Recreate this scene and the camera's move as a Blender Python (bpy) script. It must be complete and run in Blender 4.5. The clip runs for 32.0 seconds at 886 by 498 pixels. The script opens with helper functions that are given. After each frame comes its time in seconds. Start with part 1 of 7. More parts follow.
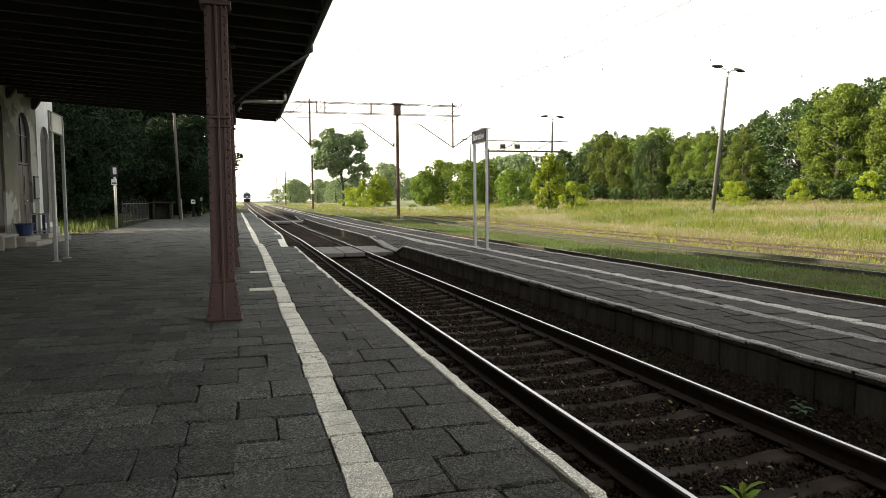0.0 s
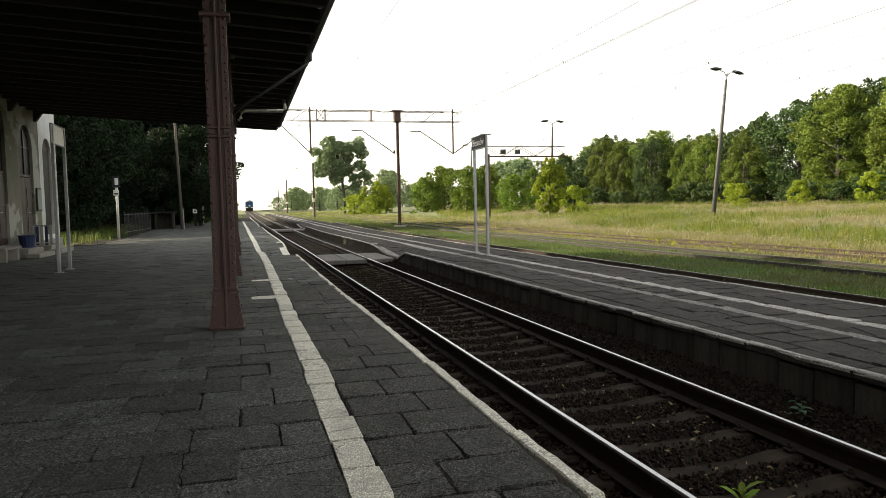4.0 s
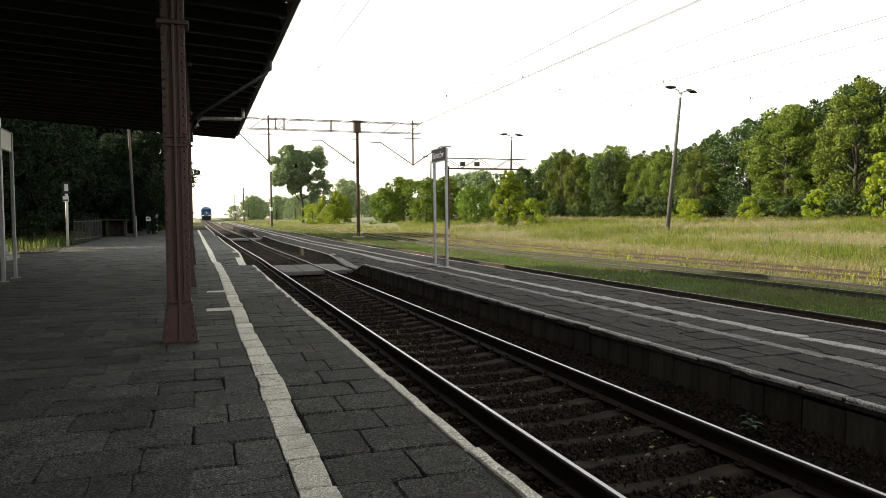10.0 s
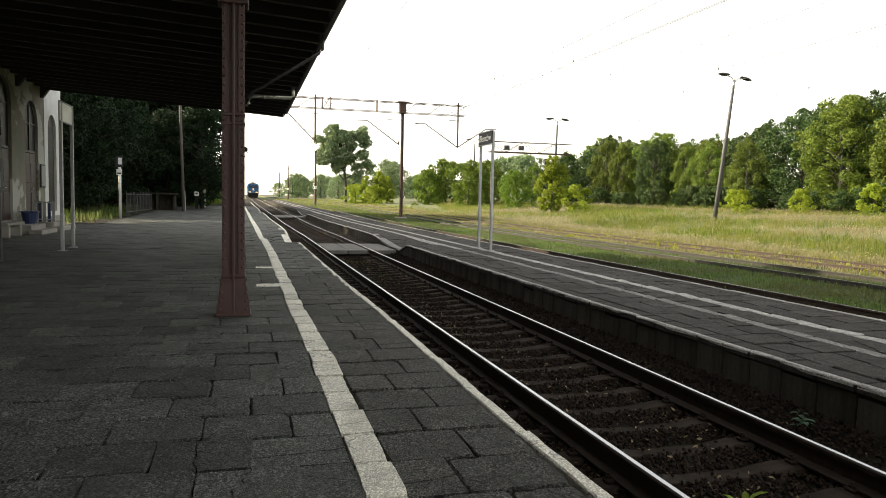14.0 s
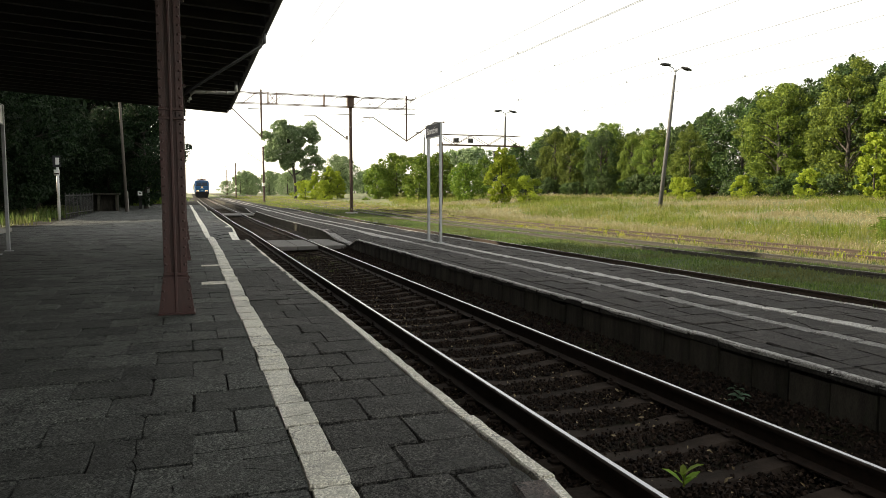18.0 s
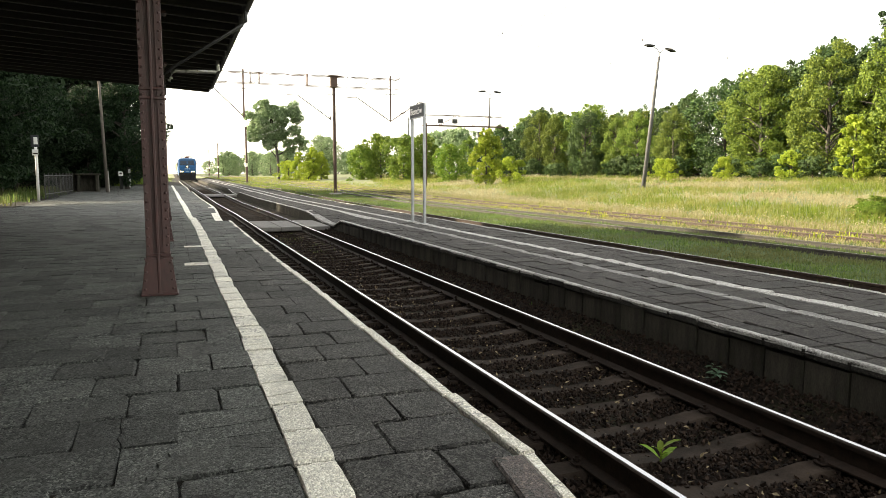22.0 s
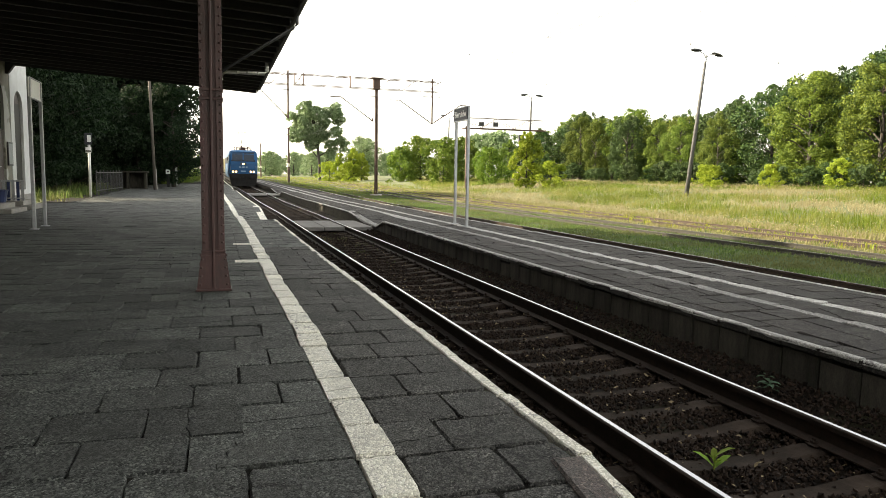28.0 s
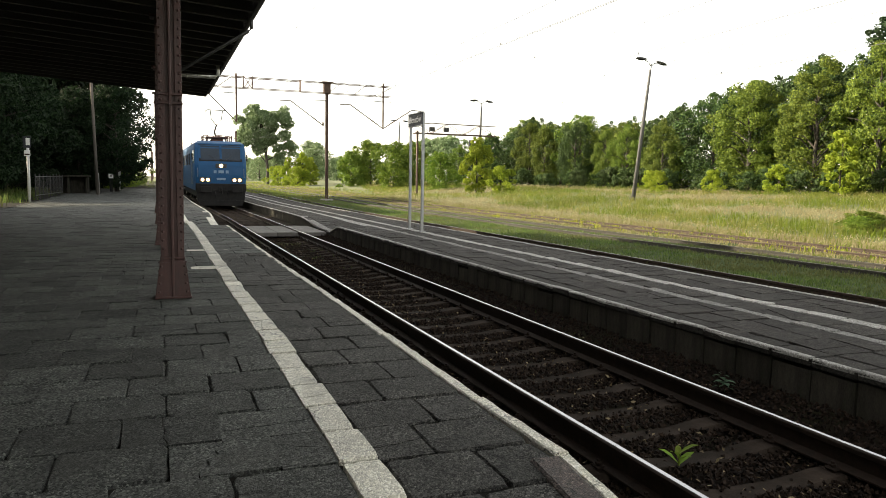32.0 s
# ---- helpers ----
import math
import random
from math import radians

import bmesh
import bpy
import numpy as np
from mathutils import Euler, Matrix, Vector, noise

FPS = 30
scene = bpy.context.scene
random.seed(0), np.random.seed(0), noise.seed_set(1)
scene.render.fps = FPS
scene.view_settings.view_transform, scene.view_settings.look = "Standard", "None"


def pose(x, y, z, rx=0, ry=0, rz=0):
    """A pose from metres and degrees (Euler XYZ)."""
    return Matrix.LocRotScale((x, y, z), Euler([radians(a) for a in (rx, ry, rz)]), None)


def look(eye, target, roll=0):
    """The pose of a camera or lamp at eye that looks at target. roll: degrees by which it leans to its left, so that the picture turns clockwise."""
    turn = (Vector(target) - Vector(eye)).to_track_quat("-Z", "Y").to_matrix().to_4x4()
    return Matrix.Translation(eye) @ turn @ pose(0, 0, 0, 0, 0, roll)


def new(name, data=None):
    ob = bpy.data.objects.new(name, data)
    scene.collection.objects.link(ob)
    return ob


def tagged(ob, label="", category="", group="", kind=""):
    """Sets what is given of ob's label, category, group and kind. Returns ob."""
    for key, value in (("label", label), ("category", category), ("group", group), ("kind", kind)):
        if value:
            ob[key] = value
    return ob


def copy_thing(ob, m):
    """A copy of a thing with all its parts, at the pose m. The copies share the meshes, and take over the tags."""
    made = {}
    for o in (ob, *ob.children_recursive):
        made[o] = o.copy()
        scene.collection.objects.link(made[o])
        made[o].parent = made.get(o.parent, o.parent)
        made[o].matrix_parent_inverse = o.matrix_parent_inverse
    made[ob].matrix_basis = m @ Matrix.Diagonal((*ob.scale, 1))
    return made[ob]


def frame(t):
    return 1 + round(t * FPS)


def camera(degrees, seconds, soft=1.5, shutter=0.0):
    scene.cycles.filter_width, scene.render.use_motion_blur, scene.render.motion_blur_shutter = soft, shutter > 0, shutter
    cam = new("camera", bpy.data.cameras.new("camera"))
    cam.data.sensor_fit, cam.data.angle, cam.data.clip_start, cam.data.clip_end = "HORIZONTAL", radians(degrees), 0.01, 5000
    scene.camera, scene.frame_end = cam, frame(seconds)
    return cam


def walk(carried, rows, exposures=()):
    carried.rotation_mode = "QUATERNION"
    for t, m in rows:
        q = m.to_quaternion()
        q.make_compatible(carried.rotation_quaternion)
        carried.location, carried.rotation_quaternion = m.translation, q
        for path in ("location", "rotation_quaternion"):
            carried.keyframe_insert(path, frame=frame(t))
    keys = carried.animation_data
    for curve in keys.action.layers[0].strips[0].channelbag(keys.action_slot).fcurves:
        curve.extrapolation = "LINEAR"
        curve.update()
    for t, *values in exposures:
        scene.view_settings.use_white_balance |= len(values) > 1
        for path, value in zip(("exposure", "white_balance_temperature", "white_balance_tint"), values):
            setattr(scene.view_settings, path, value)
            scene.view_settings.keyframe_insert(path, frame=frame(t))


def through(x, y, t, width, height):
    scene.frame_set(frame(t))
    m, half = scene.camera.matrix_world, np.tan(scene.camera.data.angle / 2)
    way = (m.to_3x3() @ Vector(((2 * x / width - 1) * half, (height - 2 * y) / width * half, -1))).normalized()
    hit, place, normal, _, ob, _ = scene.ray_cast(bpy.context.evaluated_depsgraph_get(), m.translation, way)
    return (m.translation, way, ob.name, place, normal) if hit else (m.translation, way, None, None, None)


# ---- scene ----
cam = camera(63.9, 32.0, soft=0.55)
PATH = [
    (0, (-3.131, 0.486, 1.35), (-2.593, 2.408, 1.213), -0.5),
    (0.5, (-3.138, 0.466, 1.349), (-2.604, 2.389, 1.206), -0.8),
    (1, (-3.145, 0.436, 1.359), (-2.614, 2.358, 1.211), -0.8),
    (1.5, (-3.136, 0.462, 1.364), (-2.605, 2.385, 1.224), -0.8),
    (2, (-3.143, 0.436, 1.365), (-2.612, 2.359, 1.23), -0.7),
    (2.5, (-3.135, 0.439, 1.366), (-2.593, 2.359, 1.229), -0.7),
    (3, (-3.144, 0.402, 1.363), (-2.609, 2.325, 1.231), -0.7),
    (3.5, (-3.135, 0.387, 1.357), (-2.612, 2.314, 1.232), -1.0),
    (4, (-3.124, 0.428, 1.353), (-2.591, 2.352, 1.233), -1.3),
    (4.5, (-3.101, 0.497, 1.341), (-2.369, 2.352, 1.194), -1.3),
    (6.5, (-3.138, 0.355, 1.405), (-2.311, 2.17, 1.247), 0.6),
    (7, (-3.123, 0.389, 1.393), (-2.451, 2.268, 1.251), -0.2),
    (7.5, (-3.116, 0.417, 1.384), (-2.454, 2.301, 1.274), -0.8),
    (8, (-3.12, 0.386, 1.404), (-2.459, 2.272, 1.324), -0.8),
    (8.5, (-3.127, 0.378, 1.398), (-2.48, 2.269, 1.332), -0.7),
    (9, (-3.121, 0.445, 1.386), (-2.456, 2.33, 1.326), -0.6),
    (9.5, (-3.113, 0.467, 1.379), (-2.475, 2.361, 1.304), -0.6),
    (10, (-3.13, 0.442, 1.386), (-2.485, 2.333, 1.295), -0.5),
    (10.5, (-3.136, 0.423, 1.393), (-2.488, 2.312, 1.287), -0.2),
    (11, (-3.132, 0.418, 1.396), (-2.488, 2.308, 1.283), -0.0),
    (11.5, (-3.132, 0.425, 1.387), (-2.494, 2.317, 1.274), -0.0),
    (12, (-3.141, 0.385, 1.392), (-2.549, 2.292, 1.27), -0.0),
    (12.5, (-3.162, 0.355, 1.413), (-2.659, 2.285, 1.275), 0.1),
    (13, (-3.154, 0.39, 1.402), (-2.665, 2.324, 1.259), 0.0),
    (13.5, (-3.149, 0.392, 1.396), (-2.669, 2.327, 1.244), 0.1),
    (14, (-3.244, 0.433, 1.394), (-2.707, 2.355, 1.254), 1.2),
    (14.5, (-3.353, 0.49, 1.418), (-2.633, 2.35, 1.274), 0.2),
    (16.5, (-3.195, 0.321, 1.379), (-2.579, 2.217, 1.213), 0.1),
    (17, (-3.197, 0.373, 1.372), (-2.571, 2.266, 1.209), 0.0),
    (17.5, (-3.182, 0.413, 1.367), (-2.529, 2.297, 1.208), 0.1),
    (18, (-3.179, 0.381, 1.363), (-2.516, 2.262, 1.207), -0.1),
    (18.5, (-3.192, 0.383, 1.36), (-2.517, 2.259, 1.204), 0.1),
    (19, (-3.186, 0.398, 1.35), (-2.493, 2.267, 1.185), 0.4),
    (19.5, (-3.179, 0.369, 1.357), (-2.485, 2.237, 1.18), 0.4),
    (20, (-3.192, 0.367, 1.357), (-2.488, 2.231, 1.175), 0.5),
    (20.5, (-3.192, 0.375, 1.352), (-2.485, 2.237, 1.166), 0.4),
    (21, (-3.194, 0.353, 1.361), (-2.487, 2.214, 1.168), 0.3),
    (21.5, (-3.188, 0.343, 1.366), (-2.483, 2.205, 1.173), 0.2),
    (22, (-3.182, 0.337, 1.363), (-2.48, 2.197, 1.154), 0.0),
    (22.5, (-3.204, 0.295, 1.367), (-2.5, 2.155, 1.153), 0.1),
    (23, (-3.208, 0.3, 1.368), (-2.51, 2.162, 1.146), -0.0),
    (23.5, (-3.207, 0.314, 1.367), (-2.511, 2.178, 1.157), 0.1),
    (24, (-3.257, 0.361, 1.362), (-2.499, 2.2, 1.155), 0.9),
    (24.5, (-3.287, 0.298, 1.386), (-2.506, 2.127, 1.166), 1.5),
    (25, (-3.294, 0.331, 1.376), (-2.514, 2.16, 1.156), 1.8),
    (25.5, (-3.296, 0.327, 1.372), (-2.519, 2.157, 1.157), 1.9),
    (26, (-3.306, 0.31, 1.375), (-2.522, 2.138, 1.163), 2.3),
    (26.5, (-3.337, 0.306, 1.373), (-2.742, 2.206, 1.179), 1.5),
    (28.5, (-3.323, 0.333, 1.355), (-2.699, 2.222, 1.148), 0.3),
    (29, (-3.325, 0.357, 1.35), (-2.654, 2.23, 1.149), 0.1),
    (29.5, (-3.344, 0.356, 1.357), (-2.668, 2.227, 1.158), 0.1),
    (30, (-3.363, 0.317, 1.365), (-2.686, 2.188, 1.167), 0.0),
    (30.5, (-3.369, 0.299, 1.367), (-2.694, 2.171, 1.163), 0.0),
    (31, (-3.404, 0.294, 1.374), (-2.719, 2.162, 1.17), 0.3),
    (31.5, (-3.449, 0.313, 1.378), (-2.717, 2.163, 1.181), 0.8),
    (32, (-3.493, 0.305, 1.375), (-2.756, 2.155, 1.188), 1.0),
]
walk(cam, [(t, look(e, g, r)) for t, e, g, r in PATH],
     [(t, e, 7500.0, 8.5) for t, e in (
         (0, 1.83), (1, 1.68), (2, 1.58), (3, 1.53), (4, 1.54), (6.5, 1.47), (7, 1.47), (8, 1.56), (10, 1.47), (11, 1.5), (12, 1.53), (13, 1.96), (14, 1.7), (17, 1.52), (18, 1.51), (19, 1.58), (20, 1.86), (21, 2.0), (22, 2.34), (23, 2.5), (23.8, 2.04), (24.2, 2.01), (25, 2.32), (26, 2.18), (29, 2.13), (30, 2.05), (30.9, 2.38), (31.3, 2.24), (32, 1.77))])

# ---- world, sun, exposure ----
SUN_AZ, SUN_EL = 58.0, 22.0        # degrees to the left of the track's direction, and above the horizon
world = bpy.data.worlds.new("world")
scene.world = world
world.use_nodes = True
wn = world.node_tree
sky = wn.nodes.new("ShaderNodeTexSky")
sky.sky_type = "NISHITA"
sky.sun_disc = False
sky.sun_elevation = radians(SUN_EL)
sky.sun_rotation = radians(-SUN_AZ)
sky.air_density, sky.dust_density, sky.ozone_density = 1.0, 1.6, 0.8
haze = wn.nodes.new("ShaderNodeHueSaturation")      # thin high haze takes most of the colour out of the sky
haze.inputs["Saturation"].default_value = 0.3
wn.links.new(sky.outputs["Color"], haze.inputs["Color"])
wn.links.new(haze.outputs["Color"], wn.nodes["Background"].inputs["Color"])
wn.nodes["Background"].inputs["Strength"].default_value = 0.15
sun = new("sun", bpy.data.lights.new("sun", "SUN"))
sun.data.energy, sun.data.angle, sun.data.color = 4.3, radians(0.6), (1.0, 0.9, 0.74)
sun.matrix_world = look((-200 * math.sin(radians(SUN_AZ)), 200 * math.cos(radians(SUN_AZ)), 200 * math.tan(radians(SUN_EL))), (0, 0, 0))
scene.view_settings.exposure = 1.7


# ---- materials ----
def nd(tree, kind, **inputs):
    n = tree.nodes.new(kind)
    for k, v in inputs.items():
        n.inputs[k.replace("_", " ")].default_value = v
    return n


def mat(name, dark, light, scale=6.0, fine=60.0, rough=0.8, bump=0.3, metal=0.0, vary=0.0, spec=0.5, stain=None, stain_scale=0.8,
        stain_amount=0.5, stretch=None, island=False, place="Object", grain=0.45, stain2=None):
    """Two-scale procedural surface: dark/light mottling, fine grain relief, an optional stain colour, optional variation from piece to piece."""
    m = bpy.data.materials.new(name)
    m.use_nodes = True
    t = m.node_tree
    out = t.nodes["Principled BSDF"]
    co = t.nodes.new("ShaderNodeTexCoord").outputs["Object"] if place == "Object" else t.nodes.new("ShaderNodeNewGeometry").outputs["Position"]
    if stretch:
        mp = t.nodes.new("ShaderNodeMapping")
        mp.inputs["Scale"].default_value = stretch
        t.links.new(co, mp.inputs["Vector"])
        co = mp.outputs["Vector"]
    a = nd(t, "ShaderNodeTexNoise", Scale=scale, Detail=6.0, Roughness=0.65)
    b = nd(t, "ShaderNodeTexNoise", Scale=fine, Detail=3.0, Roughness=0.7)
    for n in (a, b):
        t.links.new(co, n.inputs["Vector"])
    mix = t.nodes.new("ShaderNodeMixRGB")
    mix.inputs["Color1"].default_value, mix.inputs["Color2"].default_value = (*dark, 1), (*light, 1)
    add = t.nodes.new("ShaderNodeMath")
    add.operation = "MULTIPLY_ADD"
    add.inputs[1].default_value, add.inputs[2].default_value = grain, 0.0
    t.links.new(b.outputs["Fac"], add.inputs[0])
    sm = t.nodes.new("ShaderNodeMath")
    sm.operation = "MULTIPLY_ADD"
    sm.inputs[1].default_value = 1 - grain
    t.links.new(a.outputs["Fac"], sm.inputs[0])
    t.links.new(add.outputs[0], sm.inputs[2])
    ramp = t.nodes.new("ShaderNodeMapRange")
    ramp.inputs["From Min"].default_value, ramp.inputs["From Max"].default_value = 0.34, 0.66
    t.links.new(sm.outputs[0], ramp.inputs["Value"])
    t.links.new(ramp.outputs["Result"], mix.inputs["Fac"])
    colour = mix.outputs["Color"]
    if stain:
        s = nd(t, "ShaderNodeTexNoise", Scale=stain_scale, Detail=5.0, Roughness=0.7)
        t.links.new(co, s.inputs["Vector"])
        r = t.nodes.new("ShaderNodeMapRange")
        r.inputs["From Min"].default_value, r.inputs["From Max"].default_value = 0.5, 0.68
        r.inputs["To Max"].default_value = stain_amount
        t.links.new(s.outputs["Fac"], r.inputs["Value"])
        mx = t.nodes.new("ShaderNodeMixRGB")
        mx.inputs["Color2"].default_value = (*stain, 1)
        t.links.new(r.outputs["Result"], mx.inputs["Fac"])
        t.links.new(colour, mx.inputs["Color1"])
        colour = mx.outputs["Color"]
    if stain2:
        # patches with sharp edges, where a coat has come away
        tone, size, lo, hi = stain2
        s = nd(t, "ShaderNodeTexNoise", Scale=size, Detail=6.0, Roughness=0.6)
        s.noise_dimensions = "4D"
        s.inputs["W"].default_value = 3.7
        t.links.new(co, s.inputs["Vector"])
        r = t.nodes.new("ShaderNodeMapRange")
        r.inputs["From Min"].default_value, r.inputs["From Max"].default_value = lo, hi
        t.links.new(s.outputs["Fac"], r.inputs["Value"])
        mx = t.nodes.new("ShaderNodeMixRGB")
        mx.inputs["Color2"].default_value = (*tone, 1)
        t.links.new(r.outputs["Result"], mx.inputs["Fac"])
        t.links.new(colour, mx.inputs["Color1"])
        colour = mx.outputs["Color"]
    if vary:
        hsv = t.nodes.new("ShaderNodeHueSaturation")
        src = t.nodes.new("ShaderNodeNewGeometry").outputs["Random Per Island"] if island else t.nodes.new("ShaderNodeObjectInfo").outputs["Random"]
        r = t.nodes.new("ShaderNodeMapRange")
        r.inputs["To Min"].default_value, r.inputs["To Max"].default_value = 1 - vary, 1 + vary
        t.links.new(src, r.inputs["Value"])
        t.links.new(r.outputs["Result"], hsv.inputs["Value"])
        t.links.new(colour, hsv.inputs["Color"])
        colour = hsv.outputs["Color"]
    t.links.new(colour, out.inputs["Base Color"])
    out.inputs["Roughness"].default_value = rough
    out.inputs["Metallic"].default_value = metal
    out.inputs["Specular IOR Level"].default_value = spec
    if bump:
        bp = t.nodes.new("ShaderNodeBump")
        bp.inputs["Strength"].default_value = bump
        bp.inputs["Distance"].default_value = 0.02
        t.links.new(sm.outputs[0], bp.inputs["Height"])
        t.links.new(bp.outputs["Normal"], out.inputs["Normal"])
    return m


def leafy(name, dark, light, through=0.45, rough=0.55, patch=0.0, patch_colour=(0.3, 0.26, 0.12), swing=1.0):
    """Foliage: varied from leaf to leaf and from plant to plant, letting some light through."""
    m = bpy.data.materials.new(name)
    m.use_nodes = True
    t = m.node_tree
    out = t.nodes["Principled BSDF"]
    g = t.nodes.new("ShaderNodeNewGeometry")
    o = t.nodes.new("ShaderNodeObjectInfo")
    mix = t.nodes.new("ShaderNodeMixRGB")
    mix.inputs["Color1"].default_value, mix.inputs["Color2"].default_value = (*dark, 1), (*light, 1)
    t.links.new(g.outputs["Random Per Island"], mix.inputs["Fac"])
    hsv = t.nodes.new("ShaderNodeHueSaturation")
    for key, lo, hi in (("Value", 1 - 0.3 * swing, 1 + 0.3 * swing), ("Hue", 0.508 - 0.016 * swing, 0.508 + 0.016 * swing)):
        r = t.nodes.new("ShaderNodeMapRange")
        r.inputs["To Min"].default_value, r.inputs["To Max"].default_value = lo, hi
        t.links.new(o.outputs["Random"], r.inputs["Value"])
        t.links.new(r.outputs["Result"], hsv.inputs[key])
    colour = mix.outputs["Color"]
    if patch:
        n = nd(t, "ShaderNodeTexNoise", Scale=patch, Detail=4.0, Roughness=0.6)
        t.links.new(g.outputs["Position"], n.inputs["Vector"])
        r = t.nodes.new("ShaderNodeMapRange")
        r.inputs["From Min"].default_value, r.inputs["From Max"].default_value = 0.43, 0.59
        t.links.new(n.outputs["Fac"], r.inputs["Value"])
        mx = t.nodes.new("ShaderNodeMixRGB")
        mx.inputs["Color2"].default_value = (*patch_colour, 1)
        t.links.new(r.outputs["Result"], mx.inputs["Fac"])
        t.links.new(colour, mx.inputs["Color1"])
        colour = mx.outputs["Color"]
    t.links.new(colour, hsv.inputs["Color"])
    t.links.new(hsv.outputs["Color"], out.inputs["Base Color"])
    out.inputs["Roughness"].default_value = rough + 0.15
    out.inputs["Specular IOR Level"].default_value = 0.25
    tr = t.nodes.new("ShaderNodeBsdfTranslucent")
    t.links.new(hsv.outputs["Color"], tr.inputs["Color"])
    ms = t.nodes.new("ShaderNodeMixShader")
    ms.inputs["Fac"].default_value = through
    t.links.new(out.outputs["BSDF"], ms.inputs[1])
    t.links.new(tr.outputs["BSDF"], ms.inputs[2])
    t.links.new(ms.outputs["Shader"], t.nodes["Material Output"].inputs["Surface"])
    return m


def glow(name, colour, strength):
    m = bpy.data.materials.new(name)
    m.use_nodes = True
    p = m.node_tree.nodes["Principled BSDF"]
    p.inputs["Base Color"].default_value = (*colour, 1)
    p.inputs["Emission Color"].default_value = (*colour, 1)
    p.inputs["Emission Strength"].default_value = strength
    return m


def slabby(name, dark, light, island=False, rough=0.62, crack=0.85, wear=(0.05, 0.05, 0.045), worn=0.6, vary=0.3, spec=0.5, pebble=0.95, relief=0.0045):
    """Weathered concrete with exposed aggregate, fine cracks and dirt; each piece a little lighter or darker."""
    m = bpy.data.materials.new(name)
    m.use_nodes = True
    t = m.node_tree
    out = t.nodes["Principled BSDF"]
    geo = t.nodes.new("ShaderNodeNewGeometry")
    co = geo.outputs["Position"]
    rand = geo.outputs["Random Per Island"] if island else t.nodes.new("ShaderNodeObjectInfo").outputs["Random"]
    peb = nd(t, "ShaderNodeTexVoronoi", Scale=98.0)
    fine = nd(t, "ShaderNodeTexNoise", Scale=420.0, Detail=3.0, Roughness=0.7)
    big = nd(t, "ShaderNodeTexNoise", Scale=3.2, Detail=7.0, Roughness=0.7)
    wob = nd(t, "ShaderNodeTexNoise", Scale=4.0, Detail=4.0, Roughness=0.6)
    for n in (peb, fine, big, wob):
        t.links.new(co, n.inputs["Vector"])
    grey = t.nodes.new("ShaderNodeRGBToBW")
    t.links.new(peb.outputs["Color"], grey.inputs["Color"])
    s = t.nodes.new("ShaderNodeMath")
    s.operation = "MULTIPLY_ADD"
    s.inputs[1].default_value = pebble
    t.links.new(grey.outputs[0], s.inputs[0])
    f2 = t.nodes.new("ShaderNodeMath")
    f2.operation = "MULTIPLY_ADD"
    f2.inputs[1].default_value, f2.inputs[2].default_value = 0.2 + 0.84 * pebble, 0.36 - 1.03 * pebble
    t.links.new(fine.outputs["Fac"], f2.inputs[0])
    t.links.new(f2.outputs[0], s.inputs[2])
    s2 = t.nodes.new("ShaderNodeMath")
    s2.operation = "MULTIPLY_ADD"
    s2.inputs[1].default_value = 0.5
    t.links.new(big.outputs["Fac"], s2.inputs[0])
    t.links.new(s.outputs[0], s2.inputs[2])
    rg = t.nodes.new("ShaderNodeMapRange")
    rg.inputs["From Min"].default_value, rg.inputs["From Max"].default_value = 0.6 - 0.25 * pebble, 0.72 + 0.25 * pebble
    t.links.new(s2.outputs[0], rg.inputs["Value"])
    mix = t.nodes.new("ShaderNodeMixRGB")
    mix.inputs["Color1"].default_value, mix.inputs["Color2"].default_value = (*dark, 1), (*light, 1)
    t.links.new(rg.outputs["Result"], mix.inputs["Fac"])
    # sparse pale grains of aggregate, their glints put into the colour
    glint = nd(t, "ShaderNodeMapRange")
    glint.inputs["From Min"].default_value, glint.inputs["From Max"].default_value, glint.inputs["To Max"].default_value = 0.74, 0.8, 0.55
    t.links.new(grey.outputs[0], glint.inputs["Value"])
    bare = nd(t, "ShaderNodeMapRange")
    bare.inputs["From Min"].default_value, bare.inputs["From Max"].default_value = 0.46, 0.62
    t.links.new(big.outputs["Fac"], bare.inputs["Value"])
    cb = t.nodes.new("ShaderNodeMath")
    cb.operation = "MULTIPLY"
    t.links.new(glint.outputs["Result"], cb.inputs[0])
    t.links.new(bare.outputs["Result"], cb.inputs[1])
    m1 = t.nodes.new("ShaderNodeMixRGB")
    m1.inputs["Color2"].default_value = (min(light[0] * 2.4, 0.9), min(light[1] * 2.4, 0.9), min(light[2] * 2.3, 0.86), 1)
    t.links.new(cb.outputs[0], m1.inputs["Fac"])
    t.links.new(mix.outputs["Color"], m1.inputs["Color1"])
    # dirt and moss in patches
    st = nd(t, "ShaderNodeTexNoise", Scale=1.7, Detail=6.0, Roughness=0.75)
    t.links.new(co, st.inputs["Vector"])
    r2 = t.nodes.new("ShaderNodeMapRange")
    r2.inputs["From Min"].default_value, r2.inputs["From Max"].default_value, r2.inputs["To Max"].default_value = 0.5, 0.66, worn
    t.links.new(st.outputs["Fac"], r2.inputs["Value"])
    m2 = t.nodes.new("ShaderNodeMixRGB")
    m2.inputs["Color2"].default_value = (*wear, 1)
    t.links.new(r2.outputs["Result"], m2.inputs["Fac"])
    t.links.new(m1.outputs["Color"], m2.inputs["Color1"])
    # cracks: thin dark cell edges, bent, and only in places
    off = t.nodes.new("ShaderNodeVectorMath")
    off.operation = "MULTIPLY_ADD"
    off.inputs[1].default_value = (0.5, 0.5, 0.5)
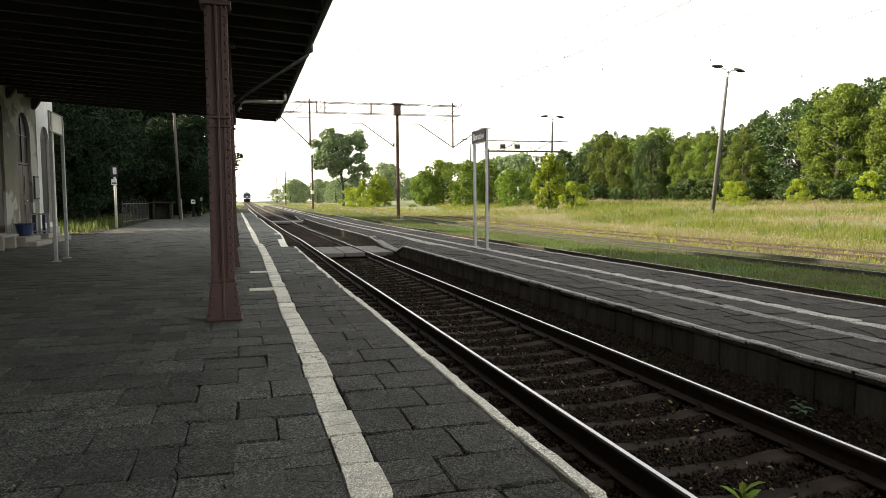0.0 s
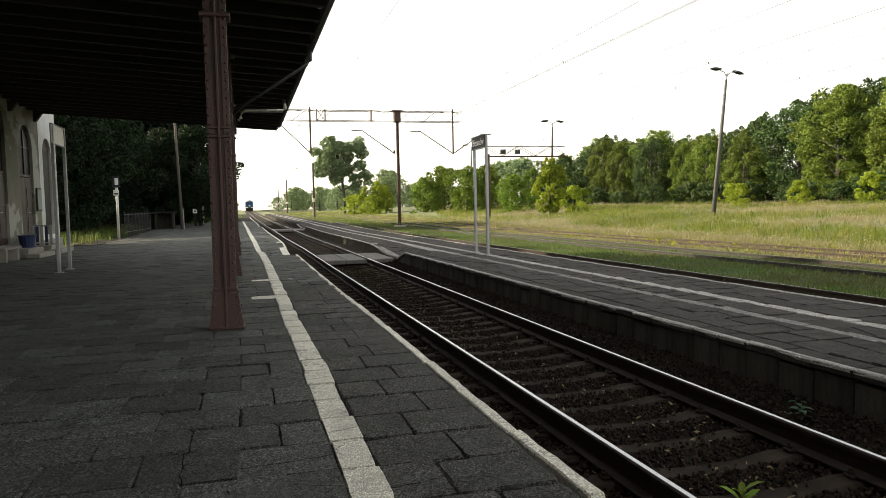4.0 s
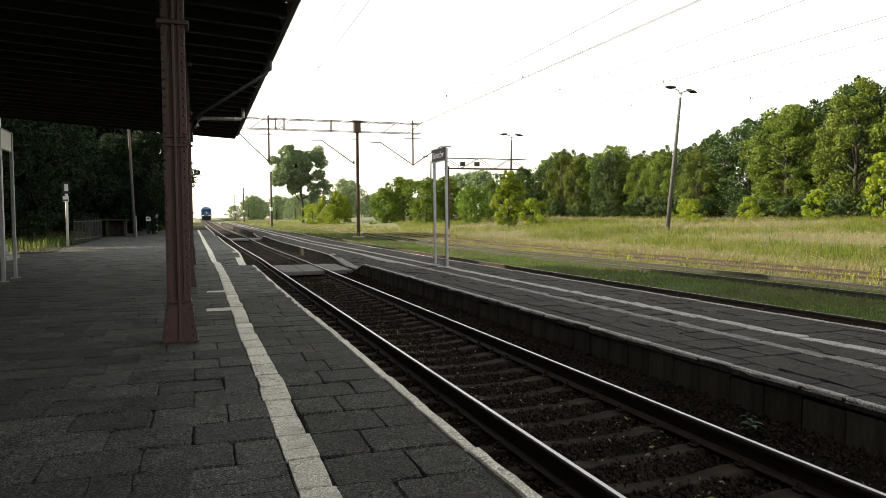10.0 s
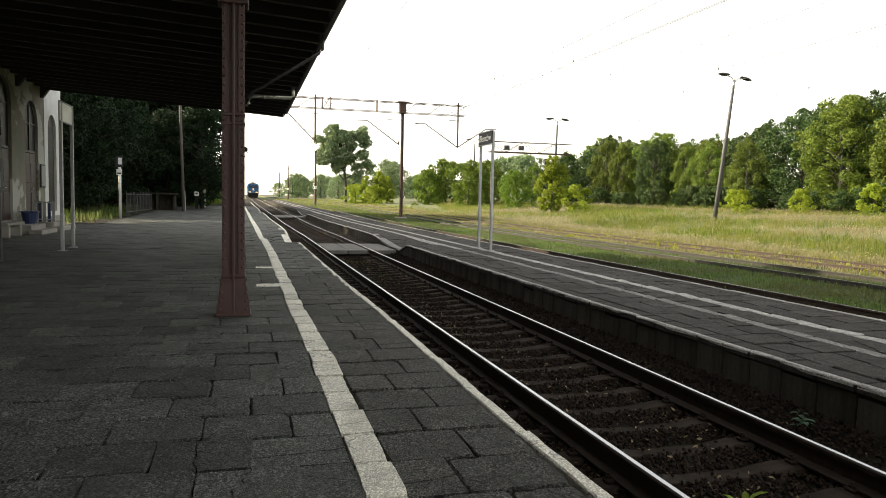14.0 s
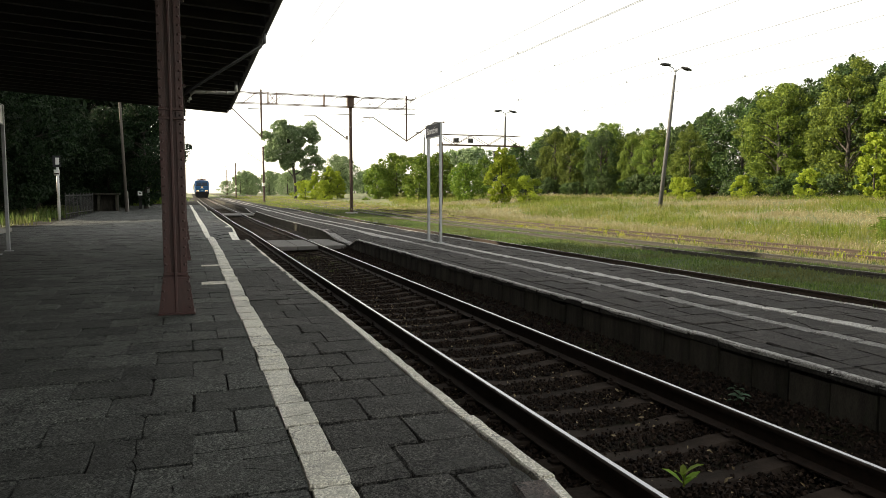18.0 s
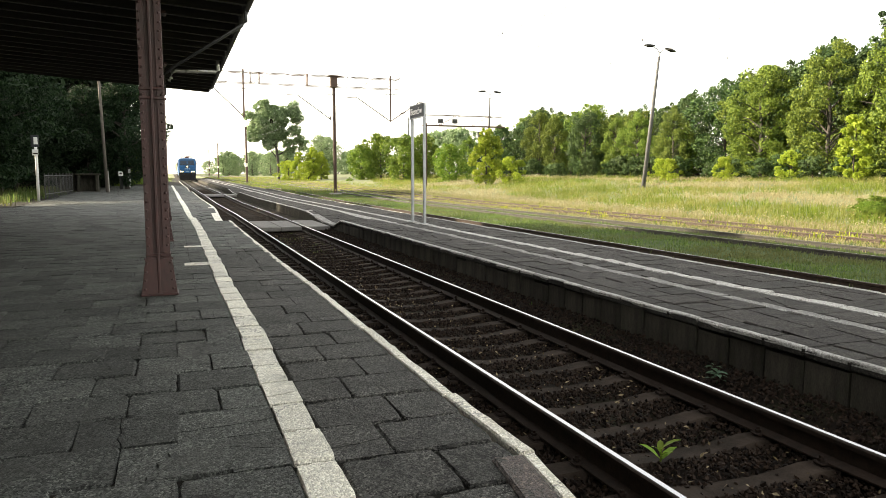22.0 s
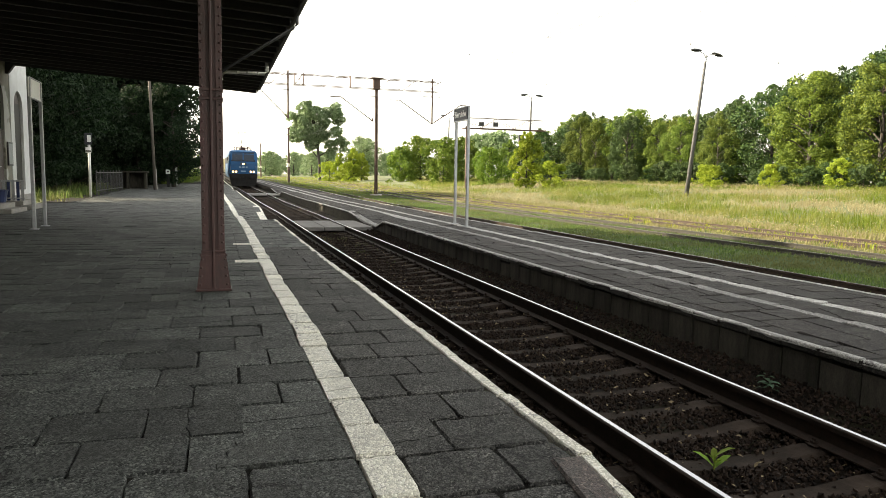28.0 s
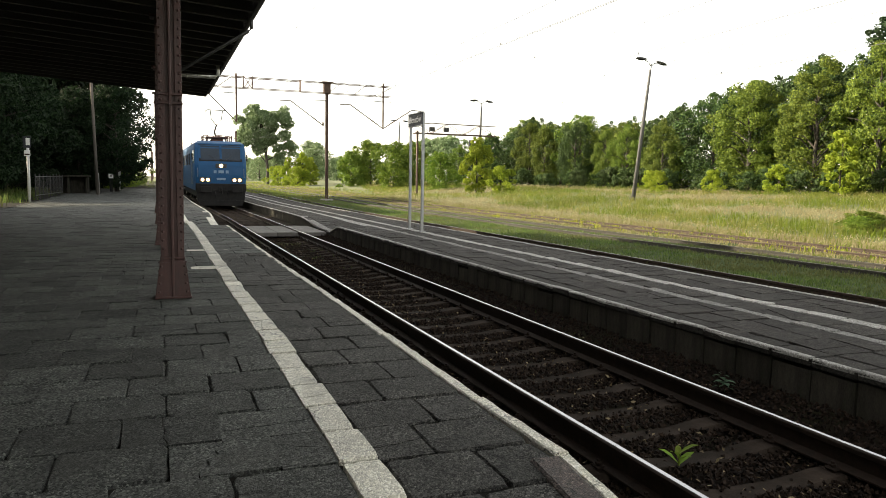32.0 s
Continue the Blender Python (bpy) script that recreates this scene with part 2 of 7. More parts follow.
    t.links.new(wob.outputs["Color"], off.inputs[0])
    t.links.new(co, off.inputs[2])
    ed = nd(t, "ShaderNodeTexVoronoi", Scale=3.0)
    ed.feature = "DISTANCE_TO_EDGE"
    t.links.new(off.outputs[0], ed.inputs["Vector"])
    r3 = t.nodes.new("ShaderNodeMapRange")
    r3.inputs["From Min"].default_value, r3.inputs["From Max"].default_value = 0.006, 0.024
    r3.inputs["To Min"].default_value, r3.inputs["To Max"].default_value = crack, 0.0
    t.links.new(ed.outputs["Distance"], r3.inputs["Value"])
    msk = nd(t, "ShaderNodeTexNoise", Scale=0.9, Detail=2.0)
    t.links.new(co, msk.inputs["Vector"])
    r4 = t.nodes.new("ShaderNodeMapRange")
    r4.inputs["From Min"].default_value, r4.inputs["From Max"].default_value = 0.43, 0.52
    t.links.new(msk.outputs["Fac"], r4.inputs["Value"])
    cm = t.nodes.new("ShaderNodeMath")
    cm.operation = "MULTIPLY"
    t.links.new(r3.outputs["Result"], cm.inputs[0])
    t.links.new(r4.outputs["Result"], cm.inputs[1])
    m3 = t.nodes.new("ShaderNodeMixRGB")
    m3.inputs["Color2"].default_value = (0.005, 0.0048, 0.0045, 1)
    t.links.new(cm.outputs[0], m3.inputs["Fac"])
    t.links.new(m2.outputs["Color"], m3.inputs["Color1"])
    # small dark pits where pebbles have come out
    pit = nd(t, "ShaderNodeTexNoise", Scale=52.0, Detail=2.0, Roughness=0.6)
    t.links.new(co, pit.inputs["Vector"])
    r6 = t.nodes.new("ShaderNodeMapRange")
    r6.inputs["From Min"].default_value, r6.inputs["From Max"].default_value, r6.inputs["To Max"].default_value = 0.6, 0.69, 0.7
    t.links.new(pit.outputs["Fac"], r6.inputs["Value"])
    m4 = t.nodes.new("ShaderNodeMixRGB")
    m4.inputs["Color2"].default_value = (*[c * 0.5 for c in dark], 1)
    t.links.new(r6.outputs["Result"], m4.inputs["Fac"])
    t.links.new(m3.outputs["Color"], m4.inputs["Color1"])
    m3 = m4
    hsv = t.nodes.new("ShaderNodeHueSaturation")
    r5 = t.nodes.new("ShaderNodeMapRange")
    r5.inputs["To Min"].default_value, r5.inputs["To Max"].default_value = 1 - vary, 1 + vary
    t.links.new(rand, r5.inputs["Value"])
    t.links.new(r5.outputs["Result"], hsv.inputs["Value"])
    t.links.new(m3.outputs["Color"], hsv.inputs["Color"])
    t.links.new(hsv.outputs["Color"], out.inputs["Base Color"])
    out.inputs["Roughness"].default_value = rough
    out.inputs["Specular IOR Level"].default_value = spec
    hh = t.nodes.new("ShaderNodeMath")
    hh.operation = "SUBTRACT"
    pits = t.nodes.new("ShaderNodeMath")                # each pebble stands proud of the cement round it
    pits.operation = "MULTIPLY_ADD"
    pits.inputs[1].default_value = -1.6
    t.links.new(peb.outputs["Distance"], pits.inputs[0])
    t.links.new(s2.outputs[0], pits.inputs[2])
    t.links.new(pits.outputs[0], hh.inputs[0])
    t.links.new(cm.outputs[0], hh.inputs[1])
    bp = t.nodes.new("ShaderNodeBump")
    bp.inputs["Strength"].default_value, bp.inputs["Distance"].default_value = 0.85, relief
    t.links.new(hh.outputs[0], bp.inputs["Height"])
    t.links.new(bp.outputs["Normal"], out.inputs["Normal"])
    return m


PAVER = slabby("concrete_paver", (0.0175, 0.0193, 0.018), (0.129, 0.137, 0.125), rough=0.7, spec=0.25, vary=0.36, pebble=1.2, relief=0.0065)
PAVER_REST = slabby("concrete_paver_joined", (0.02, 0.0222, 0.0206), (0.104, 0.11, 0.101), True, 0.7, spec=0.25, vary=0.36, pebble=0.65, relief=0.0035)
PAVER_EDGE = slabby("edge_strip_paver", (0.0115, 0.0112, 0.0102), (0.112, 0.11, 0.1), rough=0.75, spec=0.25, pebble=1.35, relief=0.007)
PAVER_BROWN = slabby("brown_concrete_paver", (0.012, 0.0105, 0.0092), (0.056, 0.05, 0.0455), rough=0.8, spec=0.2)
PAVER_BROWN_REST = slabby("brown_concrete_paver_joined", (0.012, 0.0105, 0.0092), (0.056, 0.05, 0.0455), True, 0.8, spec=0.2)
PAINTED = slabby("worn_white_paint", (0.47, 0.445, 0.365), (0.92, 0.885, 0.755), False, 0.42, 0.85, (0.27, 0.262, 0.22), 0.55, 0.11)
PAINTED_KERB = slabby("worn_kerb_paint", (0.48, 0.45, 0.36), (0.93, 0.89, 0.77), False, 0.45, 0.6, (0.24, 0.23, 0.18), 0.32, 0.1)
GREY_LINE = slabby("faded_line_paint", (0.08, 0.078, 0.072), (0.25, 0.245, 0.228), False, 0.7, 0.5, (0.11, 0.105, 0.1), 0.6, 0.12)
PALE_LINE = slabby("pale_line_paint", (0.169, 0.163, 0.149), (0.456, 0.449, 0.417), False, 0.6, 0.6, (0.14, 0.135, 0.12), 0.5, 0.12)
SOIL = mat("dark_soil", (0.008, 0.0075, 0.0063), (0.022, 0.02, 0.0165), 4.0, 50.0, 0.95, 0.6, spec=0.1)
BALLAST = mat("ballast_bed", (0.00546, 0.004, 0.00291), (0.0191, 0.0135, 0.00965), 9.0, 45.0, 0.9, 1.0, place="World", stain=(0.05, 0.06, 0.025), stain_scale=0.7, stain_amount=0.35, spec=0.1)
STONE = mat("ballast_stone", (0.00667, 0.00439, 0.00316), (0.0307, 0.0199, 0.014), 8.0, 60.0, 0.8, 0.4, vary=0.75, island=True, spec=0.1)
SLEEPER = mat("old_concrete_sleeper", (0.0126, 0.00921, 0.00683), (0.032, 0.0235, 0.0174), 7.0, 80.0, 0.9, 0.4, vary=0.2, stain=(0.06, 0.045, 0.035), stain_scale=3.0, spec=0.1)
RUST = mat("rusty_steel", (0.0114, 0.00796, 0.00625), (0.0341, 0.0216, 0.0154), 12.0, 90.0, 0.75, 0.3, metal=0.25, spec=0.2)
OLD_RUST = mat("old_rust", (0.017, 0.0105, 0.0065), (0.046, 0.028, 0.018), 10.0, 90.0, 0.85, 0.3)
# rail tops in sunlight: the light is put into this paler rust
SUNLIT_HEAD = mat("sunlit_rail_head", (0.13, 0.09, 0.055), (0.24, 0.175, 0.115), 6.0, 80.0, 0.8, 0.2)
SHINY = mat("polished_rail_head", (0.3, 0.3, 0.31), (0.46, 0.46, 0.48), 2.0, 60.0, 0.25, 0.0, metal=1.0, stretch=(20, 0.4, 20))
PANEL = mat("weathered_concrete_panel", (0.0137, 0.0131, 0.0114), (0.0673, 0.06, 0.0492), 4.0, 60.0, 0.9, 0.6, vary=0.25, stretch=(2.5, 2.5, 0.6), stain=(0.035, 0.042, 0.025), stain_scale=2.2, stain_amount=0.7, spec=0.1)
SIDE_RUST = mat("weathered_rail_steel", (0.008, 0.0075, 0.006), (0.025, 0.022, 0.017), 10.0, 90.0, 0.85, 0.3)
DULL = mat("dull_rail_head", (0.16, 0.15, 0.14), (0.3, 0.28, 0.25), 6.0, 60.0, 0.42, 0.0, metal=0.8)
SLAB = mat("crossing_concrete", (0.09, 0.0863, 0.0788), (0.203, 0.195, 0.18), 5.0, 70.0, 0.9, 0.3, stain=(0.12, 0.11, 0.1))
RED_STEEL = mat("red_brown_painted_steel", (0.024, 0.0078, 0.007), (0.066, 0.0215, 0.019), 6.0, 70.0, 0.5, 0.35, stain=(0.022, 0.012, 0.01), stain_scale=2.0, stain_amount=0.7, stretch=(3, 3, 0.8))
DARK_WOOD = mat("dark_creosoted_wood", (0.014, 0.012, 0.011), (0.037, 0.031, 0.028), 4.0, 60.0, 0.75, 0.4, stretch=(0.6, 8, 8), vary=0.25)
DARK_BOARD = mat("dark_roof_boards", (0.0109, 0.00954, 0.00897), (0.0287, 0.0247, 0.023), 4.0, 60.0, 0.8, 0.4, stretch=(8, 0.6, 8))
BITUMEN = mat("bitumen_roofing", (0.03, 0.03, 0.03), (0.07, 0.07, 0.07), 3.0, 90.0, 0.9, 0.4)
ZINC = mat("galvanised_pipe", (0.42, 0.42, 0.41), (0.62, 0.62, 0.6), 9.0, 80.0, 0.45, 0.1, metal=0.6, stain=(0.2, 0.19, 0.17))
PLASTER = mat("peeling_cream_plaster", (0.145, 0.13, 0.103), (0.22, 0.203, 0.165), 2.0, 40.0, 0.9, 0.4, stain=(0.11, 0.15, 0.11), stain_scale=0.8, stain_amount=0.8, stain2=((0.34, 0.34, 0.315), 0.55, 0.55, 0.57))
PLASTER_PALE = mat("pale_plaster", (0.493, 0.501, 0.493), (0.629, 0.637, 0.637), 2.0, 40.0, 0.9, 0.2, stain=(0.4, 0.4, 0.38), stain_scale=1.2, stain_amount=0.4)
PLINTH = mat("cement_plinth", (0.195, 0.188, 0.173), (0.315, 0.3, 0.277), 3.0, 50.0, 0.9, 0.4, stain=(0.15, 0.14, 0.12))
DOOR_RED = mat("dark_red_door_paint", (0.015, 0.005, 0.0045), (0.035, 0.012, 0.01), 5.0, 60.0, 0.55, 0.2)
ROOF_TILE = mat("red_clay_roof", (0.18, 0.07, 0.04), (0.32, 0.13, 0.08), 3.0, 40.0, 0.85, 0.5)
WHITE_STEEL = mat("white_painted_steel", (0.5, 0.51, 0.5), (0.68, 0.68, 0.67), 5.0, 60.0, 0.45, 0.08, stain=(0.36, 0.35, 0.33), stain_scale=2.0)
GREY_STEEL = mat("grey_galvanised_steel", (0.24, 0.248, 0.256), (0.384, 0.392, 0.4), 7.0, 70.0, 0.5, 0.1, metal=0.4)
DARK_STEEL = mat("dark_painted_steel", (0.0138, 0.0145, 0.0152), (0.0345, 0.0345, 0.0359), 6.0, 70.0, 0.55, 0.15)
MAST_STEEL = mat("rusted_mast_steel", (0.039, 0.0228, 0.0169), (0.0975, 0.0585, 0.0429), 5.0, 50.0, 0.8, 0.2)
POLE_CONCRETE = mat("grey_pole_concrete", (0.0512, 0.0512, 0.0512), (0.0976, 0.0976, 0.0976), 3.0, 60.0, 0.9, 0.3)
POLE_WOOD = mat("weathered_pole_wood", (0.06, 0.051, 0.042), (0.12, 0.105, 0.09), 3.0, 60.0, 0.9, 0.4, stretch=(8, 8, 0.5))
SIGN_NAVY = mat("dark_sign_enamel", (0.016, 0.018, 0.022), (0.034, 0.037, 0.043), 5.0, 60.0, 0.6, 0.03, spec=0.25)
SIGN_WHITE = mat("white_sign_enamel", (0.62, 0.62, 0.6), (0.75, 0.75, 0.73), 4.0, 60.0, 0.4, 0.03)
PAPER = mat("faded_notice_paper", (0.16, 0.18, 0.175), (0.26, 0.28, 0.27), 4.0, 60.0, 0.6, 0.0)
PAPER_YELLOW = mat("yellow_timetable_paper", (0.34, 0.29, 0.07), (0.46, 0.39, 0.12), 4.0, 60.0, 0.6, 0.0)
BLUE_PLASTIC = mat("blue_plastic", (0.0075, 0.0175, 0.06), (0.015, 0.03, 0.1), 5.0, 60.0, 0.45, 0.05)
LOCO_BLUE = mat("blue_locomotive_paint", (0.0045, 0.053, 0.143), (0.008, 0.077, 0.19), 1.5, 40.0, 0.45, 0.02, spec=0.22, stain=(0.03, 0.09, 0.2), stain_scale=1.2, stain_amount=0.4)
LOCO_PALE = mat("pale_blue_stripe", (0.12, 0.216, 0.33), (0.18, 0.276, 0.384), 2.0, 40.0, 0.35, 0.02)
LOCO_DARK = mat("dark_underframe_paint", (0.008, 0.008, 0.009), (0.026, 0.025, 0.024), 4.0, 50.0, 0.65, 0.2, spec=0.12)
LOCO_GREY = mat("red_brown_roof_gear", (0.045, 0.018, 0.015), (0.1, 0.04, 0.032), 4.0, 50.0, 0.65, 0.2)
WAGON = mat("cream_wagon_paint", (0.36, 0.34, 0.24), (0.52, 0.5, 0.38), 1.5, 40.0, 0.6, 0.1, stain=(0.22, 0.18, 0.12), stain_scale=1.0)
GLASS = mat("dark_cab_glass", (0.012, 0.022, 0.036), (0.03, 0.046, 0.068), 1.0, 20.0, 0.12, 0.0, spec=0.35)
WINDOW = mat("dim_window_glass", (0.004, 0.0045, 0.005), (0.01, 0.0105, 0.0115), 1.0, 20.0, 0.45, 0.0, spec=0.1)
LAMP_WARM = glow("headlight", (1.0, 0.7, 0.36), 1.3)
BARK = mat("bark", (0.018, 0.0155, 0.0125), (0.05, 0.043, 0.035), 5.0, 40.0, 0.95, 0.7, stretch=(4, 4, 0.8))
LEAF = leafy("green_leaves", (0.03, 0.06, 0.008), (0.17, 0.215, 0.026), 0.16, 0.5, swing=0.7)
LEAF_SHRUB = leafy("shrub_leaves", (0.062, 0.112, 0.013), (0.16, 0.215, 0.024), 0.3, 0.5, swing=0.6)
LEAF_DEEP = leafy("deep_green_leaves", (0.014, 0.036, 0.011), (0.066, 0.102, 0.022), 0.13, 0.5, swing=0.8)
# near-black leaves: the shade on the station-side trees is put into the colour
LEAF_SHADE = leafy("shade_darkened_leaves", (0.0052, 0.0135, 0.005), (0.0145, 0.029, 0.0085), 0.3)
LEAF_PINE = leafy("dull_green_needles", (0.016, 0.0336, 0.0144), (0.04, 0.068, 0.028), 0.25)
# leaves of far and lone trees: distance haze is put into this colour
LEAF_PALE = leafy("haze_paled_leaves", (0.0975, 0.143, 0.065), (0.221, 0.28, 0.15), 0.45, 0.5, swing=0.4)
LEAF_BRIGHT = leafy("yellow_green_leaves", (0.16, 0.22, 0.02), (0.29, 0.33, 0.04), 0.5, swing=0.25)
GRASS = leafy("meadow_grass", (0.07, 0.11, 0.012), (0.165, 0.195, 0.027), 0.5, 0.7, 0.3, (0.19, 0.185, 0.055), swing=0)
STRAW = leafy("dry_meadow_grass", (0.15, 0.14, 0.065), (0.36, 0.305, 0.185), 0.45, 0.75, 0.5, (0.22, 0.185, 0.105), swing=0)
SEED = leafy("pale_seed_heads", (0.25, 0.22, 0.13), (0.42, 0.37, 0.24), 0.5, 0.8, swing=0)
LITTER = leafy("dry_leaf_litter", (0.12, 0.085, 0.04), (0.34, 0.27, 0.17), 0.2, 0.7)
EDGE_RED = slabby("reddish_edge_stone", (0.03, 0.021, 0.018), (0.135, 0.1, 0.088), rough=0.7)
GRASS_SHORT = leafy("short_track_grass", (0.052, 0.095, 0.022), (0.13, 0.172, 0.046), 0.5, 0.7, 0.35, (0.1, 0.105, 0.04), swing=0)
FLOWER = leafy("yellow_weed_flowers", (0.26, 0.24, 0.02), (0.42, 0.38, 0.04), 0.4, swing=0)
WEED = leafy("fresh_weed_leaves", (0.14, 0.22, 0.02), (0.22, 0.3, 0.036), 0.4)
WEED_YELLOW = leafy("yellowing_weed_leaves", (0.14, 0.18, 0.02), (0.27, 0.27, 0.03), 0.4, swing=0)
WEED_BLUE = leafy("bluish_weed_leaves", (0.05, 0.1, 0.06), (0.1, 0.17, 0.1), 0.3)
VERGE = mat("mossy_track_verge", (0.0165, 0.032, 0.0075), (0.048, 0.07, 0.018), 1.3, 25.0, 0.95, 0.8, place="World", stain=(0.075, 0.075, 0.032), stain_scale=0.5, stain_amount=0.5, spec=0.15)
GROUND = mat("meadow_soil", (0.036, 0.056, 0.0144), (0.096, 0.108, 0.032), 0.25, 9.0, 0.95, 0.6, place="World", stain=(0.16, 0.14, 0.06), stain_scale=0.12, stain_amount=0.6)


# ---- mesh tools ----
class Shape:
    """Vertices and faces of one mesh, grown piece by piece."""

    def __init__(self):
        self.v, self.f = [], []

    def add(self, vs, fs, m=None):
        n = len(self.v)
        self.v += [tuple(m @ Vector(p)) for p in vs] if m else [tuple(p) for p in vs]
        self.f += [tuple(i + n for i in f) for f in fs]
        return self

    def box(self, c, s, bevel=0.0, m=None):
        x, y, z = (d / 2 for d in s)
        b = min(bevel, x * 0.9, y * 0.9, z * 0.9)
        if b <= 0:
            vs = [(i * x, j * y, k * z) for i in (-1, 1) for j in (-1, 1) for k in (-1, 1)]
            fs = [(0, 1, 3, 2), (4, 6, 7, 5), (0, 4, 5, 1), (2, 3, 7, 6), (0, 2, 6, 4), (1, 5, 7, 3)]
        else:
            vs, fs = [], []
            for i in (-1, 1):
                for j in (-1, 1):
                    for k in (-1, 1):
                        vs += [(i * x, j * (y - b), k * (z - b)), (i * (x - b), j * y, k * (z - b)), (i * (x - b), j * (y - b), k * z)]
            at = lambda i, j, k, a: ((i > 0) * 4 + (j > 0) * 2 + (k > 0)) * 3 + a
            for s_ in (-1, 1):
                fs.append([at(s_, -1, -1, 0), at(s_, 1, -1, 0), at(s_, 1, 1, 0), at(s_, -1, 1, 0)][::s_])
                fs.append([at(-1, s_, -1, 1), at(-1, s_, 1, 1), at(1, s_, 1, 1), at(1, s_, -1, 1)][::s_])
                fs.append([at(-1, -1, s_, 2), at(1, -1, s_, 2), at(1, 1, s_, 2), at(-1, 1, s_, 2)][::s_])
            for a in (-1, 1):
                for b_ in (-1, 1):
                    fs.append([at(a, b_, -1, 0), at(a, b_, 1, 0), at(a, b_, 1, 1), at(a, b_, -1, 1)][:: -a * b_])
                    fs.append([at(a, -1, b_, 0), at(a, 1, b_, 0), at(a, 1, b_, 2), at(a, -1, b_, 2)][:: a * b_])
                    fs.append([at(-1, a, b_, 1), at(1, a, b_, 1), at(1, a, b_, 2), at(-1, a, b_, 2)][:: -a * b_])
                    for k in (-1, 1):
                        fs.append([at(a, b_, k, 0), at(a, b_, k, 1), at(a, b_, k, 2)][:: a * b_ * k])
        vs = [(p[0] + c[0], p[1] + c[1], p[2] + c[2]) for p in vs]
        return self.add(vs, fs, m)

    def tube(self, pts, r, n=8, cap=True, m=None):
        """A round bar through points; r: one radius, or one for each point."""
        pts = [Vector(p) for p in pts]
        rs = r if isinstance(r, (list, tuple)) else [r] * len(pts)
        vs, fs = [], []
        for i, p in enumerate(pts):
            d = (pts[min(i + 1, len(pts) - 1)] - pts[max(i - 1, 0)]).normalized()
            u = d.cross(Vector((0, 0, 1)) if abs(d.z) < 0.9 else Vector((1, 0, 0))).normalized()
            w = d.cross(u)
            for k in range(n):
                a = 2 * math.pi * k / n
                vs.append(p + (u * math.cos(a) + w * math.sin(a)) * rs[i])
        for i in range(len(pts) - 1):
            for k in range(n):
                fs.append((i * n + k, i * n + (k + 1) % n, (i + 1) * n + (k + 1) % n, (i + 1) * n + k))
        if cap:
            fs.append(tuple(range(n))[::-1])
            fs.append(tuple(range((len(pts) - 1) * n, len(pts) * n)))
        return self.add(vs, fs, m)

    def prism(self, outline, p0, p1, axis="y", m=None):
        """An outline (2D points, counter-clockwise) pushed along an axis from p0 to p1."""
        n = len(outline)
        put = {"x": lambda a, b, t: (t, a, b), "y": lambda a, b, t: (a, t, b), "z": lambda a, b, t: (a, b, t)}[axis]
        vs = [put(a, b, t) for t in (p0, p1) for a, b in outline]
        fs = [(i, (i + 1) % n, n + (i + 1) % n, n + i) for i in range(n)]
        fs += [tuple(range(n))[::-1], tuple(range(n, 2 * n))]
        return self.add(vs, fs, m)

    def ball(self, c, s, n=8, rings=5, m=None):
        vs, fs = [], []
        for i in range(rings + 1):
            a = math.pi * i / rings
            for k in range(n):
                b = 2 * math.pi * k / n
                vs.append((c[0] + s[0] * math.sin(a) * math.cos(b), c[1] + s[1] * math.sin(a) * math.sin(b), c[2] + s[2] * math.cos(a)))
        for i in range(rings):
            for k in range(n):
                fs.append((i * n + k, (i + 1) * n + k, (i + 1) * n + (k + 1) % n, i * n + (k + 1) % n))
        return self.add(vs, fs, m)

    def mesh(self, name, material, smooth=False):
        me = bpy.data.meshes.new(name)
        me.from_pydata(self.v, [], self.f)
        me.materials.append(material)
        if smooth:
            me.polygons.foreach_set("use_smooth", [True] * len(me.polygons))
        me.update()
        return me


def part(name, shape, material, parent=None, label="", smooth=False, at=None):
    """One mesh object under a thing or a part (or on its own)."""
    data = shape.mesh(name, material, smooth) if isinstance(shape, Shape) else shape
    ob = new(name, data)
    if parent:
        ob.parent = parent
    if at is not None:
        ob.matrix_basis = at
    if label:
        ob["label"] = label
    return ob


def thing(name, label, category, m=None, group="", kind=""):
    ob = new(name)
    ob.empty_display_size = 0.2
    if m is not None:
        ob.matrix_basis = m
    return tagged(ob, label, category, group, kind)


def ease(a, b, t):
    k = min(max((t - a) / (b - a), 0.0), 1.0)
    return k * k * (3 - 2 * k)


rnd = random.Random(7)
RAIL_TOP, PLAT2 = -0.32, -0.06
END_Y = 420.0


# ---- ground ----
def drift(y):
    """Beyond the second crossing the platform track swings a little to the left."""
    pts = ((32, 0.0), (44, -0.14), (55, -0.26), (70, -0.5), (89, -0.72), (115, -0.85), (150, -0.95), (200, -1.15), (500, -1.9))
    return float(np.interp(y, [p[0] for p in pts], [p[1] for p in pts]))


def climb(y):
    """The line climbs gently into the distance."""
    pts = ((44, 0.0), (67, 0.2), (89, 0.34), (111, 0.45), (150, 0.65), (195, 0.9), (273, 1.35), (420, 2.0), (700, 2.4))
    return float(np.interp(y, [p[0] for p in pts], [p[1] for p in pts]))


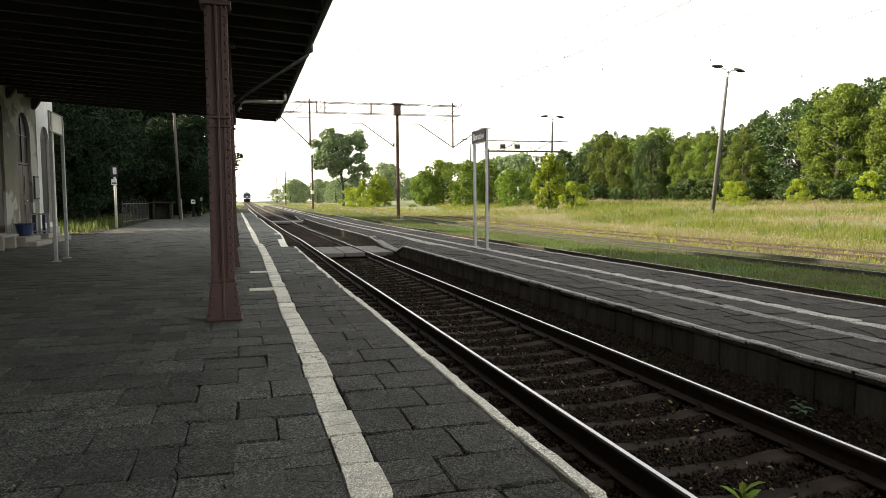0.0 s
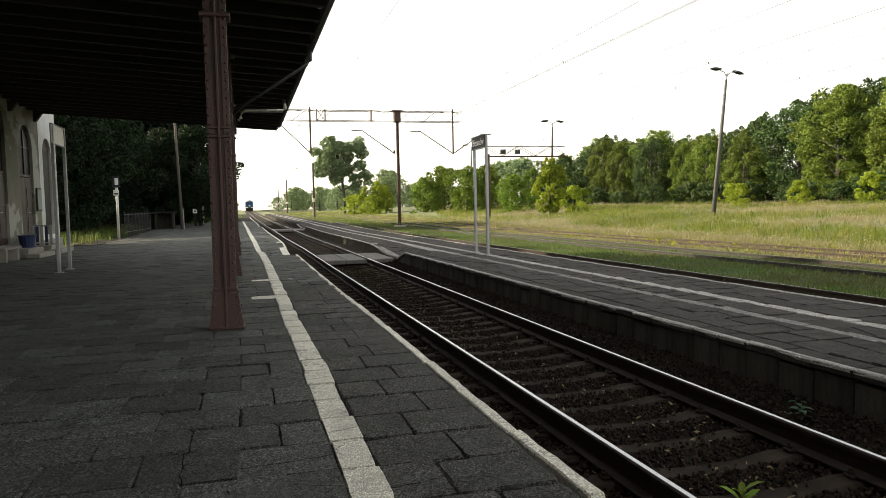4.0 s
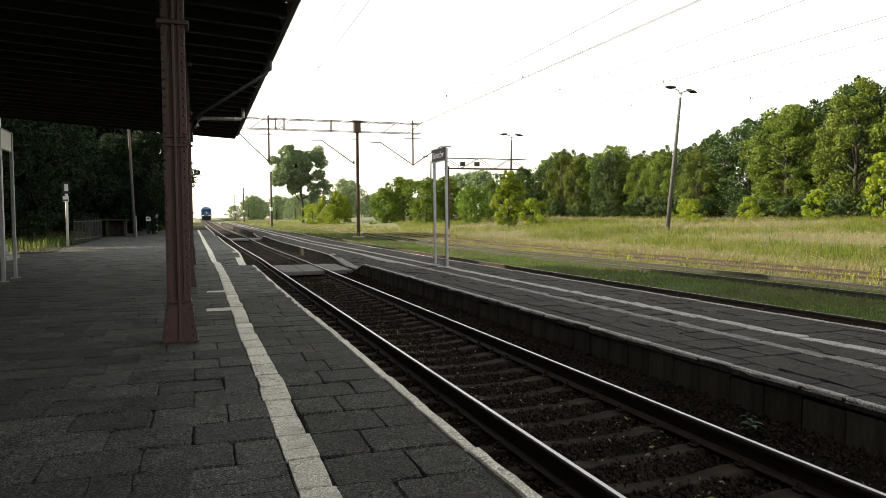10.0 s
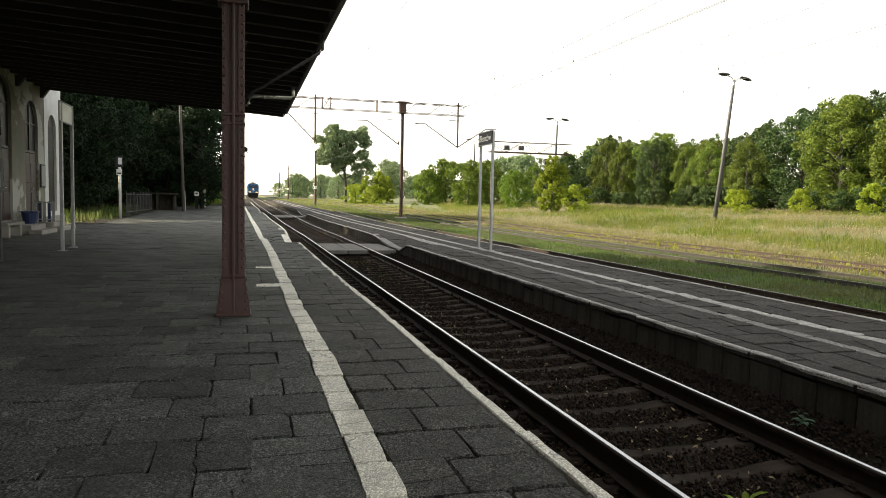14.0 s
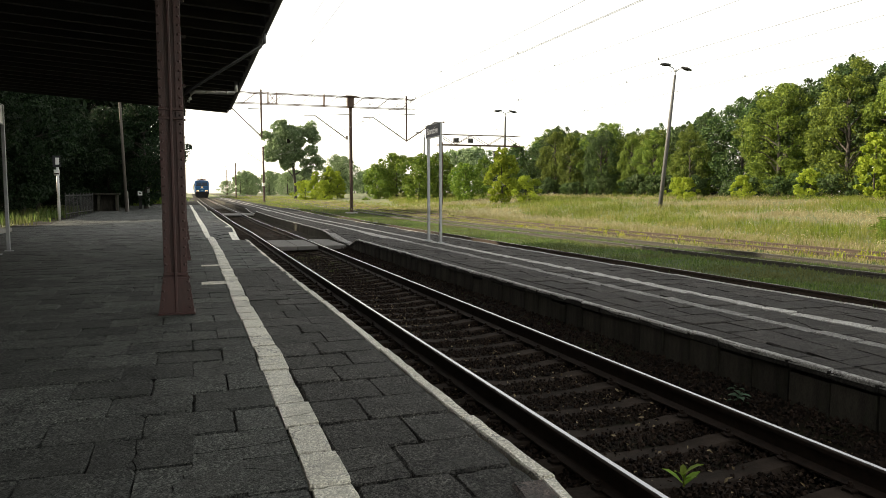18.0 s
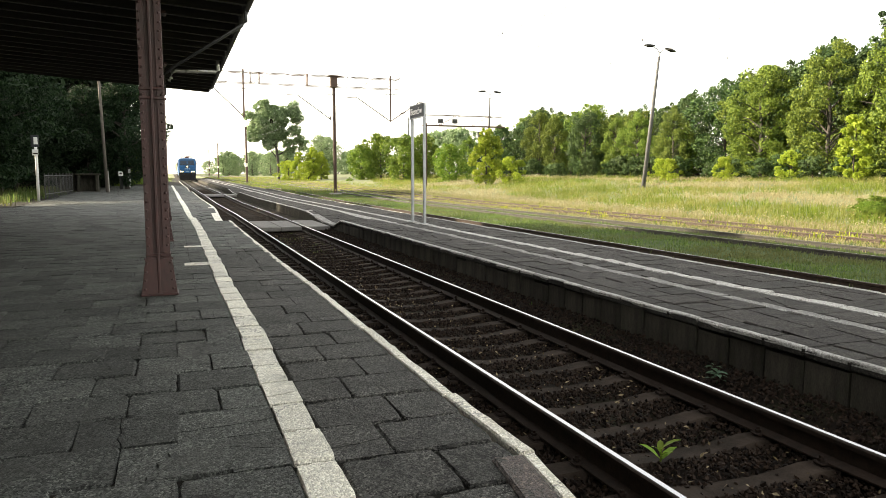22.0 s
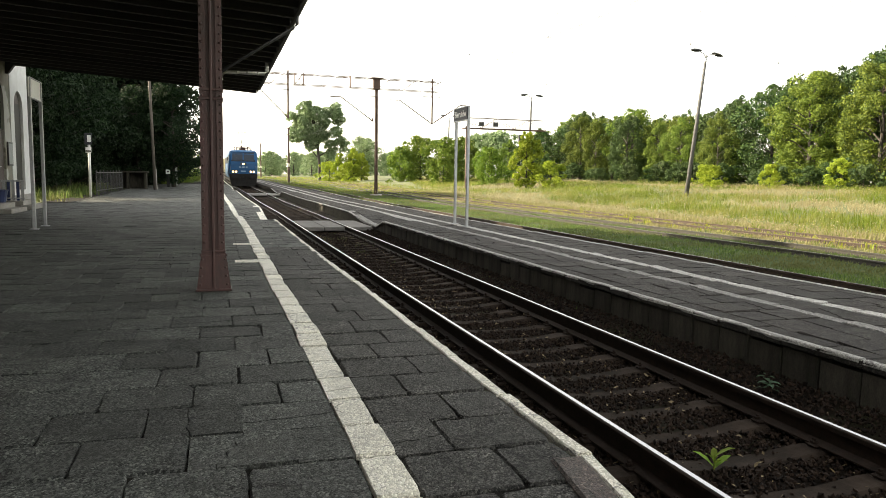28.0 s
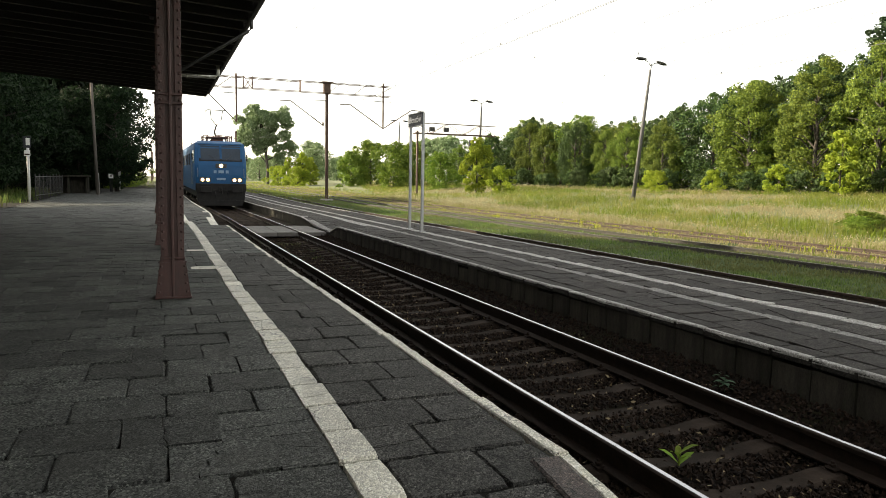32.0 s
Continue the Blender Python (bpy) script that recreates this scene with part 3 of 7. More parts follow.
def height(x, y):
    """The lie of the land: level along the tracks, rising to the meadow."""
    h = -0.56 - (0.2 if -9 < x < 4.2 else 0.0)
    if x > 17:
        k = min((x - 17) / 26.0, 1.0)
        h += 1.45 * k * k * (3 - 2 * k)
    if x < -9 and y > 33:
        h += 0.5 * min((-9 - x) / 1.5, 1.0)
    h += 0.05 * noise.noise((x * 0.2, y * 0.2, 0)) * (1 if x > 4 else 0.3)
    return h + climb(y) * (1 - 0.6 * ease(20, 45, x))


def ground():
    xs = [-2600, -900, -300, -120, -70, -45, -30, -22, -16, -12, -10, -9, -8.9, -7, -5, -3, -1, 1, 3, 4.1, 4.3, 5, 7, 9, 11, 13, 15, 17]
    xs += [17 + 1.7 * i for i in range(1, 25)] + [64, 75, 95, 130, 220, 500, 1200, 2600]
    ys = [-2600, -800, -250, -100, -50, -20] + [-10 + 3 * i for i in range(44)] + [128, 140, 155, 170, 190, 215, 250, 300, 380, 500, 800, 1400, 2600]
    s = Shape()
    s.v = [(x, y, height(x, y)) for y in ys for x in xs]
    n = len(xs)
    s.f = [(j * n + i, j * n + i + 1, (j + 1) * n + i + 1, (j + 1) * n + i) for j in range(len(ys) - 1) for i in range(n - 1)]
    ob = part("ground", s, GROUND, smooth=True)
    tagged(ob, "uneven meadow ground with dry soil between the grass", "ground", kind="structure")


ground()

RAIL = [(-0.075, -0.17), (0.075, -0.17), (0.075, -0.158), (0.012, -0.135), (0.009, -0.045), (0.034, -0.034), (0.034, -0.006), (0.026, 0.0),
        (-0.026, 0.0), (-0.034, -0.006), (-0.034, -0.034), (-0.009, -0.045), (-0.012, -0.135), (-0.075, -0.158)]


STATIONS = [-20, 0, 20, 32, 38, 44, 52, 58, 64, 70, 76, 82, 90, 100, 115, 140, 170, 200, 240, 280, 340, END_Y]


def rail(track, x, y0, y1, z, foot, head, swing):
    """A rail of flat-bottomed section, following the line; head: the running band, polished or painted as sunlit."""
    ys = [max(y0, min(y1, y)) for y in STATIONS]
    ys = sorted(set(ys + [y0, y1]))
    n = len(RAIL)
    s, h = Shape(), Shape()
    for y in ys:
        dx, dz = (drift(y) if swing else 0.0) + x, climb(y) + z
        s.v += [(a + dx, y, b + dz) for a, b in RAIL]
        h.v += [(dx - 0.017, y, dz + 0.003), (dx + 0.017, y, dz + 0.003)]
    for j in range(len(ys) - 1):
        s.f += [(j * n + i, j * n + (i + 1) % n, (j + 1) * n + (i + 1) % n, (j + 1) * n + i) for i in range(n)]
        h.f.append((2 * j, 2 * j + 1, 2 * j + 3, 2 * j + 2))
    ob = part("rail", s, foot, track)
    if head:
        part("rail_head", h, head, ob, "sunlight on the rail's top, put into paler rust" if head is SUNLIT_HEAD else "polished running surface")
    return ob


SLEEPER_OUTLINE = [(-1.28, -0.12), (1.28, -0.12), (1.28, 0.0), (1.2, 0.05), (0.55, 0.05), (0.25, 0.015), (-0.25, 0.015), (-0.55, 0.05), (-1.2, 0.05), (-1.28, 0.0)]


def sleeper_mesh(material):
    """A concrete sleeper, thinner in its middle, with chamfered upper edges."""
    s = Shape()
    n = len(SLEEPER_OUTLINE)
    rows = []
    for y, drop in ((-0.135, 0.05), (-0.085, 0.0), (0.085, 0.0), (0.135, 0.05)):
        rows.append([(x, y, z - (drop if z > -0.1 else 0)) for x, z in SLEEPER_OUTLINE])
    s.v = [p for r in rows for p in r]
    for j in range(3):
        s.f += [(j * n + i, j * n + (i + 1) % n, (j + 1) * n + (i + 1) % n, (j + 1) * n + i) for i in range(n)]
    s.f += [tuple(range(n))[::-1], tuple(range(3 * n, 4 * n))]
    return s.mesh("sleeper", material)


def clip_mesh():
    """The base plate, clamp and bolt that hold a rail."""
    s = Shape().box((0, 0, 0.0), (0.3, 0.15, 0.02), 0.006)
    for k in (-1, 1):
        s.box((k * 0.105, 0, 0.025), (0.08, 0.1, 0.03), 0.01)
        s.tube([(k * 0.11, 0, 0.03), (k * 0.11, 0, 0.085)], 0.016, 6)
        s.tube([(k * 0.11, 0, 0.045), (k * 0.11, 0, 0.065)], 0.028, 6)
    return s.mesh("fastening", RUST)


def main_track():
    track = thing("railway_track", "ballasted railway track with polished rails on concrete sleepers", "track", kind="structure")
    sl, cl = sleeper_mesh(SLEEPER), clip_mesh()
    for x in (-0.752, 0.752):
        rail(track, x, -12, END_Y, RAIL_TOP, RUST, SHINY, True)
    y = 0.95 - 0.533 * 23
    for i in range(173):
        o = part("sleeper", sl, None, track, at=pose(rnd.uniform(-0.02, 0.02) + drift(y), y, climb(y) - 0.555 + rnd.uniform(-0.008, 0.008), 0, rnd.uniform(-0.4, 0.4), rnd.uniform(-0.7, 0.7)))
        if i < 83:
            for x in (-0.752, 0.752):
                part("fastening", cl, None, o, at=pose(x, 0, 0.045) @ Matrix.Scale(0.85, 4))
        y += 0.533
    # the bed
    s = Shape()
    n, ys = 17, [-12 + 1.0 * i for i in range(60)] + [52, 58, 64, 70, 76, 82, 90, 100, 115, 140, 170, 200, 240, 280, 340, END_Y]
    prof = [(-1.66, -0.62), (-1.5, -0.6), (-1.3, -0.585), (-1.0, -0.58), (-0.7, -0.575), (-0.3, -0.585), (0, -0.58), (0.3, -0.585), (0.7, -0.575),
            (1.0, -0.575), (1.25, -0.55), (1.45, -0.5), (1.66, -0.46)]
    n = len(prof)
    s.v = [(x + drift(yy), yy, climb(yy) + z + 0.02 * noise.noise((x * 3, yy * 3, 1))) for yy in ys for x, z in prof]
    s.f = [(j * n + i, j * n + i + 1, (j + 1) * n + i + 1, (j + 1) * n + i) for j in range(len(ys) - 1) for i in range(n - 1)]
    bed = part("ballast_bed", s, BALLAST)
    tagged(bed, "dark dirty ballast between the two platforms", "ballast", kind="structure")
    # loose stones
    st = Shape()
    base = [(1, 0, 0), (-1, 0, 0), (0, 1, 0), (0, -1, 0), (0, 0, 1), (0, 0, -1)]
    tri = [(0, 2, 4), (2, 1, 4), (1, 3, 4), (3, 0, 4), (2, 0, 5), (1, 2, 5), (3, 1, 5), (0, 3, 5)]
    for i in range(62000):
        yy = 1.8 + 22 * (i / 62000) ** 1.5
        x = rnd.uniform(-1.62, 1.62)
        r = rnd.uniform(0.008, 0.024)
        if rnd.random() < 0.01:
            r *= 1.7
        k = ((yy - 0.95) / 0.533) % 1
        if abs(x) < 1.27 and (k < 0.16 or k > 0.84) and rnd.random() < 0.9:
            continue
        m = pose(x, yy, -0.545 + rnd.uniform(0.0, 0.028) + (0.012 if abs(x) > 0.9 else 0) + 0.1 * ease(1.05, 1.6, x), rnd.uniform(0, 360), rnd.uniform(0, 360), rnd.uniform(0, 360))
        st.add([(p[0] * r * rnd.uniform(0.7, 1.4), p[1] * r * rnd.uniform(0.7, 1.3), p[2] * r * rnd.uniform(0.6, 1.0)) for p in base], tri, m)
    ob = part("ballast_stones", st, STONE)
    tagged(ob, "loose dark brown ballast stones between sleepers", "ballast", kind="stuff")
    lit = Shape()
    for i in range(2600):
        yy = 1.8 + 22 * rnd.random() ** 1.5
        r = rnd.uniform(0.006, 0.018)
        m = pose(rnd.uniform(-1.6, 1.6), yy, -0.528 + rnd.uniform(0, 0.02), rnd.gauss(0, 25), rnd.gauss(0, 25), rnd.uniform(0, 360))
        lit.add([(-r * 1.6, 0, 0), (0, -r * 0.7, r * 0.2), (r * 1.6, 0, 0), (0, r * 0.7, r * 0.2)], [(0, 1, 2), (0, 2, 3)], m)
    tagged(part("leaf_litter", lit, LITTER), "scattered dry leaf litter on the ballast", "litter", kind="stuff")


def side_track(cx, z, foot, head, label, sleepers):
    track = thing("railway_track", label, "track", kind="structure")
    for x in (-0.752, 0.752):
        rail(track, cx + x, -20, END_Y, z, foot, head, False)
    if sleepers:
        w = Shape().box((0, 0, 0), (2.5, 0.24, 0.12), 0.02).mesh("sleeper", POLE_WOOD)
        for i in range(90):
            part("sleeper", w, None, track, at=pose(cx, 6 + i * 0.62, climb(6 + i * 0.62) + z - 0.2, 0, 0, rnd.uniform(-1.5, 1.5)))


main_track()
side_track(6.35, -0.35, RUST, SHINY, "second platform track with polished rails in short grass", True)
side_track(11.45, -0.36, SIDE_RUST, DULL, "dark little-used track half buried in grass", False)
side_track(15.0, -0.36, OLD_RUST, SUNLIT_HEAD, "disused rusty track overgrown with yellow weeds", False)


def verge():
    """Mossy ground in which the outer tracks lie."""
    xs = [4.62, 5.2, 5.9, 6.8, 7.6, 8.6, 9.6, 10.4, 11.0, 11.9, 12.6, 13.4, 14.4, 15.6, 16.6, 17.6, 18.6]
    ys = [-20 + 1.5 * i for i in range(110)] + [150, 170, 200, 250, 320, END_Y]
    s = Shape()
    n = len(xs)
    up = lambda x: -0.06 if x < 5.0 or x > 18 else 0.07 if 10 < x < 16.5 else 0.1 if x > 7.5 else 0.06
    s.v = [(x, y, climb(y) - 0.56 + up(x) + 0.03 * noise.noise((x * 0.9, y * 0.5, 3))) for y in ys for x in xs]
    s.f = [(j * n + i, j * n + i + 1, (j + 1) * n + i + 1, (j + 1) * n + i) for j in range(len(ys) - 1) for i in range(n - 1)]
    tagged(part("verge", s, VERGE, smooth=True), "mossy green ground around the outer tracks", "ground", kind="structure")


verge()


# ---- platforms ----
def dip1(x, y):
    """How far the first platform sinks towards the crossings."""
    k = ease(-3.0, -2.1, x)
    return -k * (0.27 * ease(22.2, 23.4, y) * (1 - ease(25.0, 31.0, y)) + 0.25 * ease(56, 57.5, y) * (1 - ease(59.5, 66, y)))


def dip2(x, y):
    k = 1 - ease(2.2, 3.0, x)
    return -k * (0.23 * ease(21.9, 23.4, y) * (1 - ease(24.6, 28.6, y)) + 0.22 * ease(55.5, 57.2, y) * (1 - ease(59.5, 66, y)))


def sheet(xs, ys, z, thick, material, name, label):
    """A platform body with sides, its top following z(x, y)."""
    s = Shape()
    n = len(xs)
    s.v = [(x + drift(y), y, z(x, y) + climb(y)) for y in ys for x in xs]
    s.f = [(j * n + i, j * n + i + 1, (j + 1) * n + i + 1, (j + 1) * n + i) for j in range(len(ys) - 1) for i in range(n - 1)]
    for i in (0, n - 1):
        k = len(s.v)
        s.v += [(xs[i] + drift(y), y, h + climb(y)) for y in ys for h in (thick, z(xs[i], y))]
        s.f += [(k + 2 * j, k + 2 * j + 1, k + 2 * j + 3, k + 2 * j + 2)[:: 1 if i == 0 else -1] for j in range(len(ys) - 1)]
    ob = part(name, s, material)
    return tagged(ob, label, "platform", kind="structure")


YS = [-14 + 1.0 * i for i in range(90)] + [78, 82, 90, 100, 115, 130, 150]
plat1 = sheet([-10.6, -8, -6, -4, -3, -2.6, -2.3, -2.0, -1.7], YS, lambda x, y: dip1(x, y) - 0.024, -0.7, SOIL, "platform_1",
              "station platform paved with uneven grey concrete slabs")
plat2 = sheet([1.74, 2.0, 2.3, 2.6, 3.0, 3.5, 4.0, 4.6], YS, lambda x, y: dip2(x, y) + PLAT2 - 0.018, -0.7, SOIL, "platform_2",
              "narrow island platform of worn concrete slabs")


def slab_meshes(material):
    """Worn paving slabs, half a metre square, with softened and chipped corners: five whole ones, four broken across."""
    out = []
    for k in range(9):
        r = random.Random(40 + k)
        if k < 5:
            s = Shape()
            rim, n = [], 7
            for (x0, y0), (x1, y1) in (((-1, -1), (1, -1)), ((1, -1), (1, 1)), ((1, 1), (-1, 1)), ((-1, 1), (-1, -1))):
                for i in range(n):
                    c = 0.012 if i == 0 else 0.0
                    x, y = (x0 + (x1 - x0) * i / n) * (0.2485 - c), (y0 + (y1 - y0) * i / n) * (0.2385 - c)
                    rim.append((x + r.uniform(-0.0045, 0.0035), y + r.uniform(-0.007, 0.005)))
            n = len(rim)
            worn = [r.uniform(0.005, 0.016) for i in rim]
            s.v = [(x, y, -0.07) for x, y in rim] + [(x, y, -0.014) for x, y in rim]
            s.v += [(x - math.copysign(w, x) * (abs(x) > 0.2), y - math.copysign(w, y) * (abs(y) > 0.2), r.uniform(-0.004, 0.001)) for (x, y), w in zip(rim, worn)]
            s.f = [(a + i, a + (i + 1) % n, a + n + (i + 1) % n, a + n + i) for a in (0, n) for i in range(n)] + [tuple(range(2 * n, 3 * n))]
        else:
            s = Shape()
            a, b = 0.249, 0.236
            n = 7
            y0, y1 = r.uniform(-0.14, 0.14), r.uniform(-0.16, 0.16)
            cut = [(-a + 2 * a * i / n, y0 + (y1 - y0) * i / n + (r.uniform(-0.022, 0.022) if 0 < i < n else 0)) for i in range(n + 1)]
            lift = r.uniform(0.0, 0.006)
            s.prism([(-a, -b), (a, -b)] + [(x, y - 0.003) for x, y in cut[::-1]], -0.07, -lift, "z")
            s.prism([(a, b), (-a, b)] + [(x, y + 0.003) for x, y in cut], -0.07, 0.0, "z")
            if k > 6:
                s.v = [(y * a / b, -x * b / a, z) for x, y, z in s.v]
        out.append(s.mesh("paving_slab", material))
    return out


def lay(name, meshes, x0, x1, y0, y1, z, parent, r, uneven=1.0):
    m = pose((x0 + x1) / 2 + r.uniform(-0.004, 0.004), (y0 + y1) / 2, z + r.uniform(-0.005, 0.004) * uneven, r.gauss(0.35, 0.75) * uneven, r.gauss(0, 0.25) * uneven, r.gauss(0, 0.5))
    return part(name, meshes[r.randrange(5)] if r.random() < 0.78 else r.choice(meshes[5:]), None, parent, at=m @ Matrix.Diagonal(((x1 - x0) / 0.5, (y1 - y0) / 0.5, 1, 1)))


def loose(s, x0, x1, y0, y1, z, r):
    """A joined slab, its top and four low sides; z(x, y) is the platform's surface."""
    g = 0.007
    h = 0.014
    a = [(x0 + g * 0.6, y0 + h), (x1 - g * 0.6, y0 + h), (x1 - g * 0.6, y1 - h), (x0 + g * 0.6, y1 - h)]
    p = [(x + drift(y), y, z(x, y) + climb(y)) for x, y in a]
    s.add([(q[0], q[1], q[2] - 0.05) for q in p] + [(q[0], q[1], q[2] + r.uniform(-0.007, 0.004)) for q in p],
          [(4, 5, 6, 7), (0, 1, 5, 4), (1, 2, 6, 5), (2, 3, 7, 6), (3, 0, 4, 7)])


SKEW = -0.055


def shift(x, y):
    """The courses run slightly askew and wander."""
    return y + SKEW * (x + 2.66) + 0.03 * math.sin(x * 1.3 + y * 0.4)


def pave_first():
    r = random.Random(3)
    grey, white, edge = slab_meshes(PAVER), slab_meshes(PAINTED), slab_meshes(PAVER_EDGE)
    rest, rest_white = Shape(), Shape()
    kerb = []
    for j in range(4):
        # a narrow stone with a worn, uneven top edge
        n, q = 9, []
        for i in range(n):
            yy = -0.495 + 0.99 * i / (n - 1)
            a, b = -0.042 + r.uniform(-0.007, 0.004), 0.042 + r.uniform(-0.006, 0.004)
            q.append([(a, yy, -0.12), (a, yy, -0.012), (a + 0.009, yy, r.uniform(-0.004, 0.0)), (b - 0.009, yy, r.uniform(-0.004, 0.0)), (b, yy, -0.012), (b, yy, -0.12)])
        e = Shape().add([p for row in q for p in row], [(6 * i + k, 6 * i + k + 6, 6 * i + k + 7, 6 * i + k + 1) for i in range(n - 1) for k in range(5)] + [(5, 4, 3, 2, 1, 0)[::-1], tuple(range(6 * n - 6, 6 * n))[::-1]])
        kerb.append(e.mesh("kerb_stone", PAINTED_KERB))
    for k in range(-28, 156):
        y0 = 3.16 + 0.466 * k
        lx = -2.70 - 0.02 * ease(5.5, 9.0, y0) - 0.15 * ease(18.0, 32.0, y0)
        w = 0.2
        mid = lx + w + (0.31 if k % 2 else 0.5) + r.uniform(-0.02, 0.02)
        cols = [(lx + w, mid), (mid, -1.675)]
        a = lx
        while a > -10.3:
            wd = (0.27 if k % 2 else 0.51) if a == lx else 0.51 + r.uniform(-0.012, 0.012)
            cols.append((a - wd, a))
            a -= wd
        for a, b in cols:
            xm = (a + b) / 2
            if y0 > 33 and xm < -9.3:
                continue
            yy = shift(xm, y0)
            z = dip1(xm, yy)
            if xm > -6.1 and 1.4 < y0 < 13.6:
                lay("paving_slab", edge if xm > lx else grey, a, b, yy, yy + 0.466, z, plat1, r, 0.95 if r.random() < 0.85 else 1.7)
            elif y0 < 76:
                loose(rest, a, b, yy, yy + 0.466, dip1, r)
        yy = shift(lx, y0)
        if 1.4 < y0 < 24:
            wob = r.uniform(-0.009, 0.009)
            lay("white_line_slab", white, lx + wob, lx + wob + w + r.uniform(-0.01, 0.012), yy + 0.006, yy + 0.456, 0.003, plat1, r, 0.8)
        else:
            loose(rest_white, lx, lx + w, yy, yy + 0.466, lambda x, y: dip1(x, y) + 0.004, r)
    ob = part("distant_slabs", rest, PAVER_REST, plat1)
    tagged(ob, kind="stuff")
    tagged(part("distant_white_line", rest_white, PAINTED, plat1), kind="stuff")
    for k in range(100):
        y0 = 3.37 + k
        z = dip1(-1.7, y0 + 0.5) + climb(y0 + 0.5)
        slope = math.degrees(math.atan(dip1(-1.7, y0 + 1.0) - dip1(-1.7, y0) + climb(y0 + 1.0) - climb(y0)))
        part("kerb_stone", kerb[k % 4], None, plat1, at=pose(-1.628 + 0.026 * (k == 0) - 0.05 * ease(8, 12, y0) + drift(y0) + r.uniform(-0.004, 0.004), y0 + 0.5, z + r.uniform(-0.004, 0.008), slope, 0, r.gauss(0, 0.25) + 1.9 * (k == 0)))
    old = Shape().box((0, 0, -0.05), (0.165, 1.0, 0.1), 0.014).mesh("kerb_stone", EDGE_RED)
    part("kerb_stone", old, None, plat1, "bare brown stone edge piece, out of line", at=pose(-1.79, 2.82, 0.018, 0, 0, -7.5))
    part("kerb_stone", kerb[1], None, plat1, at=pose(-1.676, 2.82, 0.014, 0, 0, -7.5) @ Matrix.Diagonal((0.76, 1, 1, 1)))
    part("kerb_stone", kerb[2], None, plat1, at=pose(-1.69, 1.82, 0.012, 0, 0, 4))
    for y0, a, b in ((14.4, -3.05, -2.7), (14.35, -2.5, -2.28), (11.6, -3.08, -2.72)):
        lay("white_line_slab", white, a, b, y0, y0 + 0.33, 0.006, plat1, r)
    for k in range(14):
        part("kerb_stone", kerb[k % 4], None, plat1, at=pose(-1.63 + r.uniform(-0.012, 0.012), 0.83 - k, r.uniform(-0.004, 0.01), 0, 0, r.gauss(0, 0.5)))
    ramp = Shape().prism([(24.4, -0.27), (25.0, -0.265), (31.2, 0.0), (31.2, 0.012), (25.0, -0.25), (24.4, -0.255)][::-1], -1.9, -1.66, "x")
    part("ramp_edge", ramp, PAINTED, plat1, "white painted slope of the crossing")


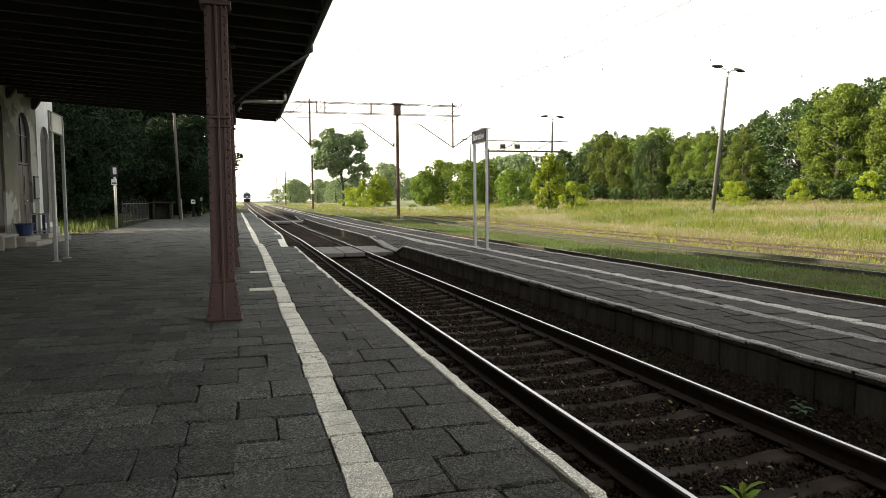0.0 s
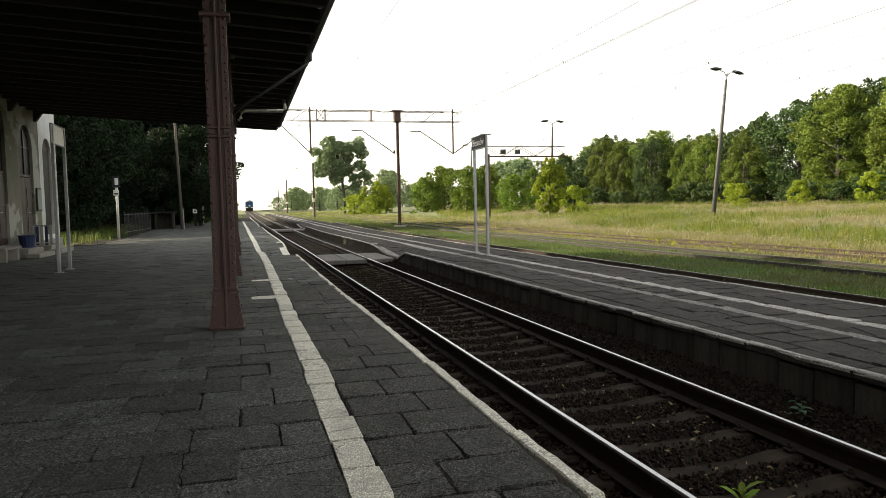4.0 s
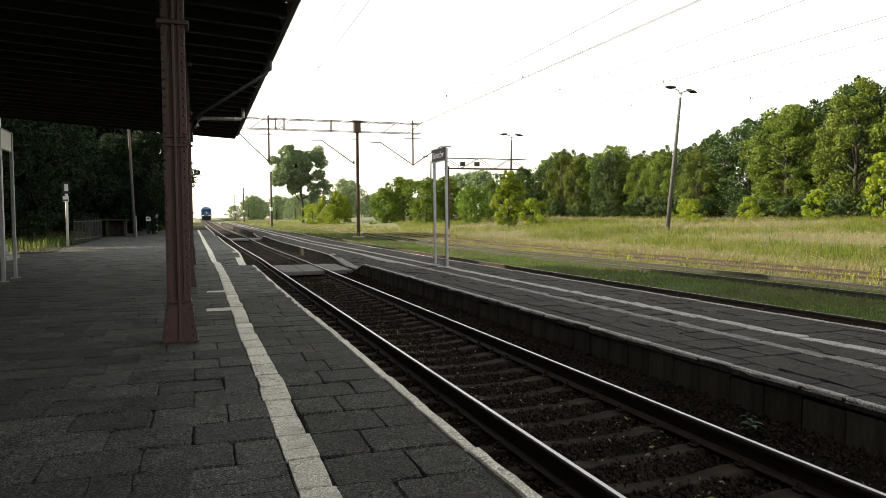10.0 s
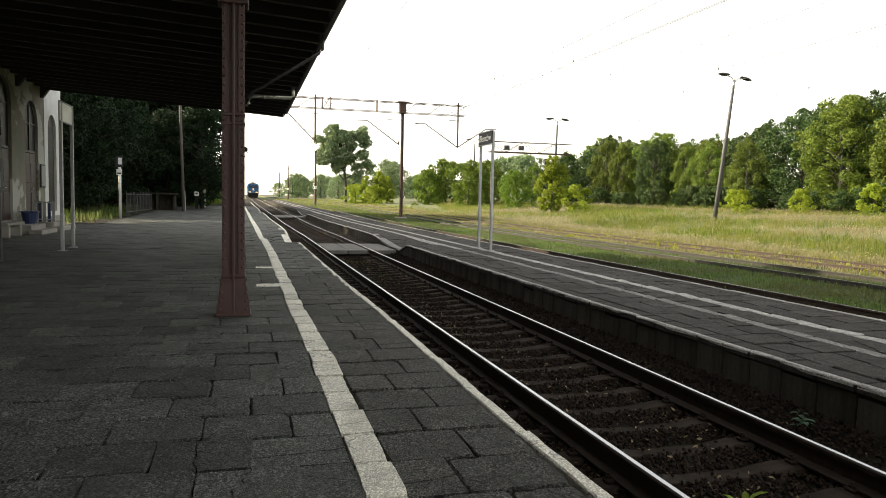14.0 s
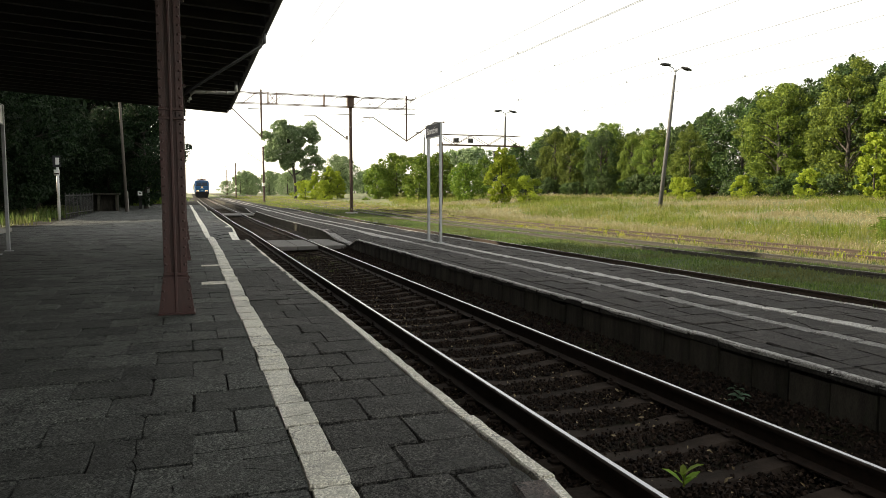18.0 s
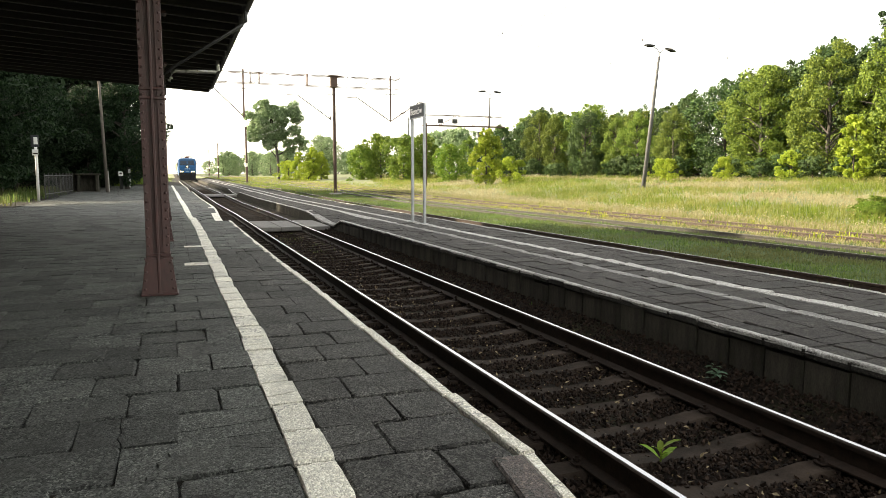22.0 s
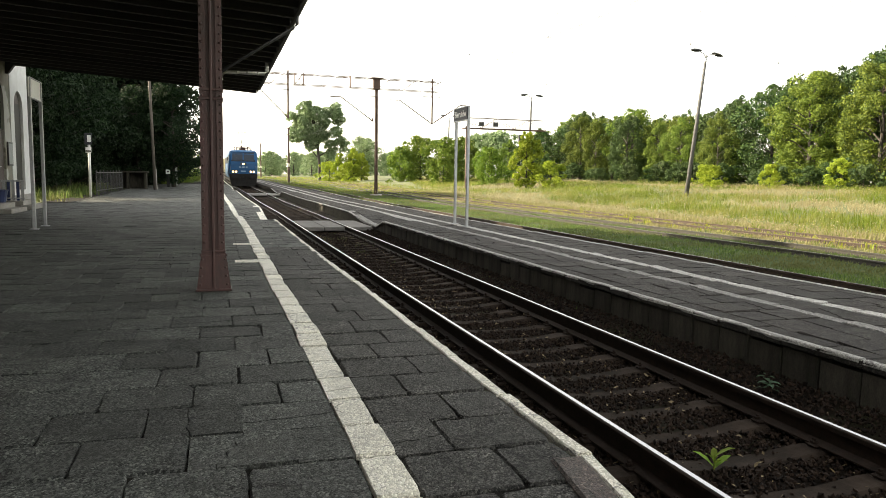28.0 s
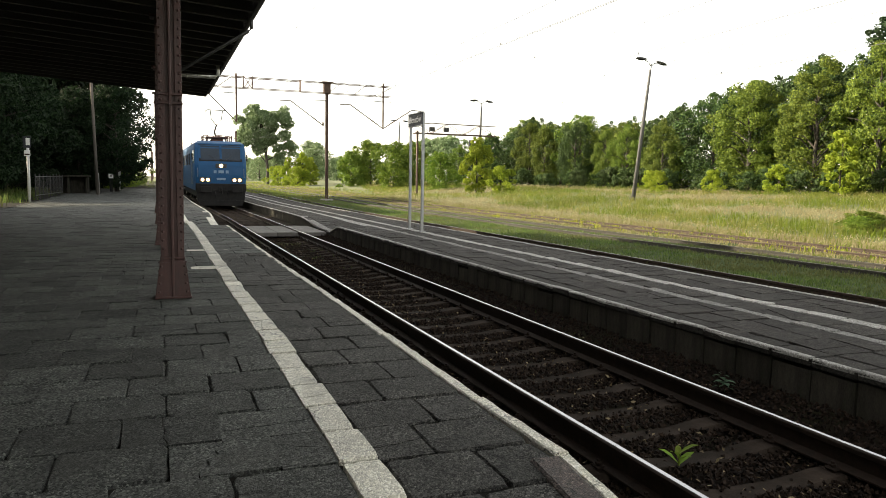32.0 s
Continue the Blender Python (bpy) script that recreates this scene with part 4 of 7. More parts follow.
def pave_second():
    r = random.Random(5)
    grey, white, faded = slab_meshes(PAVER_BROWN), slab_meshes(PALE_LINE), slab_meshes(GREY_LINE)
    rest, rest_line = Shape(), Shape()
    cop = Shape().box((0, 0, -0.04), (0.3, 0.42, 0.08), 0.014).mesh("edge_slab", PAVER_BROWN)
    lips = []
    for k in range(4):
        q = Shape().box((0, 0, -0.02), (0.075, 0.418, 0.05), 0.012)
        q.v = [(x + r.uniform(-0.006, 0.006), y + r.uniform(-0.003, 0.003), z + r.uniform(-0.006, 0.002)) for x, y, z in q.v]
        lips.append(q.mesh("painted_lip", PALE_LINE))
    far_lip = Shape().box((0, 0, -0.02), (0.075, 0.418, 0.05), 0.012).mesh("painted_lip", PALE_LINE)
    pan = Shape().prism([(1.64, -0.75), (1.74, -0.75), (1.74, -0.14), (1.64, -0.14)], -0.204, 0.204).mesh("retaining_panel", PANEL)
    for k in range(-26, 280):
        y0 = 0.2 + 0.5 * k
        st = 0.25 * (k % 2)
        bend = 0.0
        cols = [(1.95, 2.35 + st * 0.4, 0), (2.35 + st * 0.4, 2.76, 0), (2.76, 2.94, 1), (2.94, 3.42, 0), (3.42, 3.62, 2), (3.62, 4.0 + st * 0.5, 0), (4.0 + st * 0.5, 4.5, 0)]
        for a, b, kind in cols:
            xm = (a + b) / 2
            yy = y0 + SKEW * 0.7 * (xm - 2) + (0.25 if kind else 0)
            z = PLAT2 + dip2(xm, yy) + (0.003 if kind else 0)
            if 0 < y0 < 20 and xm < 4.2:
                lay(("paving_slab", "faded_line_slab", "white_line_slab")[kind], (grey, faded, white)[kind], a, b, yy, yy + 0.5, z, plat2, r, 1.5)
            else:
                loose(rest_line if kind else rest, a, b, yy, yy + 0.5, lambda x, y: PLAT2 + dip2(x, y) + (0.004 if kind else 0.0), r)
    tagged(part("distant_slabs", rest, PAVER_BROWN_REST, plat2), kind="stuff")
    tagged(part("distant_lines", rest_line, PALE_LINE, plat2), kind="stuff")
    for k in range(-28, 150):
        y0 = 0.35 + 0.43 * k
        z0 = dip2(1.7, y0 + 0.21)
        slope = math.degrees(math.atan((dip2(1.7, y0 + 0.43) - dip2(1.7, y0)) / 0.43))
        e = part("edge_slab", cop, None, plat2, at=pose(1.77 + r.uniform(-0.005, 0.005), y0 + 0.215, PLAT2 + z0 + r.uniform(-0.004, 0.004), slope, r.gauss(0, 0.25), r.gauss(0, 0.2)))
        part("painted_lip", r.choice(lips), None, e, "worn pale paint along the edge", at=pose(-0.112, 0, 0.004))
        e.location.x += drift(y0)
        e.location.z += climb(y0)
        o = part("edge_slab", cop, None, plat2, at=pose(4.6 + r.uniform(-0.01, 0.01), y0 + 0.215, PLAT2 + climb(y0) + r.uniform(-0.006, 0.008)))
        part("painted_lip", far_lip, None, o, "worn pale paint along the edge", at=pose(0.112, 0, 0.004))
    ramp = Shape().prism([(23.3, -0.3), (24.7, -0.29), (28.6, -0.06), (28.6, -0.044), (24.7, -0.272), (23.3, -0.278)][::-1], 1.62, 1.9, "x")
    part("ramp_edge", ramp, GREY_LINE, plat2, "white painted slope of the crossing")
    joined = Shape()
    for k in range(-30, 320):
        y0 = 0.565 + 0.43 * k
        z = dip2(1.7, y0)
        if k < 60:
            part("retaining_panel", pan, None, plat2, at=pose(r.uniform(-0.014, 0.012), y0, z + r.uniform(-0.012, 0.004), 0, r.gauss(0, 0.6), r.gauss(0, 0.25)))
        else:
            joined.box((1.69 + drift(y0), y0, -0.44 + z + climb(y0)), (0.1, 0.415, 0.6))
    tagged(part("distant_panels", joined, PANEL, plat2), kind="stuff")


def crossing(y, label, length=3.3):
    c = thing("level_crossing", label, "crossing", kind="structure")
    for x0, x1 in ((-0.67, -0.01), (0.01, 0.67), (0.86, 1.6)):
        part("crossing_slab", Shape().box(((x0 + x1) / 2 + drift(y), y, climb(y) - 0.4), (x1 - x0, length, 0.14), 0.02), SLAB, c)


# ---- canopy ----
# the canopy's near end is unseen; it stops short to let light in
CANOPY_Y0, CANOPY_Y1, EDGE_X, WALL_X = 0.3, 30.3, -1.74, -10.6


def canopy_post():
    """A riveted column of two channel plates with a middle rib, a band at head height and a flared foot."""
    p = thing("canopy_post", "red-brown riveted steel canopy column with flared foot", "post", group="canopy posts")
    for k in (-1, 1):
        web = part("channel", Shape().box((k * 0.1, 0.0, 2.3), (0.012, 0.2, 4.6), 0.003), RED_STEEL, p)
        for f in (-1, 1):
            part("flange", Shape().box((k * 0.088, f * 0.1, 2.3), (0.074, 0.012, 4.6), 0.003), RED_STEEL, web)
    part("front_plate", Shape().box((0, -0.075, 2.3), (0.2, 0.012, 4.6)), RED_STEEL, p)
    rib = Shape().box((0, -0.1, 2.3), (0.03, 0.06, 4.6), 0.006)
    part("middle_rib", rib, RED_STEEL, p)
    foot = Shape()
    for f in (-1, 1):
        foot.prism([(-0.19, 0.0), (0.19, 0.0), (0.185, 0.06), (0.137, 0.42), (-0.137, 0.42), (-0.185, 0.06)], f * 0.112 - 0.006, f * 0.112 + 0.006)
    for k in (-1, 1):
        foot.add([(k * 0.19, -0.12, 0), (k * 0.19, 0.12, 0), (k * 0.137, 0.12, 0.42), (k * 0.137, -0.12, 0.42)], [(0, 1, 2, 3)[::k]])
    foot.box((0, 0, 0.012), (0.4, 0.28, 0.024), 0.006)
    part("flared_foot", foot, RED_STEEL, p)
    for z in (0.46, 2.2, 2.3):
        part("band", Shape().box((0, 0, z), (0.266, 0.25, 0.03), 0.006), RED_STEEL, p)
    part("capital", Shape().box((0, 0, 4.56), (0.42, 0.34, 0.06), 0.01), RED_STEEL, p)
    part("collar", Shape().box((0, 0, 3.55), (0.34, 0.28, 0.05), 0.008), RED_STEEL, p)
    riv = Shape()
    for i in range(46):
        z = 0.08 + 0.098 * i
        for k in (-1, 1):
            w = 0.1 if z > 0.5 else 0.115 + 0.04 * (0.5 - z) / 0.5
            riv.ball((k * w, -0.108 if z > 0.44 else -0.122, z), (0.017, 0.014, 0.017), 6, 3)
            riv.ball((k * (0.108 if z > 0.44 else 0.14 + 0.03 * (0.44 - z) / 0.44), -0.05, z + 0.04), (0.012, 0.014, 0.014), 6, 3)
    tagged(part("rivets", riv, RED_STEEL, p, smooth=True), kind="stuff")
    return p


def canopy():
    c = thing("platform_canopy", "dark timber platform canopy on steel columns", "canopy", kind="structure")
    zb = lambda x: 4.62 + 0.065 * (EDGE_X - x)
    boards = Shape()
    x = WALL_X
    r = random.Random(11)
    while x < EDGE_X - 0.05:
        w = 0.17
        boards.prism([(x + 0.004, zb(x) + 0.2), (x + w - 0.004, zb(x) + 0.2), (x + w - 0.004, zb(x) + 0.23), (x + 0.004, zb(x) + 0.23)], CANOPY_Y0, CANOPY_Y1)
        x += w
    tagged(part("ceiling", boards, DARK_BOARD), "dark boarded underside of the platform roof", "ceiling", kind="structure")
    top = Shape().prism([(WALL_X, zb(WALL_X) + 0.24), (EDGE_X - 0.1, 4.88), (EDGE_X - 0.1, 4.93), (WALL_X, zb(WALL_X) + 0.32)], CANOPY_Y0, CANOPY_Y1 + 0.15)
    part("roofing", top, BITUMEN, c, "bitumen roofing felt")
    joist = Shape().prism([(WALL_X, zb(WALL_X)), (EDGE_X, zb(EDGE_X)), (EDGE_X, zb(EDGE_X) + 0.2), (WALL_X, zb(WALL_X) + 0.2)], -0.07, 0.07).mesh("joist", DARK_WOOD)
    for i in range(33):
        part("joist", joist, None, c, at=pose(0, CANOPY_Y0 + 0.1 + 0.91 * i, 0))
    part("fascia", Shape().box((EDGE_X + 0.02, (CANOPY_Y0 + CANOPY_Y1) / 2, 4.77), (0.035, CANOPY_Y1 - CANOPY_Y0, 0.3), 0.006), DARK_WOOD, c)
    part("end_board", Shape().prism([(WALL_X, zb(WALL_X) - 0.02), (EDGE_X, 4.58), (EDGE_X, 5.0), (WALL_X, zb(WALL_X) + 0.3)], CANOPY_Y1, CANOPY_Y1 + 0.04), DARK_WOOD, c)
    part("main_beam", Shape().box((-3.4, (CANOPY_Y0 + CANOPY_Y1) / 2, 4.5), (0.16, CANOPY_Y1 - CANOPY_Y0 - 0.3, 0.22), 0.012), DARK_WOOD, c)
    wallb = Shape()
    for i in range(11):
        y = 0.54 + 2.98 * i
        wallb.prism([(WALL_X, 4.85), (WALL_X + 0.1, 4.88), (WALL_X + 0.3, 5.17), (WALL_X, 5.19)], y - 0.1, y + 0.1)
    part("wall_brackets", wallb, DARK_WOOD, c)
    gut = Shape()
    arc = [(EDGE_X + 0.1 + 0.065 * math.cos(a), 4.76 + 0.065 * math.sin(a)) for a in [math.pi + math.pi * i / 8 for i in range(9)]]
    arc += [(EDGE_X + 0.1 + 0.058 * math.cos(a), 4.763 + 0.058 * math.sin(a)) for a in [2 * math.pi - math.pi * i / 8 for i in range(9)]]
    part("gutter", gut.prism(arc, CANOPY_Y0, CANOPY_Y1), DARK_STEEL, c)
    pipe = Shape().tube([(-1.66, 15.9, 4.75), (-1.66, 15.9, 4.5), (-1.74, 15.9, 4.42), (-3.1, 15.9, 3.52), (-3.25, 16.1, 3.42), (-3.42, 16.16, 3.3), (-3.42, 16.16, 0.1)], 0.035, 10)
    part("downpipe", pipe, DARK_STEEL, c, smooth=True)
    pipe = Shape().tube([(-1.83, 22.9, 4.8), (-1.83, 22.9, 4.44), (-1.9, 22.9, 4.38), (-3.0, 22.9, 4.38), (-3.12, 22.9, 4.32), (-3.14, 22.9, 4.15), (-3.2, 22.95, 4.08)], 0.055, 10)
    for x in (-2.1, -2.4, -2.7):
        pipe.tube([(x - 0.02, 22.9, 4.38), (x + 0.02, 22.9, 4.38)], 0.062, 10)
    part("downpipe", pipe, ZINC, c, "pale galvanised drain pipe", smooth=True)
    part("drain_end", Shape().tube([(-3.2, 22.95, 4.1), (-3.38, 23.1, 3.9), (-3.46, 23.2, 3.3), (-3.46, 23.2, 0.1)], 0.035, 10), DARK_STEEL, c, smooth=True)


# ---- station building ----
def arched_wall(y0, y1, zt, openings, x0, x1):
    """A wall along the platform with arched openings (centre, width, spring height, sill)."""
    s = Shape()
    y = y0
    for c, w, spring, sill in openings:
        a, b = c - w / 2, c + w / 2
        s.box(((x0 + x1) / 2, (y + a) / 2, zt / 2), (x1 - x0, a - y, zt))
        if sill > 0:
            s.box(((x0 + x1) / 2, c, sill / 2), (x1 - x0, w, sill))
        n = 12
        for i in range(n):
            t0, t1 = math.pi * (1 - i / n), math.pi * (1 - (i + 1) / n)
            p0, p1 = (c + w / 2 * math.cos(t0), spring + w / 2 * math.sin(t0)), (c + w / 2 * math.cos(t1), spring + w / 2 * math.sin(t1))
            s.prism([p0, p1, (p1[0], zt), (p0[0], zt)], x0, x1, "x")
        y = b
    s.box(((x0 + x1) / 2, (y + y1) / 2, zt / 2), (x1 - x0, y1 - y, zt))
    return s


def arched_door(name, label, c, w, spring, sill, x):
    d = thing(name, label, "door", kind="structure")
    for k in (-1, 1):
        leaf = part("door_leaf", Shape().box((x, c + k * w / 4, sill + 1.15), (0.05, w / 2 - 0.02, 2.3), 0.006), DOOR_RED, d)
        for z in (0.55, 1.6):
            part("panel", Shape().box((x + 0.03, c + k * w / 4, sill + z), (0.02, w / 2 - 0.2, 0.7), 0.008), DOOR_RED, leaf)
    # a sheet added behind the glass; the dark interior is put into its colour
    part("backing", Shape().box((x - 0.1, c, (sill + spring + w / 2) / 2 + 0.1), (0.04, w + 0.3, spring + w / 2 - sill + 0.3)), DOOR_RED, d, "added dark sheet that keeps the fanlight dark")
    part("transom", Shape().box((x, c, sill + 2.36), (0.08, w, 0.09), 0.01), DOOR_RED, d)
    fan = Shape()
    n = 10
    pts = [(c + w / 2 * math.cos(math.pi * i / n), spring + w / 2 * math.sin(math.pi * i / n)) for i in range(n + 1)]
    fan.prism([(c + w / 2, sill + 2.4)] + pts + [(c - w / 2, sill + 2.4)], x - 0.02, x - 0.005, "x")
    part("fanlight", fan, WINDOW, d, "dim arched glass")
    bars = Shape()
    for k in (0,):
        bars.box((x + 0.01, c + k * w / 4, (sill + 2.4 + spring + w * 0.4) / 2), (0.04, 0.03, spring + w * 0.4 - sill - 2.4))
    bars.box((x + 0.01, c, spring), (0.04, w, 0.04))
    part("glazing_bars", bars, DOOR_RED, d)
    part("handle", Shape().tube([(x + 0.03, c + 0.06, sill + 1.05), (x + 0.09, c + 0.06, sill + 1.05), (x + 0.09, c + 0.18, sill + 1.05)], 0.012, 8), ZINC, d)


def building():
    ops = [(-9.2 + 2.9 * i, 1.3, 3.9, 0.0) for i in range(11)] + [(22.9, 1.6, 4.2, 0.42), (25.98, 1.6, 4.2, 0.42), (29.05, 1.62, 3.78, 0.42)]
    ops = [o for o in ops if o[0] < 20.6 or o[3] > 0]
    w = part("wall_west", arched_wall(-14, 30.65, 5.7, ops, WALL_X - 0.5, WALL_X), PLASTER)
    tagged(w, "peeling cream plastered station wall with arched openings", "wall", kind="structure")
    # beyond the canopy: the skylight on this bay is put into paler plaster
    w2 = part("wall_pale", arched_wall(30.65, 33.2, 8.4, [(31.78, 1.25, 3.75, 0.6)], WALL_X - 0.5, WALL_X + 0.02), PLASTER_PALE)
    tagged(w2, "end bay of the station, skylight put into its pale plaster", "wall", kind="structure")
    up = Shape().box((WALL_X - 0.25, 8.32, 7.05), (0.5, 44.65, 2.7)).box((WALL_X - 6, 33.0, 4.2), (11.0, 0.4, 8.4)).box((WALL_X - 6, -14, 4.2), (11, 0.4, 8.4))
    up.box((WALL_X - 11.5, 9, 4.2), (0.4, 46, 8.4))
    tagged(part("wall_upper", up, PLASTER), "cream plastered upper walls of the station", "wall", kind="structure")
    roof = Shape().prism([(WALL_X + 0.6, 8.5), (WALL_X - 6, 13.1), (WALL_X - 12.4, 8.5), (WALL_X - 12.4, 8.35), (WALL_X - 6, 12.9), (WALL_X + 0.6, 8.35)][::-1], -14.6, 33.8)
    tagged(part("roof", roof, ROOF_TILE), "clay tiled pitched station roof", "roof", kind="structure")
    pl = Shape()
    ys = [-14, 22.1, 23.7, 25.18, 26.78, 28.24, 29.86, 33.2]
    for a, b in zip(ys[1::2], ys[2::2]):
        pl.box((WALL_X + 0.06, (a + b) / 2, 0.21), (0.12, b - a, 0.42), 0.01)
    pl.box((WALL_X + 0.06, 4, 0.21), (0.12, 36, 0.42), 0.01)
    pl.box((WALL_X + 0.06, 31.55, 0.21), (0.12, 3.3, 0.42), 0.01)
    tagged(part("trim", pl, PLINTH), "grey cement plinth along the station wall", "plinth", kind="structure")
    for i, (c, w_, sp, sill) in enumerate(ops):
        arched_door("door_%d" % (i + 1), "dark red double door with arched fanlight" if sill else "closed dark arched station door", c, w_, sp, sill, WALL_X - 0.1)
    wd = thing("window_1", "narrow dark arched window in the pale end bay", "window", kind="structure")
    part("window_frame", Shape().box((WALL_X - 0.1, 31.78, 2.5), (0.06, 1.24, 3.8), 0.01), DOOR_RED, wd)
    part("pane", Shape().box((WALL_X - 0.06, 31.78, 2.4), (0.02, 0.9, 3.0)), WINDOW, wd)
    for c in (26.3, 29.05):
        st = thing("doorstep", "worn concrete steps before the station door", "steps", group="door steps")
        part("tread", Shape().box((WALL_X + 0.5, c, 0.15), (0.75, 1.7, 0.3), 0.02), PLINTH, st)
        part("tread", Shape().box((WALL_X + 1.0, c, 0.075), (0.4, 1.9, 0.15), 0.02), PLINTH, st)


def bench(m):
    b = thing("bench", "low pale concrete bench against the station wall", "bench", m, "benches")
    part("seat", Shape().box((0, 0, 0.4), (0.42, 1.6, 0.08), 0.015), PLINTH, b)
    for y in (-0.55, 0.55):
        part("leg", Shape().box((0, y, 0.18), (0.36, 0.14, 0.36), 0.015), PLINTH, b)


def bin_blue(m):
    b = thing("litter_bin", "blue plastic tub standing on the doorstep", "bin", m)
    s = Shape()
    n = 14
    for z, r_ in ((0, 0.2), (0.36, 0.26), (0.4, 0.29), (0.41, 0.29), (0.41, 0.25), (0.06, 0.18)):
        s.v += [(r_ * math.cos(2 * math.pi * k / n), r_ * 1.5 * math.sin(2 * math.pi * k / n), z) for k in range(n)]
    for i in range(5):
        s.f += [(i * n + k, i * n + (k + 1) % n, (i + 1) * n + (k + 1) % n, (i + 1) * n + k) for k in range(n)]
    s.f += [tuple(range(n))[::-1], tuple(range(5 * n, 6 * n))]
    part("tub", s, BLUE_PLASTIC, b)
    for k in (-1, 1):
        part("handle", Shape().tube([(0.12, k * 0.42, 0.36), (0.0, k * 0.5, 0.36), (-0.12, k * 0.42, 0.36)], 0.02, 6), BLUE_PLASTIC, b)


def name_sign(m, label, face, text, board=(3.0, 3.36)):
    """A station name board on two square steel legs, along the track."""
    g = thing("station_sign", label, "sign", m, "station name signs")
    for y in (0.0, 1.08):
        leg = part("leg", Shape().box((0, y, board[1] / 2), (0.075, 0.075, board[1]), 0.008), GREY_STEEL, g)
        part("foot_plate", Shape().box((0, y, 0.012), (0.18, 0.18, 0.022), 0.004), GREY_STEEL, leg)
    z = (board[0] + board[1]) / 2
    b = part("board", Shape().box((-0.05 if text else 0.0, 0.54, z), (0.03, 1.2, board[1] - board[0]), 0.006), face, g)
    part("rim", Shape().box((-0.05 if text else 0.0, 0.54, board[1] + 0.012), (0.06, 1.24, 0.026), 0.005).box((-0.05 if text else 0.0, 0.54, board[0] - 0.012), (0.06, 1.24, 0.026), 0.005), GREY_STEEL, b)
    if text:
        cu = bpy.data.curves.new("lettering", "FONT")
        cu.body, cu.size, cu.extrude, cu.align_x, cu.align_y = text, 0.27, 0.002, "CENTER", "CENTER"
        ob = new("lettering", cu)
        me = bpy.data.meshes.new_from_object(ob.evaluated_get(bpy.context.evaluated_depsgraph_get()))
        bpy.data.objects.remove(ob)
        me.materials.clear()
        me.materials.append(SIGN_WHITE)
        part("lettering", me, None, b, "white station name", at=pose(-0.068, 0.54, z, 90, 0, -90))


def notice_board(m):
    g = thing("notice_board", "glazed grey timetable board on dark legs", "board", m)
    for y in (0.0, -1.25):
        part("leg", Shape().box((0, y, 1.22), (0.06, 0.06, 2.44), 0.008), DARK_STEEL, g)
    f = part("case", Shape().box((0, -0.62, 1.9), (0.1, 1.42, 1.1), 0.012), DARK_STEEL, g)
    part("backing", Shape().box((0.047, -0.62, 1.9), (0.02, 1.3, 0.98)), SIGN_NAVY, f)
    for y, z, sy, sz, mm in ((-0.25, 2.16, 0.3, 0.3, PAPER_YELLOW), (-0.85, 2.05, 0.5, 0.55, PAPER), (-0.4, 1.6, 0.55, 0.3, PAPER)):
        part("notice", Shape().box((0.06, y, z), (0.004, sy, sz)), mm, f)


def wall_notice(m):
    g = thing("wall_notice", "framed pale notice on the station wall", "notice", m)
    part("frame", Shape().box((0, 0, 0), (0.04, 0.5, 0.72), 0.008), DARK_STEEL, g)
    part("sheet", Shape().box((0.022, 0, 0), (0.006, 0.42, 0.62)), PAPER, g)


def trolley(m):
    g = thing("slatted_crate", "upright blue and grey slatted crate by the wall", "crate", m)
    for i in range(5):
        part("slat", Shape().box((0, -0.36 + 0.18 * i, 0.45), (0.04, 0.12, 0.9), 0.006), BLUE_PLASTIC if i % 2 else GREY_STEEL, g)
    for z in (0.85, 0.1):
        part("rail", Shape().box((0.03, 0, z), (0.03, 0.86, 0.06)), GREY_STEEL, g)


def platform_post(m):
    """A white post with small plates and a sign head."""
    g = thing("sign_post", "white post with a dark pictogram plate and a small notice", "sign post", m)
    part("post", Shape().tube([(0, 0, 0), (0, 0, 2.95)], 0.065, 10), WHITE_STEEL, g, smooth=True)
    h = part("head", Shape().box((-0.02, -0.06, 2.9), (0.34, 0.05, 0.56), 0.01), SIGN_NAVY, g)
    part("pictogram", Shape().box((0.02, -0.09, 2.92), (0.17, 0.006, 0.34)), SIGN_WHITE, h)
    part("small_notice", Shape().box((-0.02, -0.09, 2.36), (0.26, 0.03, 0.28), 0.006), SIGN_WHITE, g)
    part("red_band", Shape().box((-0.02, -0.108, 2.3), (0.22, 0.004, 0.07)), OLD_RUST, g)


def bollard(m):
    g = thing("kilometre_post", "short dark post with a white plate at its head", "post", m)
    part("shaft", Shape().box((0, 0, 0.7), (0.22, 0.22, 1.4), 0.015), LOCO_DARK, g)
    part("plate", Shape().box((0, -0.11, 1.42), (0.34, 0.03, 0.36), 0.006), SIGN_WHITE, g)
    part("mark", Shape().box((0, -0.127, 1.42), (0.18, 0.004, 0.1)), DARK_STEEL, g)


def white_board(m):
    g = thing("white_post", "short white painted concrete post", "post", m)
    part("shaft", Shape().box((0, 0, 0.8), (0.32, 0.12, 1.6), 0.04), PLASTER_PALE, g)


def fence(m, n, label):
    f = thing("fence", label, "fence", m)
    L = n * 0.32
    for z in (0.25, 1.3):
        part("rail", Shape().tube([(0, 0, z), (0, L, z)], 0.025, 6), DARK_STEEL, f)
    for i in range(n + 1):
        part("bar", Shape().tube([(0, i * 0.32, 0), (0, i * 0.32, 1.34 if i % 4 else 1.45)], 0.011 if i % 4 else 0.025, 6), DARK_STEEL, f)


